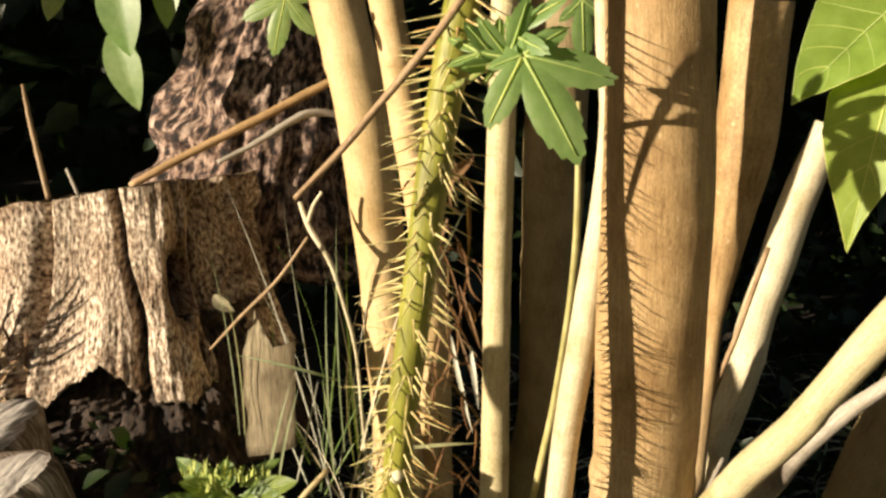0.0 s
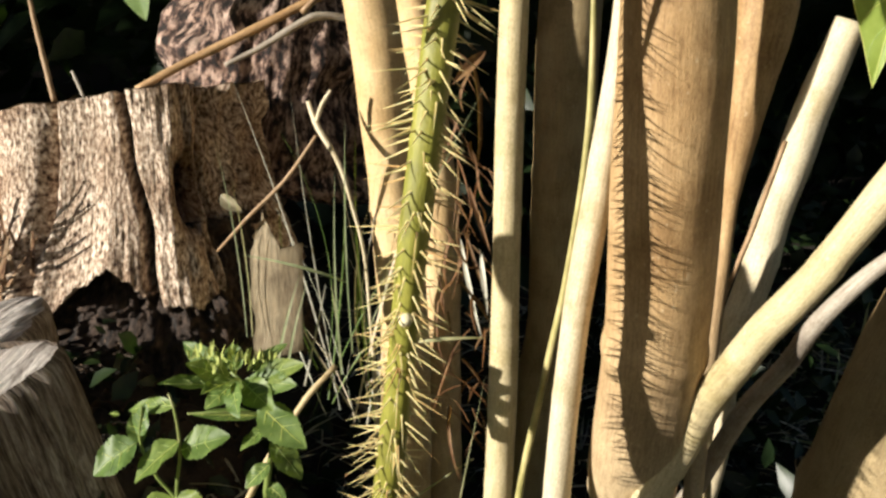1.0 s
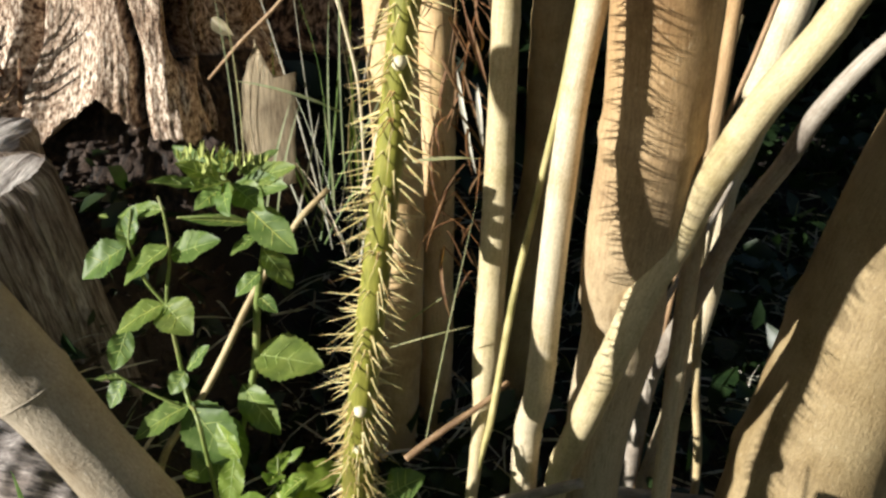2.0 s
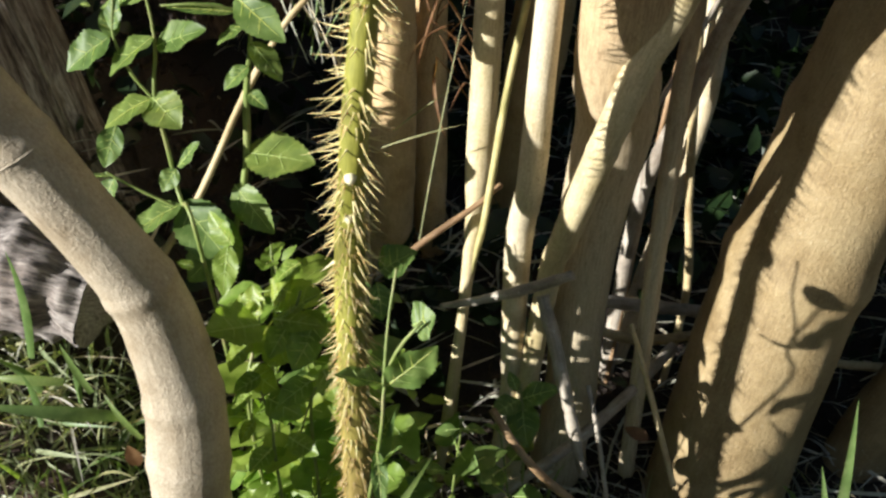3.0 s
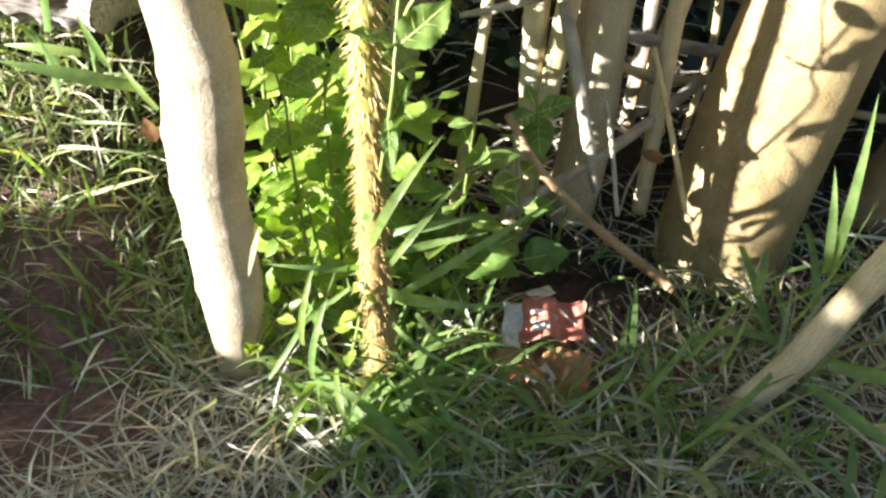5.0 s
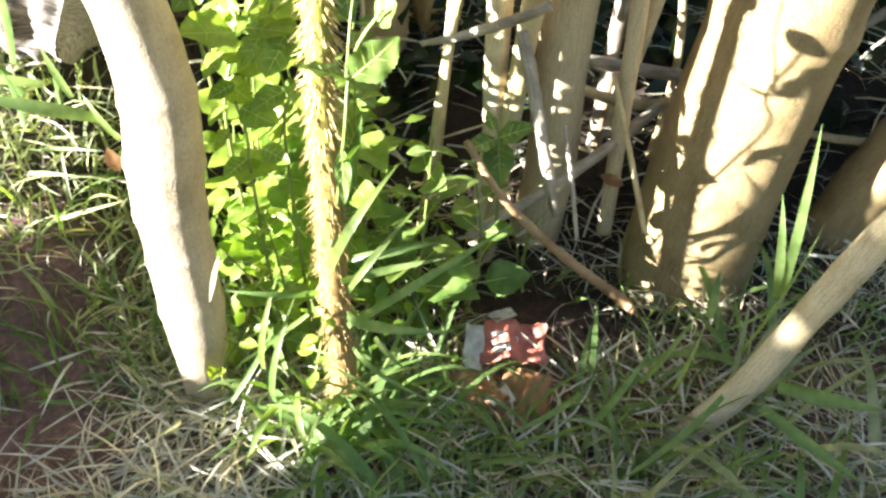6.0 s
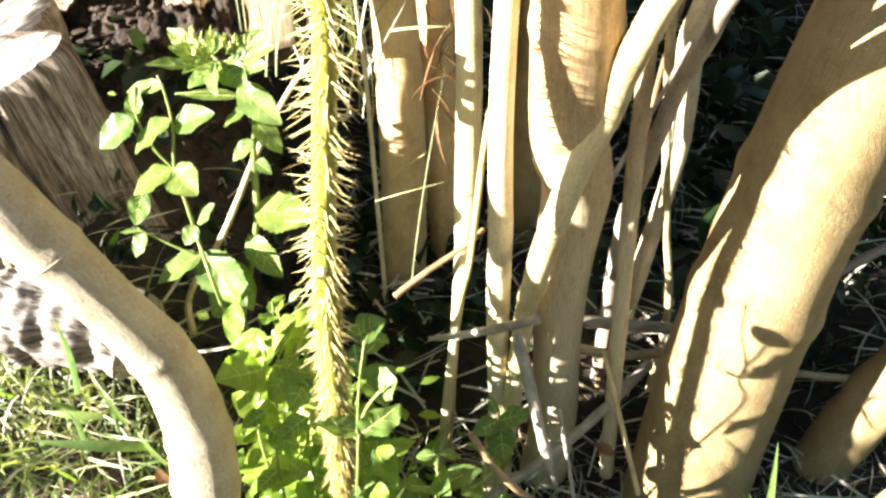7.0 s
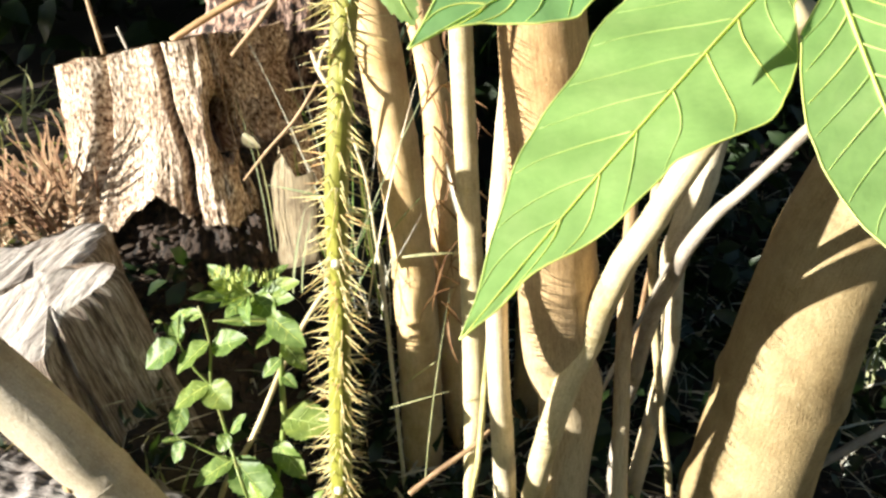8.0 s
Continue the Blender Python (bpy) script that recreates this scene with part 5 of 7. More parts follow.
def lobed_blade(base, axis_tip, normal, lobes, width=0.36, n_mid=5):
    """A lobed leaf: lobes fan out from the stalk, joined over their lower half. lobes: (angle in degrees, length share)."""
    base, tip = Vector(base), Vector(axis_tip)
    d = tip - base
    ln = d.length
    d.normalize()
    nz = Vector(normal)
    nz = (nz - d * nz.dot(d)).normalized()
    sx = d.cross(nz)
    bm = bmesh.new()
    angs = np.linspace(-150, 150, 121)
    rings = []
    for i in range(8):
        f = i / 7
        ring = []
        for a in angs:
            r = 0.16
            for la, share in lobes:
                off = abs(a - la)
                r = max(r, share * max(0.0, 1 - (off / (34 * width / 0.36)) ** 1.25))
            r = r * ln * (1 + 0.04 * math.sin(a * 1.1))
            fold = 0.0
            for la, share in lobes:
                fold = max(fold, math.exp(-((a - la) / 7) ** 2))
            q = math.radians(a)
            p = base + (d * math.cos(q) + sx * math.sin(q)) * (r * f)
            ring.append(bm.verts.new(p + nz * (0.02 * ln * (1 - fold) * f - 0.16 * r * f * f)))
        rings.append(ring)
    for i in range(7):
        for j in range(len(angs) - 1):
            if i == 0:
                bm.faces.new((rings[0][0], rings[1][j], rings[1][j + 1])) if j == 0 else bm.faces.new((rings[0][j], rings[1][j], rings[1][j + 1]))
            else:
                bm.faces.new((rings[i][j], rings[i + 1][j], rings[i + 1][j + 1], rings[i][j + 1]))
    bmesh.ops.remove_doubles(bm, verts=bm.verts[:], dist=1e-6)
    veins = []
    for la, share in lobes:
        q = math.radians(la)
        v = d * math.cos(q) + sx * math.sin(q)
        veins.append([(*(base + v * (share * ln * u) - nz * (0.16 * share * ln * u * u - 0.0004)), 0.0006 * (1.3 - u)) for u in (0.02, 0.3, 0.6, 0.92)])
    return bm, veins


def build_lobed(stalk, blades, label):
    shoot = thing("lobed_leaf_shoot", stalk[0][:3], label, "leaf shoot")
    part("leaf_stalk", tube(stalk, 10, 30, 0.05, (0.4,), 2.0, True, 0.1), M_HERBSTEM, shoot)
    for base, tip, nrm, lobes, w in blades:
        bm, veins = lobed_blade(base, tip, nrm, lobes, w)
        lf = part("leaf", bm, M_LOBED, shoot)
        for v in veins:
            part("vein", tube(v, 5, 10), M_VEIN, lf)
    settle_parent(shoot)


FIVE = ((0, 1.0), (52, 0.85), (-52, 0.8), (100, 0.5), (-100, 0.45))
build_lobed([(0.0066, -0.0300, 0.8301, 0.00187), (0.0192, -0.0500, 0.8373, 0.00153), (0.0278, -0.0750, 0.8442, 0.00096), (0.0353, -0.1100, 0.8476, 0.00066)],
            [((0.0353, -0.1100, 0.8476), (0.0564, -0.1250, 0.8079), (-0.1, -0.9, 0.35), ((0, 1.0), (55, 0.66), (-48, 0.80), (100, 0.30), (-95, 0.45)), 0.42),
             ((0.0288, -0.0600, 0.8432), (0.0162, -0.0700, 0.8608), (0, -0.8, 0.5), FIVE, 0.36),
             ((0.0306, -0.1000, 0.8470), (0.0370, -0.1150, 0.8672), (0.2, -0.8, 0.5), FIVE, 0.36),
             ((0.0263, -0.0600, 0.8450), (0.0309, -0.0500, 0.8643), (-0.2, -0.7, 0.6), FIVE, 0.3),
             ((0.0214, -0.0600, 0.8475), (0.0068, -0.0500, 0.8563), (-0.2, -0.7, 0.6), FIVE, 0.3),
             ((0.0318, -0.1000, 0.8558), (0.0488, -0.1150, 0.8700), (0.2, -0.7, 0.6), FIVE, 0.34)], "lobed green leaves on a stalk of the spiny stem")
build_lobed([(-0.1174, 0.5600, 0.9620, 0.00237), (-0.1370, 0.5600, 0.9283, 0.00209), (-0.1523, 0.5500, 0.8966, 0.00149)],
            [((-0.1523, 0.5500, 0.8966), (-0.1693, 0.5400, 0.8372), (0, -0.9, 0.4), FIVE, 0.4)], "small lobed green leaf hanging behind the stems")
build_lobed([(0.1092, 0.2500, 0.9268, 0.00167), (0.1137, 0.2500, 0.8945, 0.00148), (0.1139, 0.2500, 0.8782, 0.00106)],
            [((0.1139, 0.2500, 0.8782), (0.1165, 0.2500, 0.8323), (0, -0.9, 0.4), ((0, 1.0), (50, 0.5), (-50, 0.5)), 0.4)], "small pale green leaf between the stems")


def build_back_leaves():
    shoot = thing("hanging_leaf_shoot", (-0.3639, 0.8000, 1.0456), "drooping grey-green leaves over the stump", "leaf shoot")
    part("leaf_stalk", tube([(*(-0.3602, 0.8000, 1.0859), 0.003), (*(-0.3681, 0.7800, 0.9752), 0.003), (*(-0.3710, 0.7600, 0.9191), 0.002), (*(-0.3910, 0.7500, 0.8640), 0.0015)], 8, 24), M_HERBSTEM, shoot)
    k = 1.25 / 1681
    for base, tip, wd in (((-0.4009, 0.7500, 0.8711), (-0.3747, 0.7300, 0.7688), 66), ((-0.3903, 0.7400, 0.9456), (-0.3772, 0.7200, 0.8364), 80), ((-0.3243, 0.7600, 0.9658), (-0.3343, 0.7400, 0.8696), 60), ((-0.4764, 0.8000, 0.9373), (-0.5006, 0.7900, 0.8836), 50)):
        bm = bmesh.new()
        leaf_grid(bm, base, tip, wd * k, (-0.2, -0.9, 0.3), 14, 4, 0.15, 0.1)
        part("leaf", bm, M_LOBED, shoot)
    settle_parent(shoot)


build_back_leaves()


# ---- herbs ----
def build_herb(stems, leaves, label, lit=(-0.30, -0.52, 0.80), buds=None, mat=None, seed=1, wide=1.15, jitter=1.0):
    """A soft herb: thin stems and oval toothed leaves, each with its midrib."""
    herb = thing("herb", stems[0][-1][:3], label, "herb", "herbs by the stump")
    rnd = random.Random(seed)
    for s in stems:
        part("stem", tube(s, 8, 40, 0.08, (0.3, 0.6), rnd.random() * 9, True, 0.1), M_HERBSTEM, herb)
    for base, tip, share, *face in leaves:
        share *= wide
        ln = (Vector(tip) - Vector(base)).length
        nrm = Vector(lit) + jitter * Vector((rnd.gauss(0, 0.25), rnd.gauss(0, 0.2), rnd.gauss(0, 0.25)))
        if face:
            nrm = Vector(face[0])
        fold, droop = rnd.uniform(0.1, 0.32), rnd.uniform(0.02, 0.22)
        bm = bmesh.new()
        leaf_grid(bm, base, tip, ln * share, nrm, 22, 4, fold, droop, 0.045, 0.42, 0.11)
        lf = part("leaf", bm, mat or M_HERB, herb)
        rib = [(*along_leaf(base, tip, nrm, u, 0, ln * share, droop, fold, 0.0002), 0.00045 * (1.2 - u)) for u in (0, 0.3, 0.6, 0.9)]
        part("midrib", tube(rib, 5, 10), M_VEIN, lf)
        for u0 in (0.15, 0.32, 0.5):
            for sg in (-1, 1):
                w = ln * share * 0.5
                vv = [(*along_leaf(base, tip, nrm, u0 + 0.16 * u, sg * u * 0.78 * math.sin(math.pi * min(0.9, u0 + 0.2)) ** 0.8, w, droop, fold, 0.0002), 0.0003 * (1.2 - u)) for u in (0.02, 0.4, 0.75, 1.0)]
                part("vein", tube(vv, 4, 6), M_VEIN, lf)
    for c, size in buds or ():
        bm = bmesh.new()
        for _ in range(9):
            o = Vector(c) + Vector((rnd.gauss(0, size), rnd.gauss(0, size), rnd.gauss(0, size * 0.5)))
            add_blade(bm, o, o + Vector((rnd.gauss(0, 0.003), rnd.gauss(0, 0.003), rnd.uniform(0.006, 0.012))), 0.0026, 0.05, 3)
        part("flower_bud", bm, M_BUD, herb)
    settle_parent(herb)


build_herb(
    [[(-0.2209, 0.2000, 0.4945, 0.00108), (-0.2174, 0.2000, 0.4774, 0.00109), (-0.2163, 0.2000, 0.4452, 0.00133), (-0.2224, 0.2000, 0.4071, 0.00158), (-0.2177, 0.2000, 0.3625, 0.00185), (-0.2127, 0.2000, 0.3161, 0.00189), (-0.1933, 0.1600, 0.3117, 0.00179), (-0.19, 0.22, 0.1, 0.002), (-0.185, 0.22, 0.0, 0.002)],
     [(-0.2429, 0.2000, 0.4842, 0.00087), (-0.2472, 0.2000, 0.4544, 0.00111), (-0.2384, 0.2000, 0.4263, 0.00134), (-0.2240, 0.2000, 0.4046, 0.00136)],
     [(-0.2709, 0.2000, 0.3421, 0.00093), (-0.2514, 0.2000, 0.3291, 0.00117), (-0.2180, 0.2000, 0.3108, 0.00142)]],
    [((-0.2500, 0.2000, 0.4535), (-0.2865, 0.1900, 0.4322), .62), ((-0.2476, 0.2000, 0.4591), (-0.2400, 0.2000, 0.4864), .5), ((-0.2464, 0.2000, 0.4535), (-0.2551, 0.2100, 0.4745), .55), ((-0.2163, 0.2000, 0.4536), (-0.2506, 0.1800, 0.4325), .6),
     ((-0.2153, 0.2000, 0.4461), (-0.1752, 0.1900, 0.4641), .55), ((-0.2258, 0.2000, 0.4042), (-0.2626, 0.1850, 0.3898), .6), ((-0.2247, 0.2000, 0.4061), (-0.2006, 0.1800, 0.3886), .8), ((-0.2564, 0.2000, 0.3825), (-0.2692, 0.1900, 0.3494), .5),
     ((-0.2113, 0.2000, 0.3462), (-0.1918, 0.2000, 0.3686), .5), ((-0.2133, 0.2000, 0.3447), (-0.2244, 0.1900, 0.3290), .7), ((-0.2668, 0.2000, 0.3379), (-0.2894, 0.2000, 0.3395), .55), ((-0.2645, 0.2000, 0.3369), (-0.2756, 0.1900, 0.3159), .6),
     ((-0.2130, 0.2000, 0.3129), (-0.2575, 0.1800, 0.2962), .5), ((-0.2128, 0.2000, 0.3150), (-0.1691, 0.1700, 0.2720), .55), ((-0.2612, 0.2000, 0.4774), (-0.2688, 0.2000, 0.4792), .5), ((-0.2167, 0.2000, 0.4842), (-0.2656, 0.2200, 0.4762), .25)],
    "small green herb with paired toothed oval leaves", seed=4)
build_herb(
    [[(-0.1733, 0.2100, 0.5085, 0.00153), (-0.1533, 0.2100, 0.4837, 0.00154), (-0.1441, 0.2100, 0.4560, 0.00179), (-0.1541, 0.2200, 0.3994, 0.00302), (-0.1594, 0.2200, 0.3432, 0.00334), (-0.1746, 0.2200, 0.2784, 0.00245), (-0.1922, 0.2300, 0.2033, 0.00205), (-0.15, 0.24, 0.0, 0.003)],
     [(-0.2078, 0.2000, 0.4774, 0.00087), (-0.1824, 0.2000, 0.4783, 0.00109), (-0.1519, 0.2100, 0.4723, 0.00111)]],
    [((-0.1740, 0.2000, 0.4999), (-0.2218, 0.1800, 0.5127), .36), ((-0.1695, 0.2000, 0.5021), (-0.1886, 0.1800, 0.4911), .55), ((-0.1541, 0.2000, 0.5065), (-0.1122, 0.1900, 0.5220), .4), ((-0.1505, 0.2000, 0.4842), (-0.1143, 0.1800, 0.4556), .5),
     ((-0.1773, 0.2100, 0.5129), (-0.1964, 0.2200, 0.5217), .5), ((-0.1665, 0.2000, 0.5131), (-0.1739, 0.2200, 0.5284), .6), ((-0.1603, 0.2100, 0.5085), (-0.1438, 0.2200, 0.5195), .5), ((-0.1442, 0.2100, 0.4466), (-0.1200, 0.2000, 0.4192), .5),
     ((-0.1533, 0.2200, 0.4044), (-0.1366, 0.2100, 0.3934), .5), ((-0.1598, 0.2200, 0.3510), (-0.1004, 0.2000, 0.3525), .6), ((-0.1714, 0.2200, 0.3220), (-0.1392, 0.2000, 0.2841), .5), ((-0.1542, 0.2100, 0.4700), (-0.2043, 0.2000, 0.4774), .2),
     ((-0.1713, 0.2000, 0.5065), (-0.2024, 0.1900, 0.5240), .42), ((-0.1649, 0.2000, 0.5065), (-0.1876, 0.1700, 0.5076), .42), ((-0.1586, 0.2000, 0.5043), (-0.1186, 0.1800, 0.5093), .42), ((-0.1629, 0.2000, 0.5043), (-0.1347, 0.1700, 0.4926), .5),
     ((-0.1670, 0.1900, 0.5068), (-0.1617, 0.1600, 0.4933), .5), ((-0.1559, 0.2100, 0.5085), (-0.1301, 0.2200, 0.5284), .4), ((-0.1821, 0.2100, 0.5085), (-0.2130, 0.2200, 0.5305), .4), ((-0.1460, 0.2100, 0.4607), (-0.1670, 0.1900, 0.4532), .5), ((-0.1482, 0.2100, 0.4276), (-0.1677, 0.2000, 0.4120), .5),
     ((-0.1903, 0.2100, 0.3002), (-0.1707, 0.1900, 0.2516), .5), ((-0.1827, 0.2100, 0.2729), (-0.2174, 0.2000, 0.2397), .7)],
    "green herb with a leafy budding tuft on top", buds=[((-0.1957, 0.2000, 0.5226), .004), ((-0.1847, 0.2000, 0.5261), .004), ((-0.1742, 0.2000, 0.5240), .005), ((-0.1637, 0.2000, 0.5218), .005), ((-0.1531, 0.2000, 0.5196), .005), ((-0.1424, 0.2000, 0.5196), .004), ((-0.1683, 0.1900, 0.5176), .006), ((-0.1809, 0.1900, 0.5189), .005)], seed=9)
build_herb(
    [[(-0.0090, -0.0200, 0.3315, 0.00105), (-0.0253, -0.0180, 0.3080, 0.00125), (-0.0341, -0.0150, 0.2786, 0.00128), (-0.0380, -0.0200, 0.2395, 0.00131), (-0.066, 0.03, 0.06, 0.0016), (-0.066, 0.03, -0.02, 0.0016)],
     [(-0.0249, 0.0000, 0.3585, 0.00088), (-0.0306, -0.0100, 0.3240, 0.00089), (-0.0344, -0.0200, 0.2840, 0.00109)]],
    [((-0.0318, -0.0180, 0.2826), (0.0012, -0.0220, 0.3136), .66, (0.15, -0.80, -0.10)), ((-0.0343, -0.0120, 0.2789), (-0.0656, -0.0160, 0.2909), .72, (0.24, 0.04, 0.97)), ((-0.0150, -0.0120, 0.3240), (-0.0012, -0.0164, 0.3346), 1.45, (-0.6, -0.6, 0.45)), ((-0.0377, 0.0300, 0.3401), (-0.0144, 0.0300, 0.3564), .9, (-0.62, -0.55, 0.45)),
     ((-0.0398, 0.0300, 0.3318), (-0.0351, 0.0200, 0.3074), .6), ((-0.0416, 0.0250, 0.2068), (-0.0284, 0.0200, 0.2396), .5), ((-0.0402, -0.0200, 0.2302), (-0.0355, -0.0500, 0.2069), .3), ((-0.0408, -0.0200, 0.2113), (-0.0262, -0.0300, 0.2468), .35)],
    "low green creeper with heart-shaped leaves on the spiny stem", lit=(0.12, -0.22, 0.97), seed=13, wide=1.0, jitter=0.3)
build_herb(
    [[(-0.1308, 0.0900, 0.2831, 0.00126), (-0.1382, 0.0900, 0.2491, 0.00150), (-0.1467, 0.0800, 0.1886, 0.00154), (-0.145, 0.13, -0.02, 0.002)], [(-0.0975, 0.0700, 0.3028, 0.00101), (-0.1081, 0.0700, 0.2704, 0.00124), (-0.1273, 0.0800, 0.2096, 0.00131), (-0.135, 0.13, -0.02, 0.002)]],
    [((-0.1282, 0.0700, 0.2751), (-0.1612, 0.0400, 0.2874), .75), ((-0.1196, 0.0700, 0.2798), (-0.0802, 0.0500, 0.2863), .35), ((-0.1204, 0.0800, 0.2884), (-0.1063, 0.0800, 0.3113), .8), ((-0.1111, 0.0700, 0.2844), (-0.0834, 0.0700, 0.3028), .8), ((-0.1341, 0.0800, 0.2742), (-0.1378, 0.0900, 0.2972), .7),
     ((-0.1322, 0.0800, 0.2501), (-0.0995, 0.0600, 0.2571), .6), ((-0.1492, 0.1000, 0.3244), (-0.1692, 0.1100, 0.3468), .5), ((-0.1533, 0.1000, 0.3244), (-0.1570, 0.0800, 0.2930), .45), ((-0.1832, 0.1100, 0.3012), (-0.1953, 0.1100, 0.3059), .6), ((-0.1403, 0.0700, 0.2364), (-0.1168, 0.0500, 0.2293), .6), ((-0.1422, 0.0700, 0.2162), (-0.1520, 0.0500, 0.2093), .6)],
    "low bright yellow-green herb with broad leaves", seed=17, mat=M_LIME)
build_herb(
    [[(0.0714, 0.1500, 0.1635, 0.00121), (0.0748, 0.1400, 0.1231, 0.00148), (0.0718, 0.1300, 0.0556, 0.00152), (0.05, 0.18, -0.02, 0.0015)]],
    [((0.0720, 0.1500, 0.1489), (0.1030, 0.1400, 0.1689), .5), ((0.0710, 0.1500, 0.1489), (0.0465, 0.1300, 0.1480), .6), ((0.0731, 0.1500, 0.1459), (0.0758, 0.1200, 0.1210), .65), ((0.0692, 0.1500, 0.1577), (0.0620, 0.1600, 0.1715), .5)],
    "small green seedling under the stems", seed=23)


def low_herbs(rnd):
    while True:
        x, y = rnd.gauss(-0.10, 0.075), rnd.gauss(0.12, 0.07)
        if -0.20 < x < 0.05 and 0.02 < y < 0.3:
            return (x, y, ground_z(x, y) + abs(rnd.gauss(0, 0.09)) * (1.15 if x < 0 else 0.6))


leaf_cloud("ground_herbs", M_HERB_STUFF, 480, low_herbs, 0.022, "small creeping green herbs on the ground", "herbs", 31, droop=0.2)


def build_leafy_herb(x, y, height, lean, size, mat, seed, label):
    """A low upright herb: one stem with pairs of stalked oval leaves, larger below the top."""
    rnd = random.Random(seed)
    z = ground_z(x, y)
    herb = thing("herb", (x, y, z), label, "herb", "low herbs between the stems")
    top = Vector((x + lean[0], y + lean[1], z + height))
    foot = Vector((x, y, z - 0.01))
    bow = Vector((rnd.gauss(0, 0.012), rnd.gauss(0, 0.012), 0))
    def at(f):
        return foot.lerp(top, f) + bow * (4 * f * (1 - f))
    part("stem", tube([(*at(f), 0.0016 - 0.0009 * f) for f in (0, 0.3, 0.6, 1.0)], 7, 24, 0.08, (0.3, 0.6), seed, True, 0.1), M_HERBSTEM, herb)
    pairs = max(3, int(height / 0.034))
    turn = rnd.uniform(0, 3)
    for k in range(pairs):
        f = 0.30 + 0.70 * (k + 0.5) / pairs
        p = at(f)
        turn += 1.57 + rnd.gauss(0, 0.3)
        s_ = size * rnd.uniform(0.65, 1.2) * (1.0 if k < pairs - 1 else 0.6)
        for side in (0, math.pi):
            a = turn + side
            d = Vector((math.cos(a), math.sin(a), rnd.uniform(-0.25, 0.45))).normalized()
            b = p + d * (s_ * 0.22)
            tip = b + d * s_ * rnd.uniform(0.8, 1.15)
            nrm = Vector((rnd.gauss(-0.3, 0.3), rnd.gauss(-0.35, 0.3), 0.8))
            bm = bmesh.new()
            leaf_grid(bm, b, tip, s_ * rnd.uniform(0.62, 0.82), nrm, 12, 3, rnd.uniform(0.08, 0.35), rnd.uniform(0.05, 0.35), 0.03, 0.40, rnd.uniform(0.04, 0.14), rnd.uniform(-0.5, 0.5))
            leaf = part("leaf", bm, mat, herb)
            part("midrib", tube([(*p, 0.0005), (*b, 0.0006), (*b.lerp(tip, 0.5), 0.0004)], 4, 8), M_VEIN, leaf)
    settle_parent(herb)


for hx, hy, hh, hs, hm, hk in (
        (-0.128, 0.085, 0.25, 0.040, M_LIME, 1), (-0.098, 0.070, 0.28, 0.036, M_LIME, 2), (-0.140, 0.045, 0.17, 0.030, M_LIME, 3), (-0.112, 0.030, 0.19, 0.028, M_LIME, 4),
        (-0.085, 0.050, 0.21, 0.034, M_LIME, 5), (-0.075, 0.110, 0.26, 0.038, M_LIME, 6), (-0.150, 0.130, 0.22, 0.036, M_LIME, 7), (-0.118, 0.150, 0.30, 0.036, M_HERB, 8),
        (-0.022, 0.080, 0.20, 0.032, M_HERB, 9), (0.004, 0.110, 0.17, 0.030, M_HERB, 10), (-0.040, 0.150, 0.23, 0.034, M_HERB, 11), (0.024, 0.150, 0.13, 0.026, M_HERB, 12),
        (-0.120, 0.012, 0.11, 0.022, M_LIME, 13), (-0.090, 0.018, 0.14, 0.024, M_LIME, 14), (-0.100, 0.105, 0.16, 0.030, M_LIME, 15), (-0.135, 0.100, 0.14, 0.028, M_HERB, 16), (-0.060, 0.180, 0.20, 0.034, M_HERB, 17),
        (-0.138, 0.122, 0.36, 0.045, M_LIME, 18), (-0.106, 0.135, 0.35, 0.044, M_LIME, 19), (-0.078, 0.142, 0.31, 0.040, M_HERB, 20), (0.000, 0.090, 0.24, 0.040, M_HERB, 21), (0.038, 0.115, 0.19, 0.036, M_HERB, 22)):
    build_leafy_herb(hx, hy, hh, (random.Random(hk).gauss(0, 0.025), random.Random(hk + 50).gauss(-0.015, 0.02)), hs, hm, 300 + hk,
                     "low bright yellow-green herb with paired oval leaves" if hm is M_LIME else "low mid-green herb with paired oval leaves")


def far_herbs(rnd):
    x, y = rnd.uniform(-0.25, 0.6), rnd.uniform(0.35, 1.2)
    return (x, y, ground_z(x, y) + abs(rnd.gauss(0, 0.05)))


# these herbs get their shade from the leaf colour
leaf_cloud("shaded_herbs", M_LEAF_SHADED, 900, far_herbs, 0.04, "low herbs behind, with shade put into their colour", "herbs", 37)


# ---- grass ----
def grass_tuft(name, mat, blades, label, group=""):
    at = blades[0][0]
    bm = bmesh.new()
    for base, tip, w, bend in blades:
        add_blade(bm, base, tip, w, bend, 8, 0.35, side=(Vector(tip) - Vector(base)).cross(Vector((0.1, 0.85, -0.5))))
    ob = part(name, bm, mat)
    return tagged(ob, label, "grass", group, "stuff")


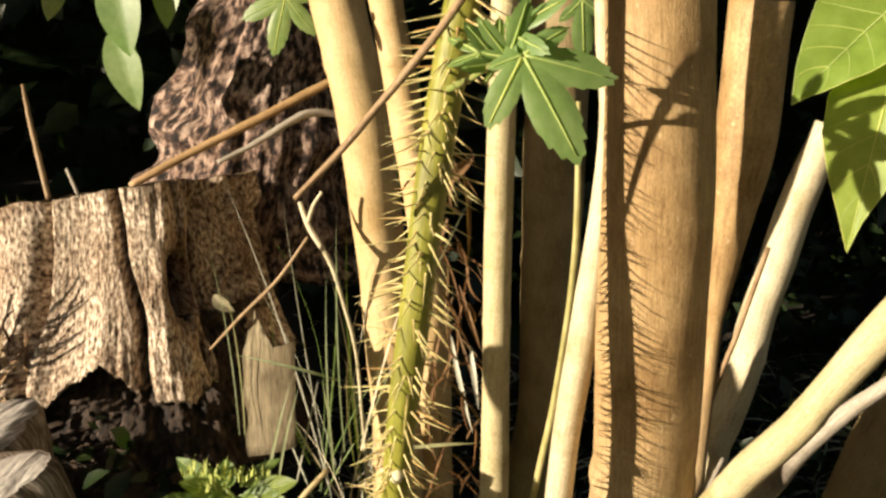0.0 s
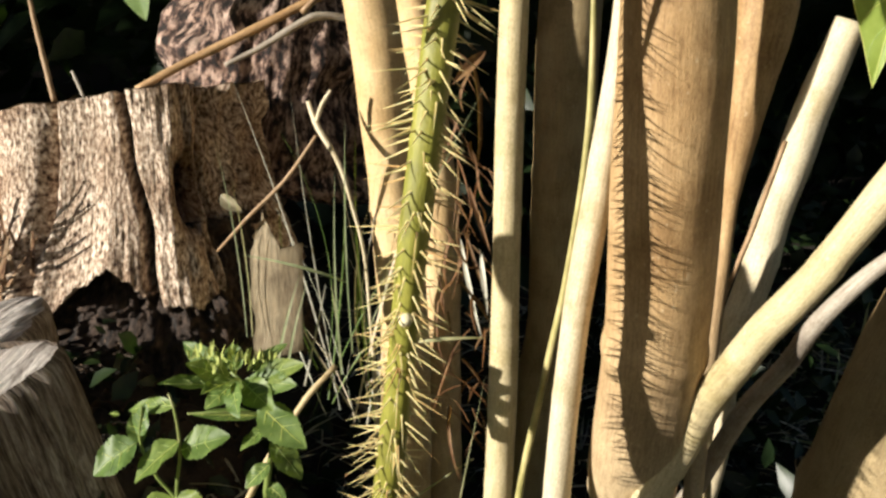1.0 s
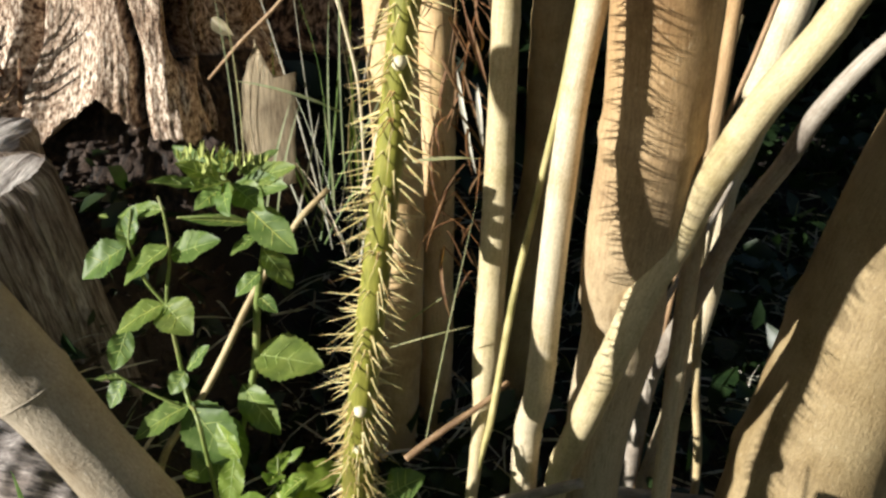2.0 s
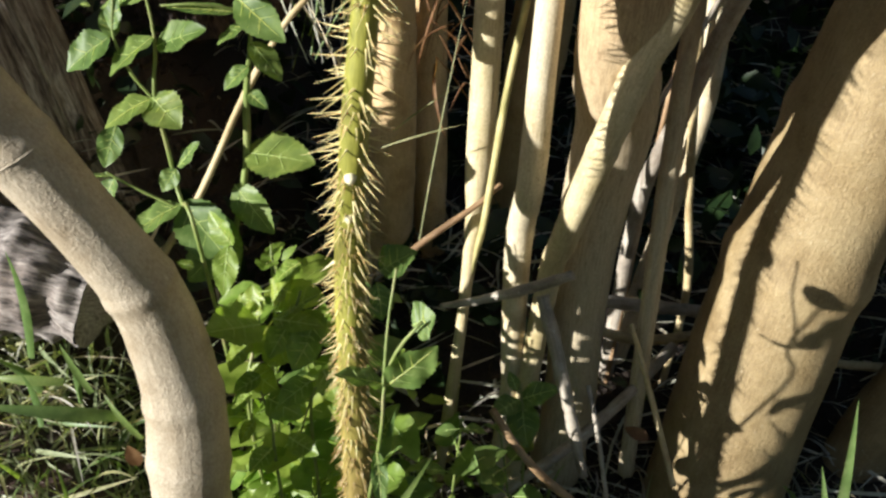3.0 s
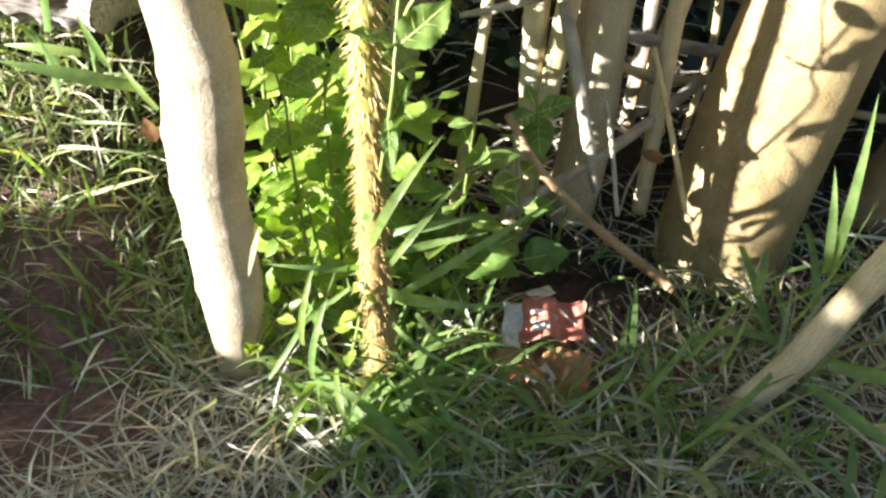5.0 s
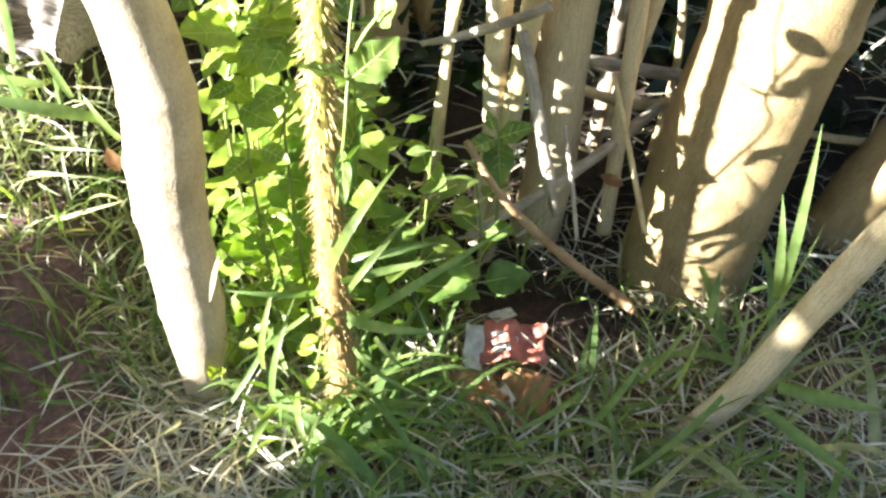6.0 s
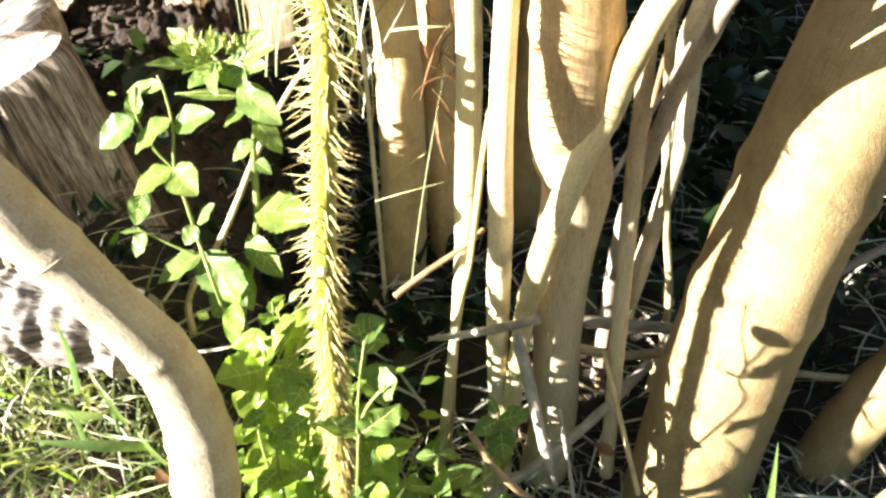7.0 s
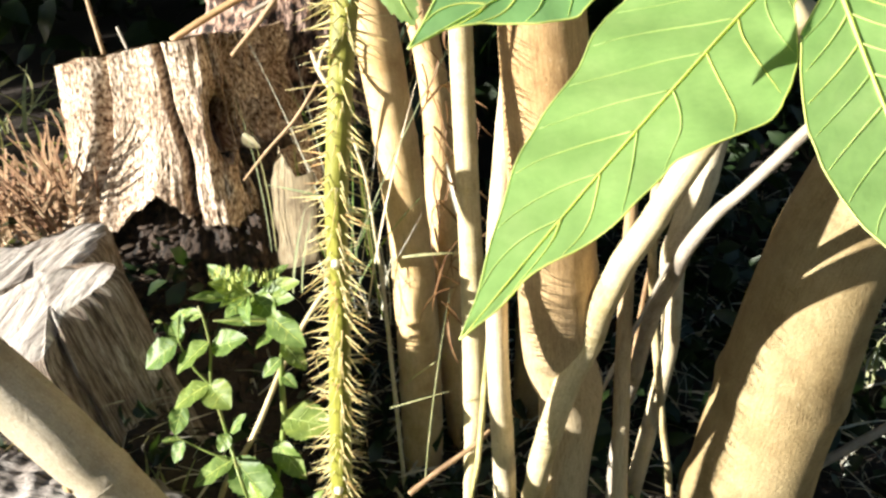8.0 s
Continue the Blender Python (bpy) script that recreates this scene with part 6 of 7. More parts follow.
random.seed(12)
k5 = 0.75 / 1681
grass_tuft("grass_tuft", M_GRASS, [
    ((-0.0433, -0.0200, 0.0723), (0.0871, 0.0100, 0.1567), 20 * k5, 0.20), ((-0.0430, -0.0200, 0.0836), (0.0465, -0.0700, 0.1119), 26 * k5, 0.24), ((-0.0462, -0.0200, 0.1161), (0.0334, 0.0000, 0.1265), 18 * k5, -0.17),
    ((-0.0433, 0.0000, 0.1223), (0.0291, 0.0100, 0.1350), 20 * k5, 0.16), ((-0.0636, -0.0200, 0.1050), (-0.1282, -0.0500, 0.1274), 15 * k5, 0.20), ((-0.0588, -0.0100, 0.1397), (-0.0288, 0.0100, 0.2417), 30 * k5, -0.14),
    ((-0.0554, -0.0100, 0.1189), (-0.0012, 0.0100, 0.2060), 22 * k5, 0.28), ((-0.0423, -0.0200, 0.1055), (0.0115, 0.0100, 0.1678), 16 * k5, 0.16), ((-0.0717, -0.0300, 0.0912), (-0.1222, -0.0700, 0.0700), 12 * k5, -0.12),
    ((-0.0999, -0.0500, 0.0162), (-0.0789, -0.0300, 0.1126), 16 * k5, 0.24), ((-0.1004, -0.0500, 0.0101), (-0.1158, -0.1000, -0.0045), 20 * k5, 0.28), ((-0.0990, -0.0500, 0.0284), (-0.0359, -0.1000, -0.0145), 21 * k5, -0.10),
    ((-0.1059, -0.0500, 0.0517), (-0.0900, -0.0300, 0.1332), 15 * k5, 0.20), ((-0.0816, -0.0500, 0.0288), (-0.0623, -0.0900, -0.0143), 15 * k5, 0.24), ((-0.0888, -0.0500, 0.0522), (-0.1097, -0.0500, 0.1070), 14 * k5, -0.17),
    ((-0.0211, -0.0300, 0.0701), (0.0051, -0.0500, 0.0546), 14 * k5, 0.16), ((-0.0386, -0.0300, 0.0583), (0.0304, -0.0800, 0.0499), 12 * k5, 0.20), ((-0.1353, -0.0500, 0.0152), (-0.0941, -0.0500, 0.0967), 12 * k5, -0.14)],
    "bright green broad grass blades at the spiny stem")
grass_tuft("grass_tuft", M_GRASS, [
    ((-0.2900, 0.0500, 0.2294), (-0.3053, 0.0300, 0.2705), 24 * k5, .1), ((-0.2274, 0.0300, 0.2232), (-0.3116, 0.0000, 0.2555), 30 * k5, .06), ((-0.2529, 0.0500, 0.2294), (-0.2692, 0.0500, 0.2724), 18 * k5, .04), ((-0.2630, 0.0500, 0.2195), (-0.2639, 0.0500, 0.2584), 14 * k5, .03),
    ((-0.3022, 0.0700, 0.2462), (-0.2923, 0.0500, 0.3470), 22 * k5, .05), ((-0.2859, 0.0300, 0.2134), (-0.2918, 0.0300, 0.2613), 16 * k5, .1), ((-0.2105, 0.0200, 0.2106), (-0.2362, 0.0300, 0.2425), 14 * k5, .1), ((-0.2716, 0.0500, 0.2392), (-0.3277, 0.0500, 0.2441), 22 * k5, .1)],
    "green grass blades beside the curved stem")
grass_tuft("grass_tuft", M_GRASS, [
    ((0.2931, 0.0100, 0.0911), (0.2857, 0.0300, 0.1755), 22 * k5, .08), ((0.2974, 0.0100, 0.0912), (0.3012, 0.0300, 0.2358), 24 * k5, .03), ((0.2734, 0.0000, 0.0421), (0.3155, 0.0100, 0.1637), 9 * k5, .1), ((0.2642, 0.0100, 0.0569), (0.3644, 0.0200, 0.1280), 8 * k5, .1),
    ((0.2809, -0.0500, 0.0284), (0.3486, -0.1100, 0.0096), 30 * k5, .1), ((0.2890, -0.0500, 0.0515), (0.3595, -0.0800, 0.0587), 34 * k5, .1), ((0.2491, -0.0500, 0.0391), (0.1641, -0.1100, 0.0040), 18 * k5, .1), ((0.2133, -0.0400, 0.0348), (0.2344, -0.0200, 0.0910), 10 * k5, .1),
    ((0.1920, -0.0200, 0.0221), (0.2350, 0.0000, 0.0865), 14 * k5, .1), ((0.1505, -0.0500, 0.0011), (0.1993, -0.0200, 0.0683), 16 * k5, .15), ((0.1422, -0.0300, 0.0180), (0.0785, -0.0800, 0.0170), 16 * k5, .15), ((0.2445, 0.0100, 0.0679), (0.2519, 0.0300, 0.1031), 22 * k5, .1)],
    "green grass blades around the trunk's foot")
grass_tuft("grass_tuft", M_GRASS_DULL, [
    ((-0.1584, 0.3600, 0.4313), (-0.1315, 0.3600, 0.5377), 7 * k5, 0.08), ((-0.1691, 0.3600, 0.4313), (-0.1389, 0.3600, 0.5428), 9 * k5, 0.07), ((-0.1092, 0.4000, 0.4256), (-0.1161, 0.4000, 0.5258), 7 * k5, 0.08), ((-0.1022, 0.4200, 0.5168), (-0.2047, 0.4200, 0.5467), 9 * k5, 0.15),
    ((-0.1092, 0.4000, 0.4256), (-0.1085, 0.4200, 0.6324), 6 * k5, 0.07), ((-0.0972, 0.4000, 0.4485), (-0.0972, 0.4300, 0.6816), 5 * k5, 0.07), ((-0.0276, 0.3000, 0.4968), (0.0334, 0.3000, 0.4994), 9 * k5, 0.11), ((-0.0468, 0.2400, 0.3474), (0.0259, 0.2400, 0.3686), 4 * k5, 0.08),
    ((-0.0181, 0.2400, 0.2445), (0.0287, 0.2400, 0.4898), 4 * k5, 0.05), ((-0.0660, 0.2400, 0.5310), (0.0365, 0.4000, 0.7096), 4 * k5, 0.05), ((-0.0394, 0.3000, 0.3405), (0.0226, 0.3000, 0.3850), 4 * k5, 0.09), ((-0.2056, 0.4200, 0.4606), (-0.2222, 0.4200, 0.6572), 4 * k5, 0.07), ((-0.2000, 0.4200, 0.4606), (-0.2094, 0.4200, 0.6223), 4 * k5, 0.07)],
    "thin green and straw grass blades by the stump")


def scatter_blades(name, mat, count, region, length, width, flat, label, category, seed, tilt=1.0, lift=0.0):
    rnd = random.Random(seed)
    random.seed(seed)
    bm = bmesh.new()
    x0, x1, y0, y1, keep = region
    made = 0
    while made < count:
        x, y = rnd.uniform(x0, x1), rnd.uniform(y0, y1)
        if not keep(x, y, rnd):
            made += 0.2
            continue
        z = ground_z(x, y)
        a = rnd.uniform(0, 2 * math.pi)
        ln = length * rnd.uniform(0.4, 1.4)
        el = abs(rnd.gauss(0, flat))
        base = Vector((x, y, z + lift * rnd.random()))
        d = Vector((math.cos(a) * math.cos(el), math.sin(a) * math.cos(el), math.sin(el)))
        add_blade(bm, base, base + d * ln, width * rnd.uniform(0.5, 1.5), rnd.uniform(0.02, 0.2), 4, 0.3)
        made += 1
    return tagged(part(name, bm, mat), label, category, kind="stuff")


def bare_soil(x, y):
    """How bare the ground is: a trodden patch beside the curved stem and a hollow between the stems, and where the
    packet lies.
    """
    edge = 0.25 * noise.noise((x * 22, y * 22, 5.0))
    a = math.exp(-((((x + 0.315) / 0.115) ** 2 + ((y + 0.005) / 0.135) ** 2) * (1 + edge)) ** 2)
    b = math.exp(-((((x - 0.115) / 0.075) ** 2 + ((y - 0.13) / 0.065) ** 2) * (1 + edge)) ** 2)
    c = math.exp(-(((x - 0.09) / 0.055) ** 2 + ((y - 0.01) / 0.055) ** 2) ** 2)
    return a + b + 0.85 * c


def open_ground(x, y, rnd):
    return rnd.random() > bare_soil(x, y) * 1.05


scatter_blades("dry_grass_litter", M_LITTER, 3600, (-0.55, 0.6, -0.35, 0.3, open_ground), 0.055, 0.0022, 0.15, "dry straw and dead grass on the soil", "straw litter", 41, lift=0.012)
scatter_blades("short_grass", M_GRASS_DULL, 1700, (-0.6, 0.7, -0.35, 0.22, lambda x, y, r: open_ground(x, y, r) and (x > -0.28 or y > 0.0)), 0.05, 0.0032, 0.8, "short dull green grass", "grass", 43)
scatter_blades("short_grass", M_GRASS, 450, (-0.05, 0.6, -0.2, 0.18, open_ground), 0.075, 0.0045, 0.7, "green grass blades round the trunk's foot", "grass", 47)
scatter_blades("short_grass", M_GRASS_DULL, 900, (-0.7, -0.22, 0.0, 0.25, open_ground), 0.07, 0.004, 0.9, "short green grass by the fallen log", "grass", 48)
scatter_blades("dry_grass_litter", M_LITTER, 1500, (-0.3, 0.8, 0.2, 1.3, lambda x, y, r: True), 0.09, 0.004, 0.25, "dry stalks and leaf litter under the shrub", "straw litter", 53, lift=0.03)
scatter_blades("lawn", M_GRASS_DULL, 16000, (-3.5, 3.5, -3.0, 1.2, lambda x, y, r: abs(x) > 0.6 or y < -0.35), 0.11, 0.009, 0.9, "rough grass around the shrub", "grass", 59)


def arching_tuft(name, mat, centre, spread, count, length, width, lean, seed, label, rise=0.9):
    """A tuft of grass: blades rise from its heart, arch over and fall outwards."""
    rnd = random.Random(seed)
    bm = bmesh.new()
    for _ in range(count):
        x, y = centre[0] + rnd.gauss(0, spread), centre[1] + rnd.gauss(0, spread)
        a = rnd.uniform(0, 2 * math.pi)
        ln = length * rnd.uniform(0.45, 1.3)
        out = Vector((math.cos(a) + lean[0], math.sin(a) + lean[1], 0)).normalized()
        p = Vector((x, y, ground_z(x, y) - 0.004))
        el, w = rnd.uniform(0.55, 1.45) * rise, width * rnd.uniform(0.55, 1.25)
        curl = rnd.uniform(0.8, 2.6)
        turn = rnd.uniform(-0.6, 0.6)
        prev = None
        segs = 9
        for k in range(segs + 1):
            f = k / segs
            sd = Vector((-out.y, out.x, 0)) * math.cos(turn * f) + Vector((0, 0, 1)) * math.sin(turn * f)
            wd = 0.5 * w * (0.5 + 1.4 * f if f < 0.35 else 1.0) * (1 - f ** 2.5)
            row = [bm.verts.new(p - sd * wd + Vector((0, 0, 0.2 * wd))), bm.verts.new(p), bm.verts.new(p + sd * wd + Vector((0, 0, 0.2 * wd)))] if k < segs else [bm.verts.new(p)]
            if prev and len(row) == 3:
                bm.faces.new((prev[0], prev[1], row[1], row[0]))
                bm.faces.new((prev[1], prev[2], row[2], row[1]))
            elif prev:
                bm.faces.new((prev[0], prev[1], row[0]))
                bm.faces.new((prev[1], prev[2], row[0]))
            prev = row
            ang = el - curl * f * f
            p = p + (out * math.cos(ang) + Vector((0, 0, math.sin(ang)))) * (ln / segs)
            p.z = max(p.z, ground_z(p.x, p.y) + 0.003)
    return tagged(part(name, bm, mat), label, "grass", "grass tufts", "stuff")


FOOT = SPINY[-1][:2]
arching_tuft("grass_tuft", M_GRASS, (FOOT[0] + 0.012, FOOT[1] - 0.004), 0.018, 46, 0.125, 0.0075, (0.55, -0.15), 81, "bright green arching grass at the spiny stem", 0.85)
arching_tuft("grass_tuft", M_GRASS, (FOOT[0] - 0.028, FOOT[1] - 0.02), 0.02, 26, 0.10, 0.006, (-0.1, -0.3), 82, "green arching grass between the stems")
arching_tuft("grass_tuft", M_GRASS_DULL, (FOOT[0] - 0.11, FOOT[1] + 0.05), 0.03, 60, 0.085, 0.004, (-0.2, -0.2), 83, "dull green grass by the curved stem")
arching_tuft("grass_tuft", M_GRASS_DULL, (FOOT[0] - 0.17, FOOT[1] + 0.09), 0.04, 90, 0.08, 0.004, (0, -0.2), 84, "dull green grass by the curved stem")
arching_tuft("grass_tuft", M_GRASS, (FOOT[0] + 0.21, FOOT[1] - 0.02), 0.025, 34, 0.10, 0.006, (0.1, -0.2), 85, "green arching grass at the trunk's foot")
arching_tuft("grass_tuft", M_GRASS, (FOOT[0] + 0.13, FOOT[1] - 0.05), 0.035, 44, 0.085, 0.0045, (0.1, -0.1), 86, "green arching grass around the packet")
arching_tuft("grass_tuft", M_GRASS, (FOOT[0] + 0.115, FOOT[1] - 0.085), 0.022, 34, 0.07, 0.0038, (0, 0.3), 95, "green grass in front of the packet")
arching_tuft("grass_tuft", M_GRASS_DULL, (FOOT[0] + 0.06, FOOT[1] - 0.06), 0.05, 40, 0.075, 0.0035, (0.1, -0.2), 87, "thin dull green grass on the soil")
arching_tuft("grass_tuft", M_GRASS_DULL, (FOOT[0] + 0.22, FOOT[1] - 0.08), 0.05, 40, 0.08, 0.0045, (0.1, -0.2), 88, "thin dull green grass under the low stem")
arching_tuft("grass_tuft", M_LITTER, (FOOT[0] - 0.05, FOOT[1] + 0.01), 0.025, 40, 0.08, 0.003, (0, -0.2), 89, "dry straw grass between the stems", 0.7)
arching_tuft("grass_tuft", M_LITTER, (FOOT[0] - 0.14, FOOT[1] + 0.05), 0.04, 60, 0.07, 0.003, (0, -0.3), 90, "dry straw grass by the curved stem", 0.5)


def build_sward():
    """Long soft grass in front of the stems, thicker towards the trunk and the low stem."""
    rnd = random.Random(140)
    for k in range(24):
        x, y = rnd.uniform(-0.10, 0.42), rnd.uniform(-0.17, 0.055)
        if bare_soil(x, y) > 0.3:
            continue
        mat = M_GRASS if rnd.random() < 0.6 else M_GRASS_DULL
        arching_tuft("grass_tuft", mat, (x, y), 0.016, rnd.randint(5, 9), rnd.uniform(0.10, 0.165), rnd.uniform(0.0045, 0.0105), (rnd.gauss(0.35, 0.5), rnd.gauss(-0.1, 0.3)), 141 + k,
                     "fresh green arching grass in front of the stems" if mat is M_GRASS else "dull grey-green arching grass in front of the stems", rnd.uniform(0.65, 1.0))
    for k in range(16):
        x, y = rnd.uniform(-0.46, -0.20), rnd.uniform(0.05, 0.19)
        if bare_soil(x, y - 0.03) > 0.3:
            continue
        arching_tuft("grass_tuft", M_LITTER if k % 2 else M_GRASS_DULL, (x, y), 0.018, rnd.randint(14, 24), rnd.uniform(0.06, 0.11), rnd.uniform(0.003, 0.0055), (rnd.gauss(0, 0.3), -0.3), 190 + k,
                     "half-dry pale grass beside the curved stem", rnd.uniform(0.6, 1.0))


    for k in range(6):
        x, y = rnd.uniform(-0.085, 0.03), rnd.uniform(-0.09, -0.03)
        arching_tuft("grass_tuft", M_GRASS, (x, y), 0.012, rnd.randint(4, 6), rnd.uniform(0.12, 0.17), rnd.uniform(0.008, 0.011), (rnd.gauss(0.3, 0.4), rnd.gauss(-0.1, 0.3)), 230 + k,
                     "tuft of broad fresh green grass blades at the stems", rnd.uniform(0.9, 1.15))


build_sward()


M_PITHLEAF = leaf_material("pale_leaf", (0.22, 0.185, 0.125), (0.30, 0.255, 0.18), (0.37, 0.325, 0.24), trans=0.2)


def build_dead_leaves():
    rnd = random.Random(8)
    for (px, tipx, w, mat, label) in (
            ((0.0384, 0.4200, 0.7409), (0.0060, 0.4000, 0.7118), .22, M_DRYLEAF, "curled dry brown leaf among the stems"), ((0.0251, 0.4200, 0.7359), (0.0432, 0.4200, 0.6282), .06, M_DRYLEAF, "long dry brown leaf strip"),
            ((0.0127, 0.4500, 0.5534), (0.0313, 0.4300, 0.4505), .05, M_LITTER, "pale dry leaf strip"), ((0.0328, 0.4500, 0.5412), (0.0384, 0.4300, 0.4748), .08, M_LITTER, "pale dry leaf strip"), ((0.0219, 0.4500, 0.6060), (0.0422, 0.4300, 0.5404), .08, M_DRYLEAF, "dry brown leaf strip"),
            ((-0.2204, 0.0300, 0.1776), (-0.2246, 0.0200, 0.2106), .5, M_DRYLEAF, "fallen brown leaf in the grass"), ((-0.2256, 0.0467, -0.0350), (-0.2482, 0.0925, -0.0250), .7, M_YELLOWLEAF, "fallen yellowish leaf by the curved stem"),
            ((-0.1535, 0.1541, -0.0350), (-0.1254, 0.0608, -0.0250), .3, M_DRYLEAF, "curled dry leaf in the grass"), ((-0.2462, 0.0105, -0.0350), (-0.2010, 0.0118, -0.0250), .5, M_HERB, "small green leaf on the soil"), ((-0.0449, 0.0300, -0.0350), (0.0006, 0.0292, -0.0250), .6, M_HERB, "round green leaf at the spiny stem"),
            ((-0.1326, -0.0340, 0.1475), (-0.1523, -0.0380, 0.0820), .09, M_PITHLEAF, "pale curled dry leaf hanging by the curved stem"), ((-0.2260, 0.4400, 0.6038), (-0.2054, 0.4300, 0.5884), .5, M_PITHLEAF, "pale dry petal caught on grass by the stump"), ((0.2726, 0.4000, 0.6222), (0.2594, 0.4000, 0.5728), .12, M_DRYLEAF, "dry brown leaf strip"), ((0.1880, 0.1500, 0.1044), (0.1594, 0.1700, 0.1101), .5, M_DRYLEAF, "dry brown leaf on dark soil"),
            ((0.1492, 0.0613, -0.0350), (0.1839, 0.0292, -0.0250), .5, M_DRYLEAF, "fallen brown leaf in the grass")):
        bm = bmesh.new()
        ln = (Vector(tipx) - Vector(px)).length
        nrm = (rnd.gauss(-0.2, 0.3), -0.8, rnd.uniform(0.2, 0.8)) if px[2] > 0.2 else (rnd.gauss(0, 0.2), rnd.gauss(-0.7, 0.15), 0.75)
        if px[2] < 0.2:
            tipx = Vector(px).lerp(Vector(tipx), 0.7)
            ln *= 0.7
        low = px[2] < 0.2
        leaf_grid(bm, px, tipx, ln * w, nrm, 10, 3, 0.12 if low else rnd.uniform(0.3, 0.9), 0.1 if low else rnd.uniform(0, 0.4), 0, 0.45, 0.06 if low else 0.2, 0 if low else rnd.uniform(-1, 1))
        tagged(part("fallen_leaf", bm, mat), label, "leaf")


build_dead_leaves()


# ---- litter ----
def build_wrapper():
    """A crumpled printed packet lying in the grass."""
    a, b = Vector((0.0448, 0.0259, -0.0240)), Vector((0.1289, 0.0373, -0.0240))
    at = (a + b) / 2 + Vector((0, 0, 0.012))
    pack = thing("packet", (at.x, at.y, at.z - 0.012), "crumpled red and orange paper packet in grass", "litter")
    ex = (b - a)
    ez = Vector((0.02, -0.34, 0.94)).normalized()
    ey = ez.cross(ex.normalized())

    def sheet(u0, u1, v0, v1, mat, name, lift, label="", turn=0.0):
        bm = bmesh.new()
        n, m = 22, 14
        rows = []
        for j in range(m + 1):
            row = []
            for i in range(n + 1):
                u, v = u0 + (u1 - u0) * i / n, v0 + (v1 - v0) * j / m
                h = lift + 0.012 * noise.noise((u * 4, v * 3, lift * 60)) + 0.006 * abs(noise.noise((u * 9, v * 7, 3)))
                e = 0.05 * noise.noise((u * 5, v * 4, 6 + lift * 40))
                du, dv = (u - (u0 + u1) / 2) * ex.length, (v - (v0 + v1) / 2) * 0.074
                du, dv = du * math.cos(turn) - dv * math.sin(turn), du * math.sin(turn) + dv * math.cos(turn)
                row.append(bm.verts.new(at + ex * ((u0 + u1) / 2 - 0.5 + e) + ex.normalized() * du + ey * ((v0 + v1) / 2 * 0.074 + dv) + ez * h))
            rows.append(row)
        for j in range(m):
            for i in range(n):
                bm.faces.new((rows[j][i], rows[j][i + 1], rows[j + 1][i + 1], rows[j + 1][i]))
        bmesh.ops.solidify(bm, geom=bm.faces[:], thickness=0.0006)
        return part(name, bm, mat, pack, label)
    sheet(0.26, 0.92, -0.02, 0.52, M_PACKRED, "red_panel", 0.010, "faded red printed panel", -0.12)
    sheet(0.08, 0.27, -0.05, 0.50, M_PACKWHITE, "white_panel", 0.009, "white printed edge", -0.1)
    sheet(0.36, 0.52, 0.10, 0.20, M_PACKWHITE, "print_bar", 0.0125, "pale printed bar", -0.12)
    sheet(0.36, 0.66, 0.27, 0.33, M_PACKWHITE, "print_bar", 0.0125, "pale printed bar", -0.12)
    sheet(-0.05, 0.40, -0.62, 0.0, M_PACKBROWN, "orange_panel", 0.004, "orange printed panel", 0.5)
    sheet(0.35, 0.85, -0.85, -0.10, M_PACKBROWN, "orange_panel", 0.005, "orange printed panel", -0.35)
    sheet(0.24, 0.50, -0.55, -0.32, M_PACKWHITE, "white_flap", 0.010, "torn white flap", 0.4)
    sheet(0.40, 0.66, 0.50, 0.70, M_PACKWHITE, "paper_corner", 0.012, "white paper corner", 0.45)
    settle_parent(pack)


build_wrapper()


def bank_ground(x, y, rnd):
    return True


scatter_blades("wood_chips", M_ROT_CHIP, 1800, (-0.62, -0.08, 0.2, 0.62, bank_ground), 0.03, 0.007, 0.4, "dark rotten wood chips on the bank", "wood chips", 61, lift=0.01)
scatter_blades("short_grass", M_GRASS, 380, (-0.5, -0.2, -0.02, 0.22, bank_ground), 0.06, 0.004, 0.9, "green grass blades by the curved stem", "grass", 62)
# bank herbs in the leaf colour that has shade painted in
leaf_cloud("bank_herbs", M_LEAF_SHADED, 500, lambda r: (lambda x, y: (x, y, ground_z(x, y) + abs(r.gauss(0, 0.03))))(r.uniform(-0.6, 0.0), r.uniform(0.24, 0.5)), 0.03, "small herbs on the bank under the stump, shade in their colour", "herbs", 63)


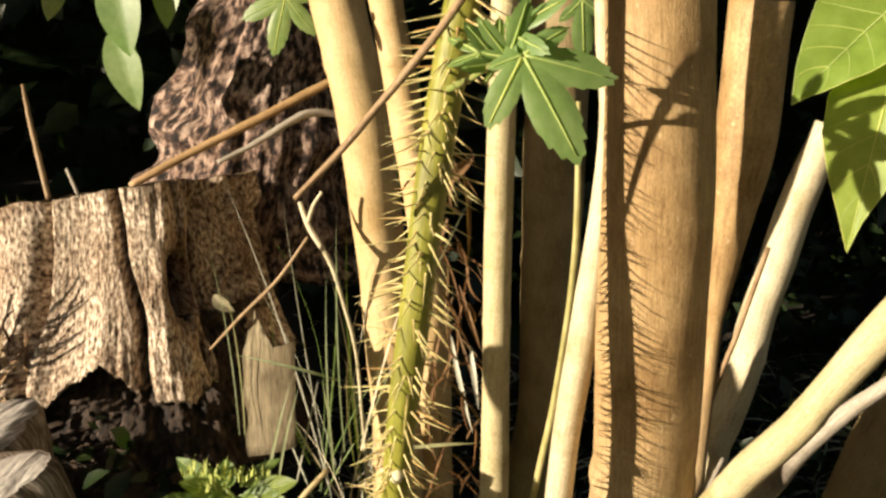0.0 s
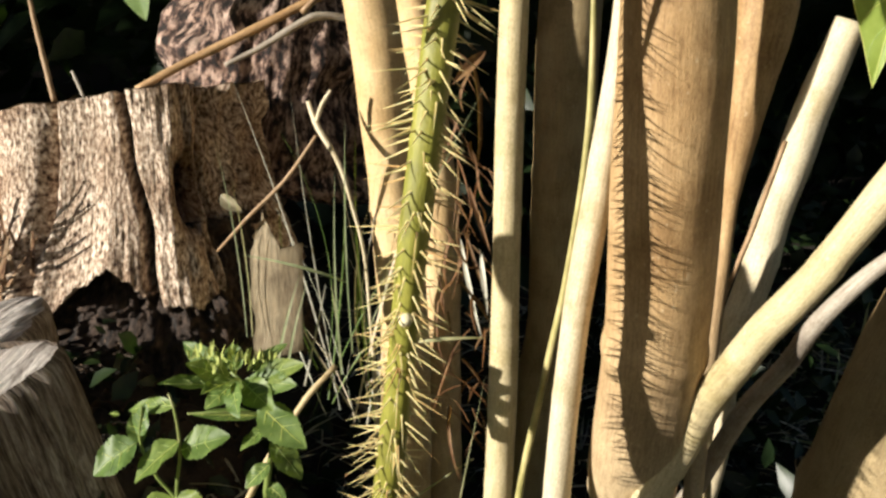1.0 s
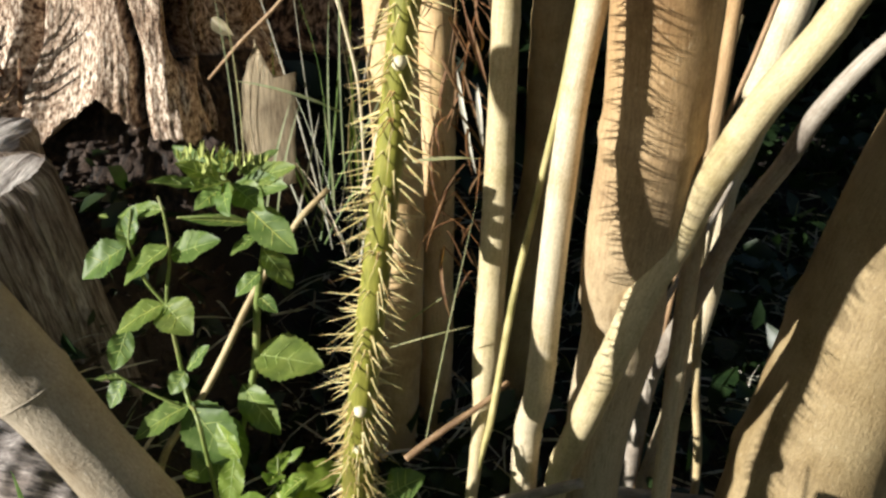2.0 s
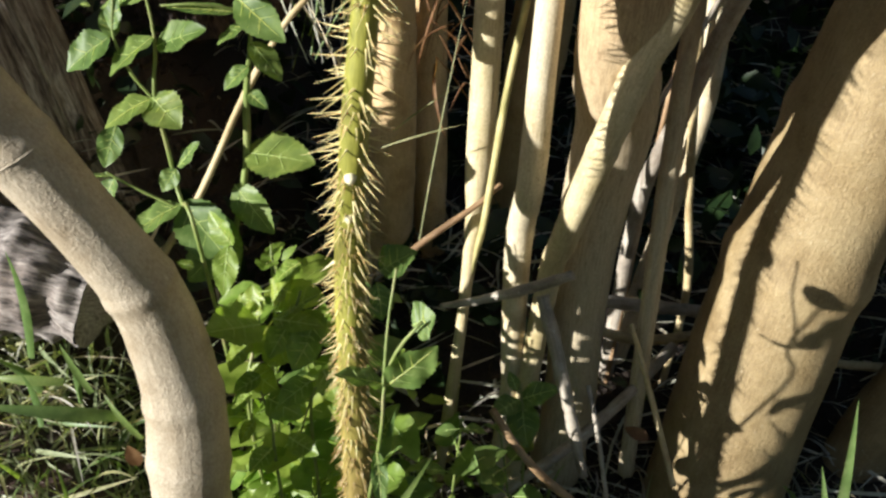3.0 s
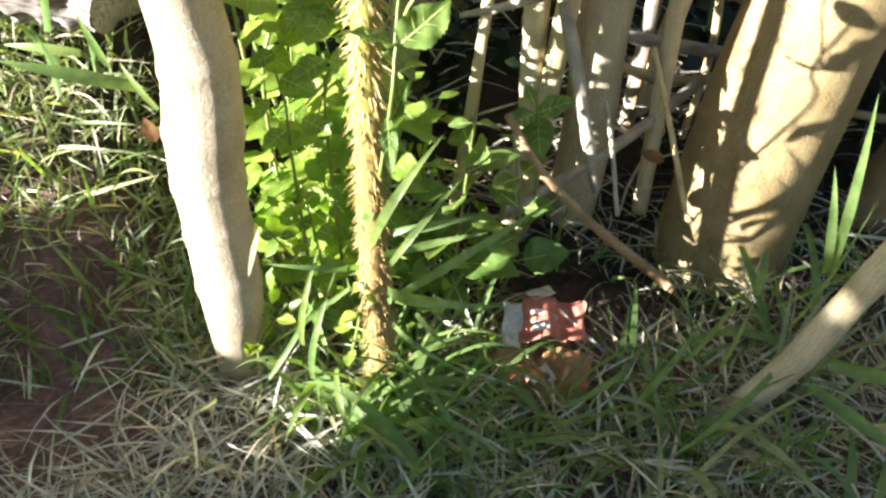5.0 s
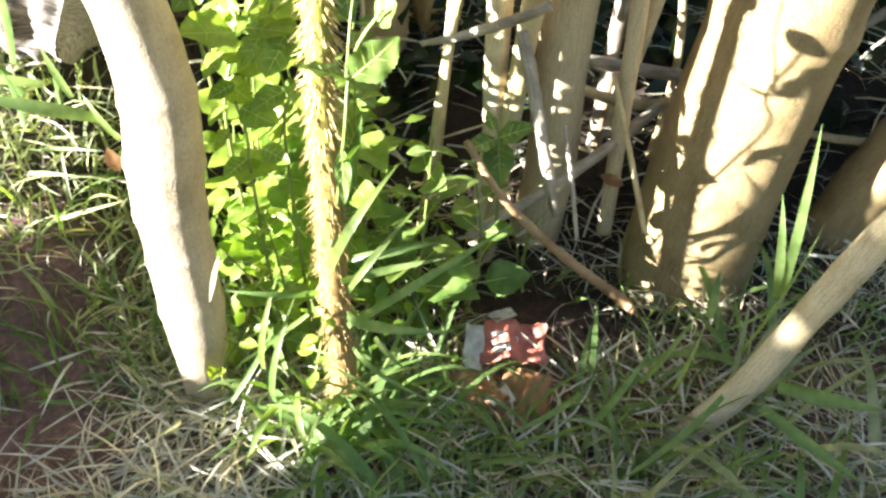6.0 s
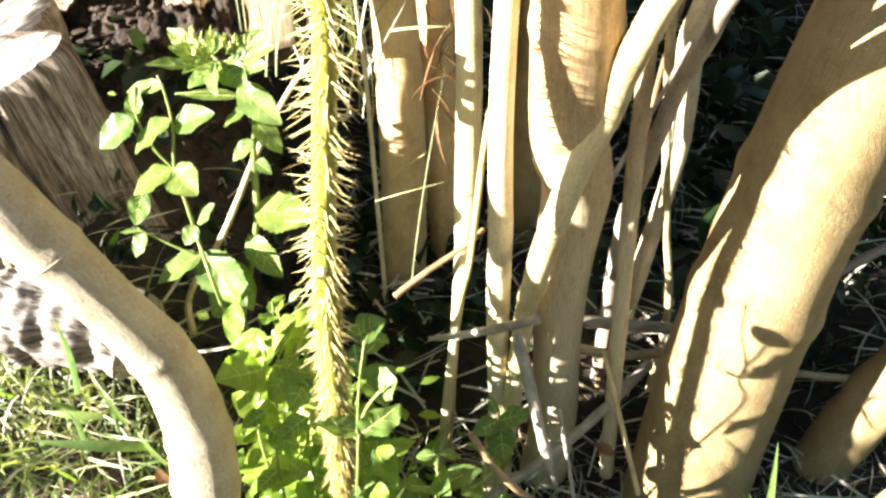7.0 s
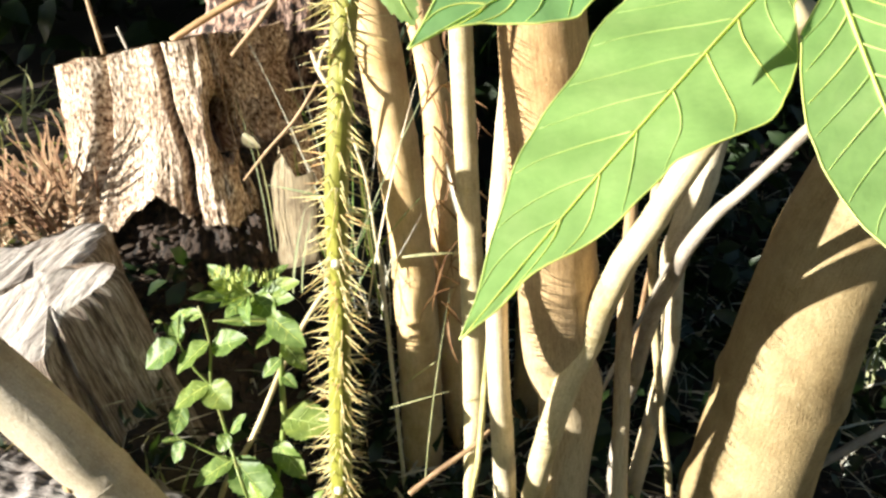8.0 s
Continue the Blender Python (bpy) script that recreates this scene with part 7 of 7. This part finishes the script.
build_herb(
    [[(-0.0664, 0.0600, 0.2619, 0.00102), (-0.0846, 0.0600, 0.2327, 0.00126), (-0.0940, 0.0500, 0.1990, 0.00127), (-0.085, 0.05, -0.01, 0.0018)], [(-0.1292, 0.0500, 0.2293, 0.00103), (-0.1235, 0.0500, 0.1991, 0.00106), (-0.1207, 0.0400, 0.1644, 0.00128), (-0.11, 0.04, -0.01, 0.0018)]],
    [((-0.0988, 0.0700, 0.2844), (-0.0811, 0.0500, 0.2725), .8), ((-0.1077, 0.0700, 0.2751), (-0.1224, 0.0500, 0.2584), .75), ((-0.0880, 0.0600, 0.2760), (-0.1031, 0.0400, 0.2551), .7), ((-0.1379, 0.0700, 0.2608), (-0.1518, 0.0500, 0.2488), .7), ((-0.1278, 0.0500, 0.2440), (-0.1472, 0.0400, 0.2359), .65),
     ((-0.1255, 0.0500, 0.2244), (-0.0981, 0.0300, 0.2231), .6), ((-0.0913, 0.0500, 0.2392), (-0.1135, 0.0300, 0.2329), .6), ((-0.0825, 0.0500, 0.2488), (-0.0692, 0.0300, 0.2329), .6), ((-0.1333, 0.0400, 0.2112), (-0.1452, 0.0300, 0.1982), .6), ((-0.1097, 0.0400, 0.1959), (-0.0866, 0.0200, 0.1954), .5),
     ((-0.1231, 0.0400, 0.1856), (-0.1370, 0.0200, 0.1801), .6), ((-0.0992, 0.0900, 0.3155), (-0.1188, 0.0800, 0.3068), .7), ((-0.1345, 0.0900, 0.2878), (-0.1503, 0.0800, 0.2790), .7)],
    "low yellow-green herb with small broad leaves", seed=29, mat=M_LIME)


def left_ground(x, y, rnd):
    return x < -0.13 and open_ground(x, y, rnd)


scatter_blades("dry_grass_litter", M_LITTER, 1100, (-0.5, -0.1, -0.2, 0.12, left_ground), 0.045, 0.0024, 0.3, "pale dry straw on the soil by the curved stem", "straw litter", 66, lift=0.02)
scatter_blades("short_grass", M_GRASS_DULL, 1300, (-0.5, -0.14, 0.0, 0.2, left_ground), 0.05, 0.003, 0.8, "short grey-green grass by the curved stem", "grass", 67)


def build_dry_strips():
    """Curled dry leaf strips hanging in the dark gap between the stems."""
    rnd = random.Random(91)
    random.seed(91)
    bm = bmesh.new()
    top, low = Vector((0.0072, 0.4500, 0.7559)), Vector((0.0160, 0.4500, 0.3400))
    for _ in range(70):
        c = top.lerp(low, rnd.random()) + Vector((rnd.gauss(0, 0.014), rnd.gauss(0, 0.04), 0))
        d = Vector((rnd.gauss(0, 0.5), rnd.gauss(0, 0.4), -1)).normalized() * rnd.uniform(0.025, 0.09)
        add_blade(bm, c, c + d, rnd.uniform(0.0015, 0.006), rnd.uniform(-0.25, 0.35), 7, 0.8)
    tagged(part("dry_leaf_strips", bm, M_DRYLEAF), "curled brown dry leaf strips between the stems", "dry leaves", kind="stuff")


build_dry_strips()


def build_stalk_thicket():
    """Thin dry and green grass stalks standing between the stump and the stems."""
    rnd = random.Random(92)
    random.seed(92)
    for mat, count, label in ((M_LITTER, 16, "thin bleached grass stalks beside the stump"), (M_GRASS, 9, "thin green grass stalks beside the stump")):
        bm = bmesh.new()
        a, b = Vector((-0.1588, 0.4600, 0.4092)), Vector((-0.0765, 0.4800, 0.3703))
        for _ in range(count):
            p = a.lerp(b, rnd.random()) + Vector((0, rnd.uniform(-0.05, 0.04), rnd.uniform(-0.06, 0.02)))
            tip = p + Vector((rnd.gauss(-0.01, 0.05), rnd.gauss(0, 0.03), rnd.uniform(0.10, 0.36)))
            add_blade(bm, p, tip, rnd.uniform(0.0012, 0.0032), rnd.uniform(-0.12, 0.16), 10, 0.5)
        tagged(part("grass_stalks", bm, mat), label, "grass", kind="stuff")


build_stalk_thicket()


# near-black cover laid over sunlit ground that should lie in shade
def back_cover(rnd):
    x, y = rnd.uniform(0.25, 2.2), rnd.uniform(0.55, 2.0)
    return (x, y, ground_z(x, y) + abs(rnd.gauss(0, 0.05)))


leaf_cloud("shaded_herbs", M_LEAF_SHADED, 3500, back_cover, 0.055, "near-black leaves added to darken the ground behind the trunk", "herbs", 38)


scatter_blades("dry_grass_litter", M_LITTER, 620, (-0.42, 0.1, -0.3, 0.02, lambda x, y, r: r.random() > 0.93 * bare_soil(x, y)), 0.085, 0.0022, 0.14, "bleached straw and rootlets on the bare soil", "straw litter", 68, lift=0.014)
scatter_blades("dry_grass_litter", M_LITTER, 2600, (-0.36, 0.5, -0.32, 0.05, lambda x, y, r: r.random() > 0.97 * bare_soil(x, y)), 0.060, 0.0030, 0.30, "pale broken straw lying on the grass", "straw litter", 69, lift=0.02)
# dark chips added so the ground between the stems looks shaded
scatter_blades("wood_chips", M_ROT_CHIP, 1500, (-0.1, 0.55, 0.09, 0.6, bank_ground), 0.025, 0.005, 0.3, "dark leaf mould strewn to deepen the shade between the stems", "leaf mould", 70, lift=0.006)
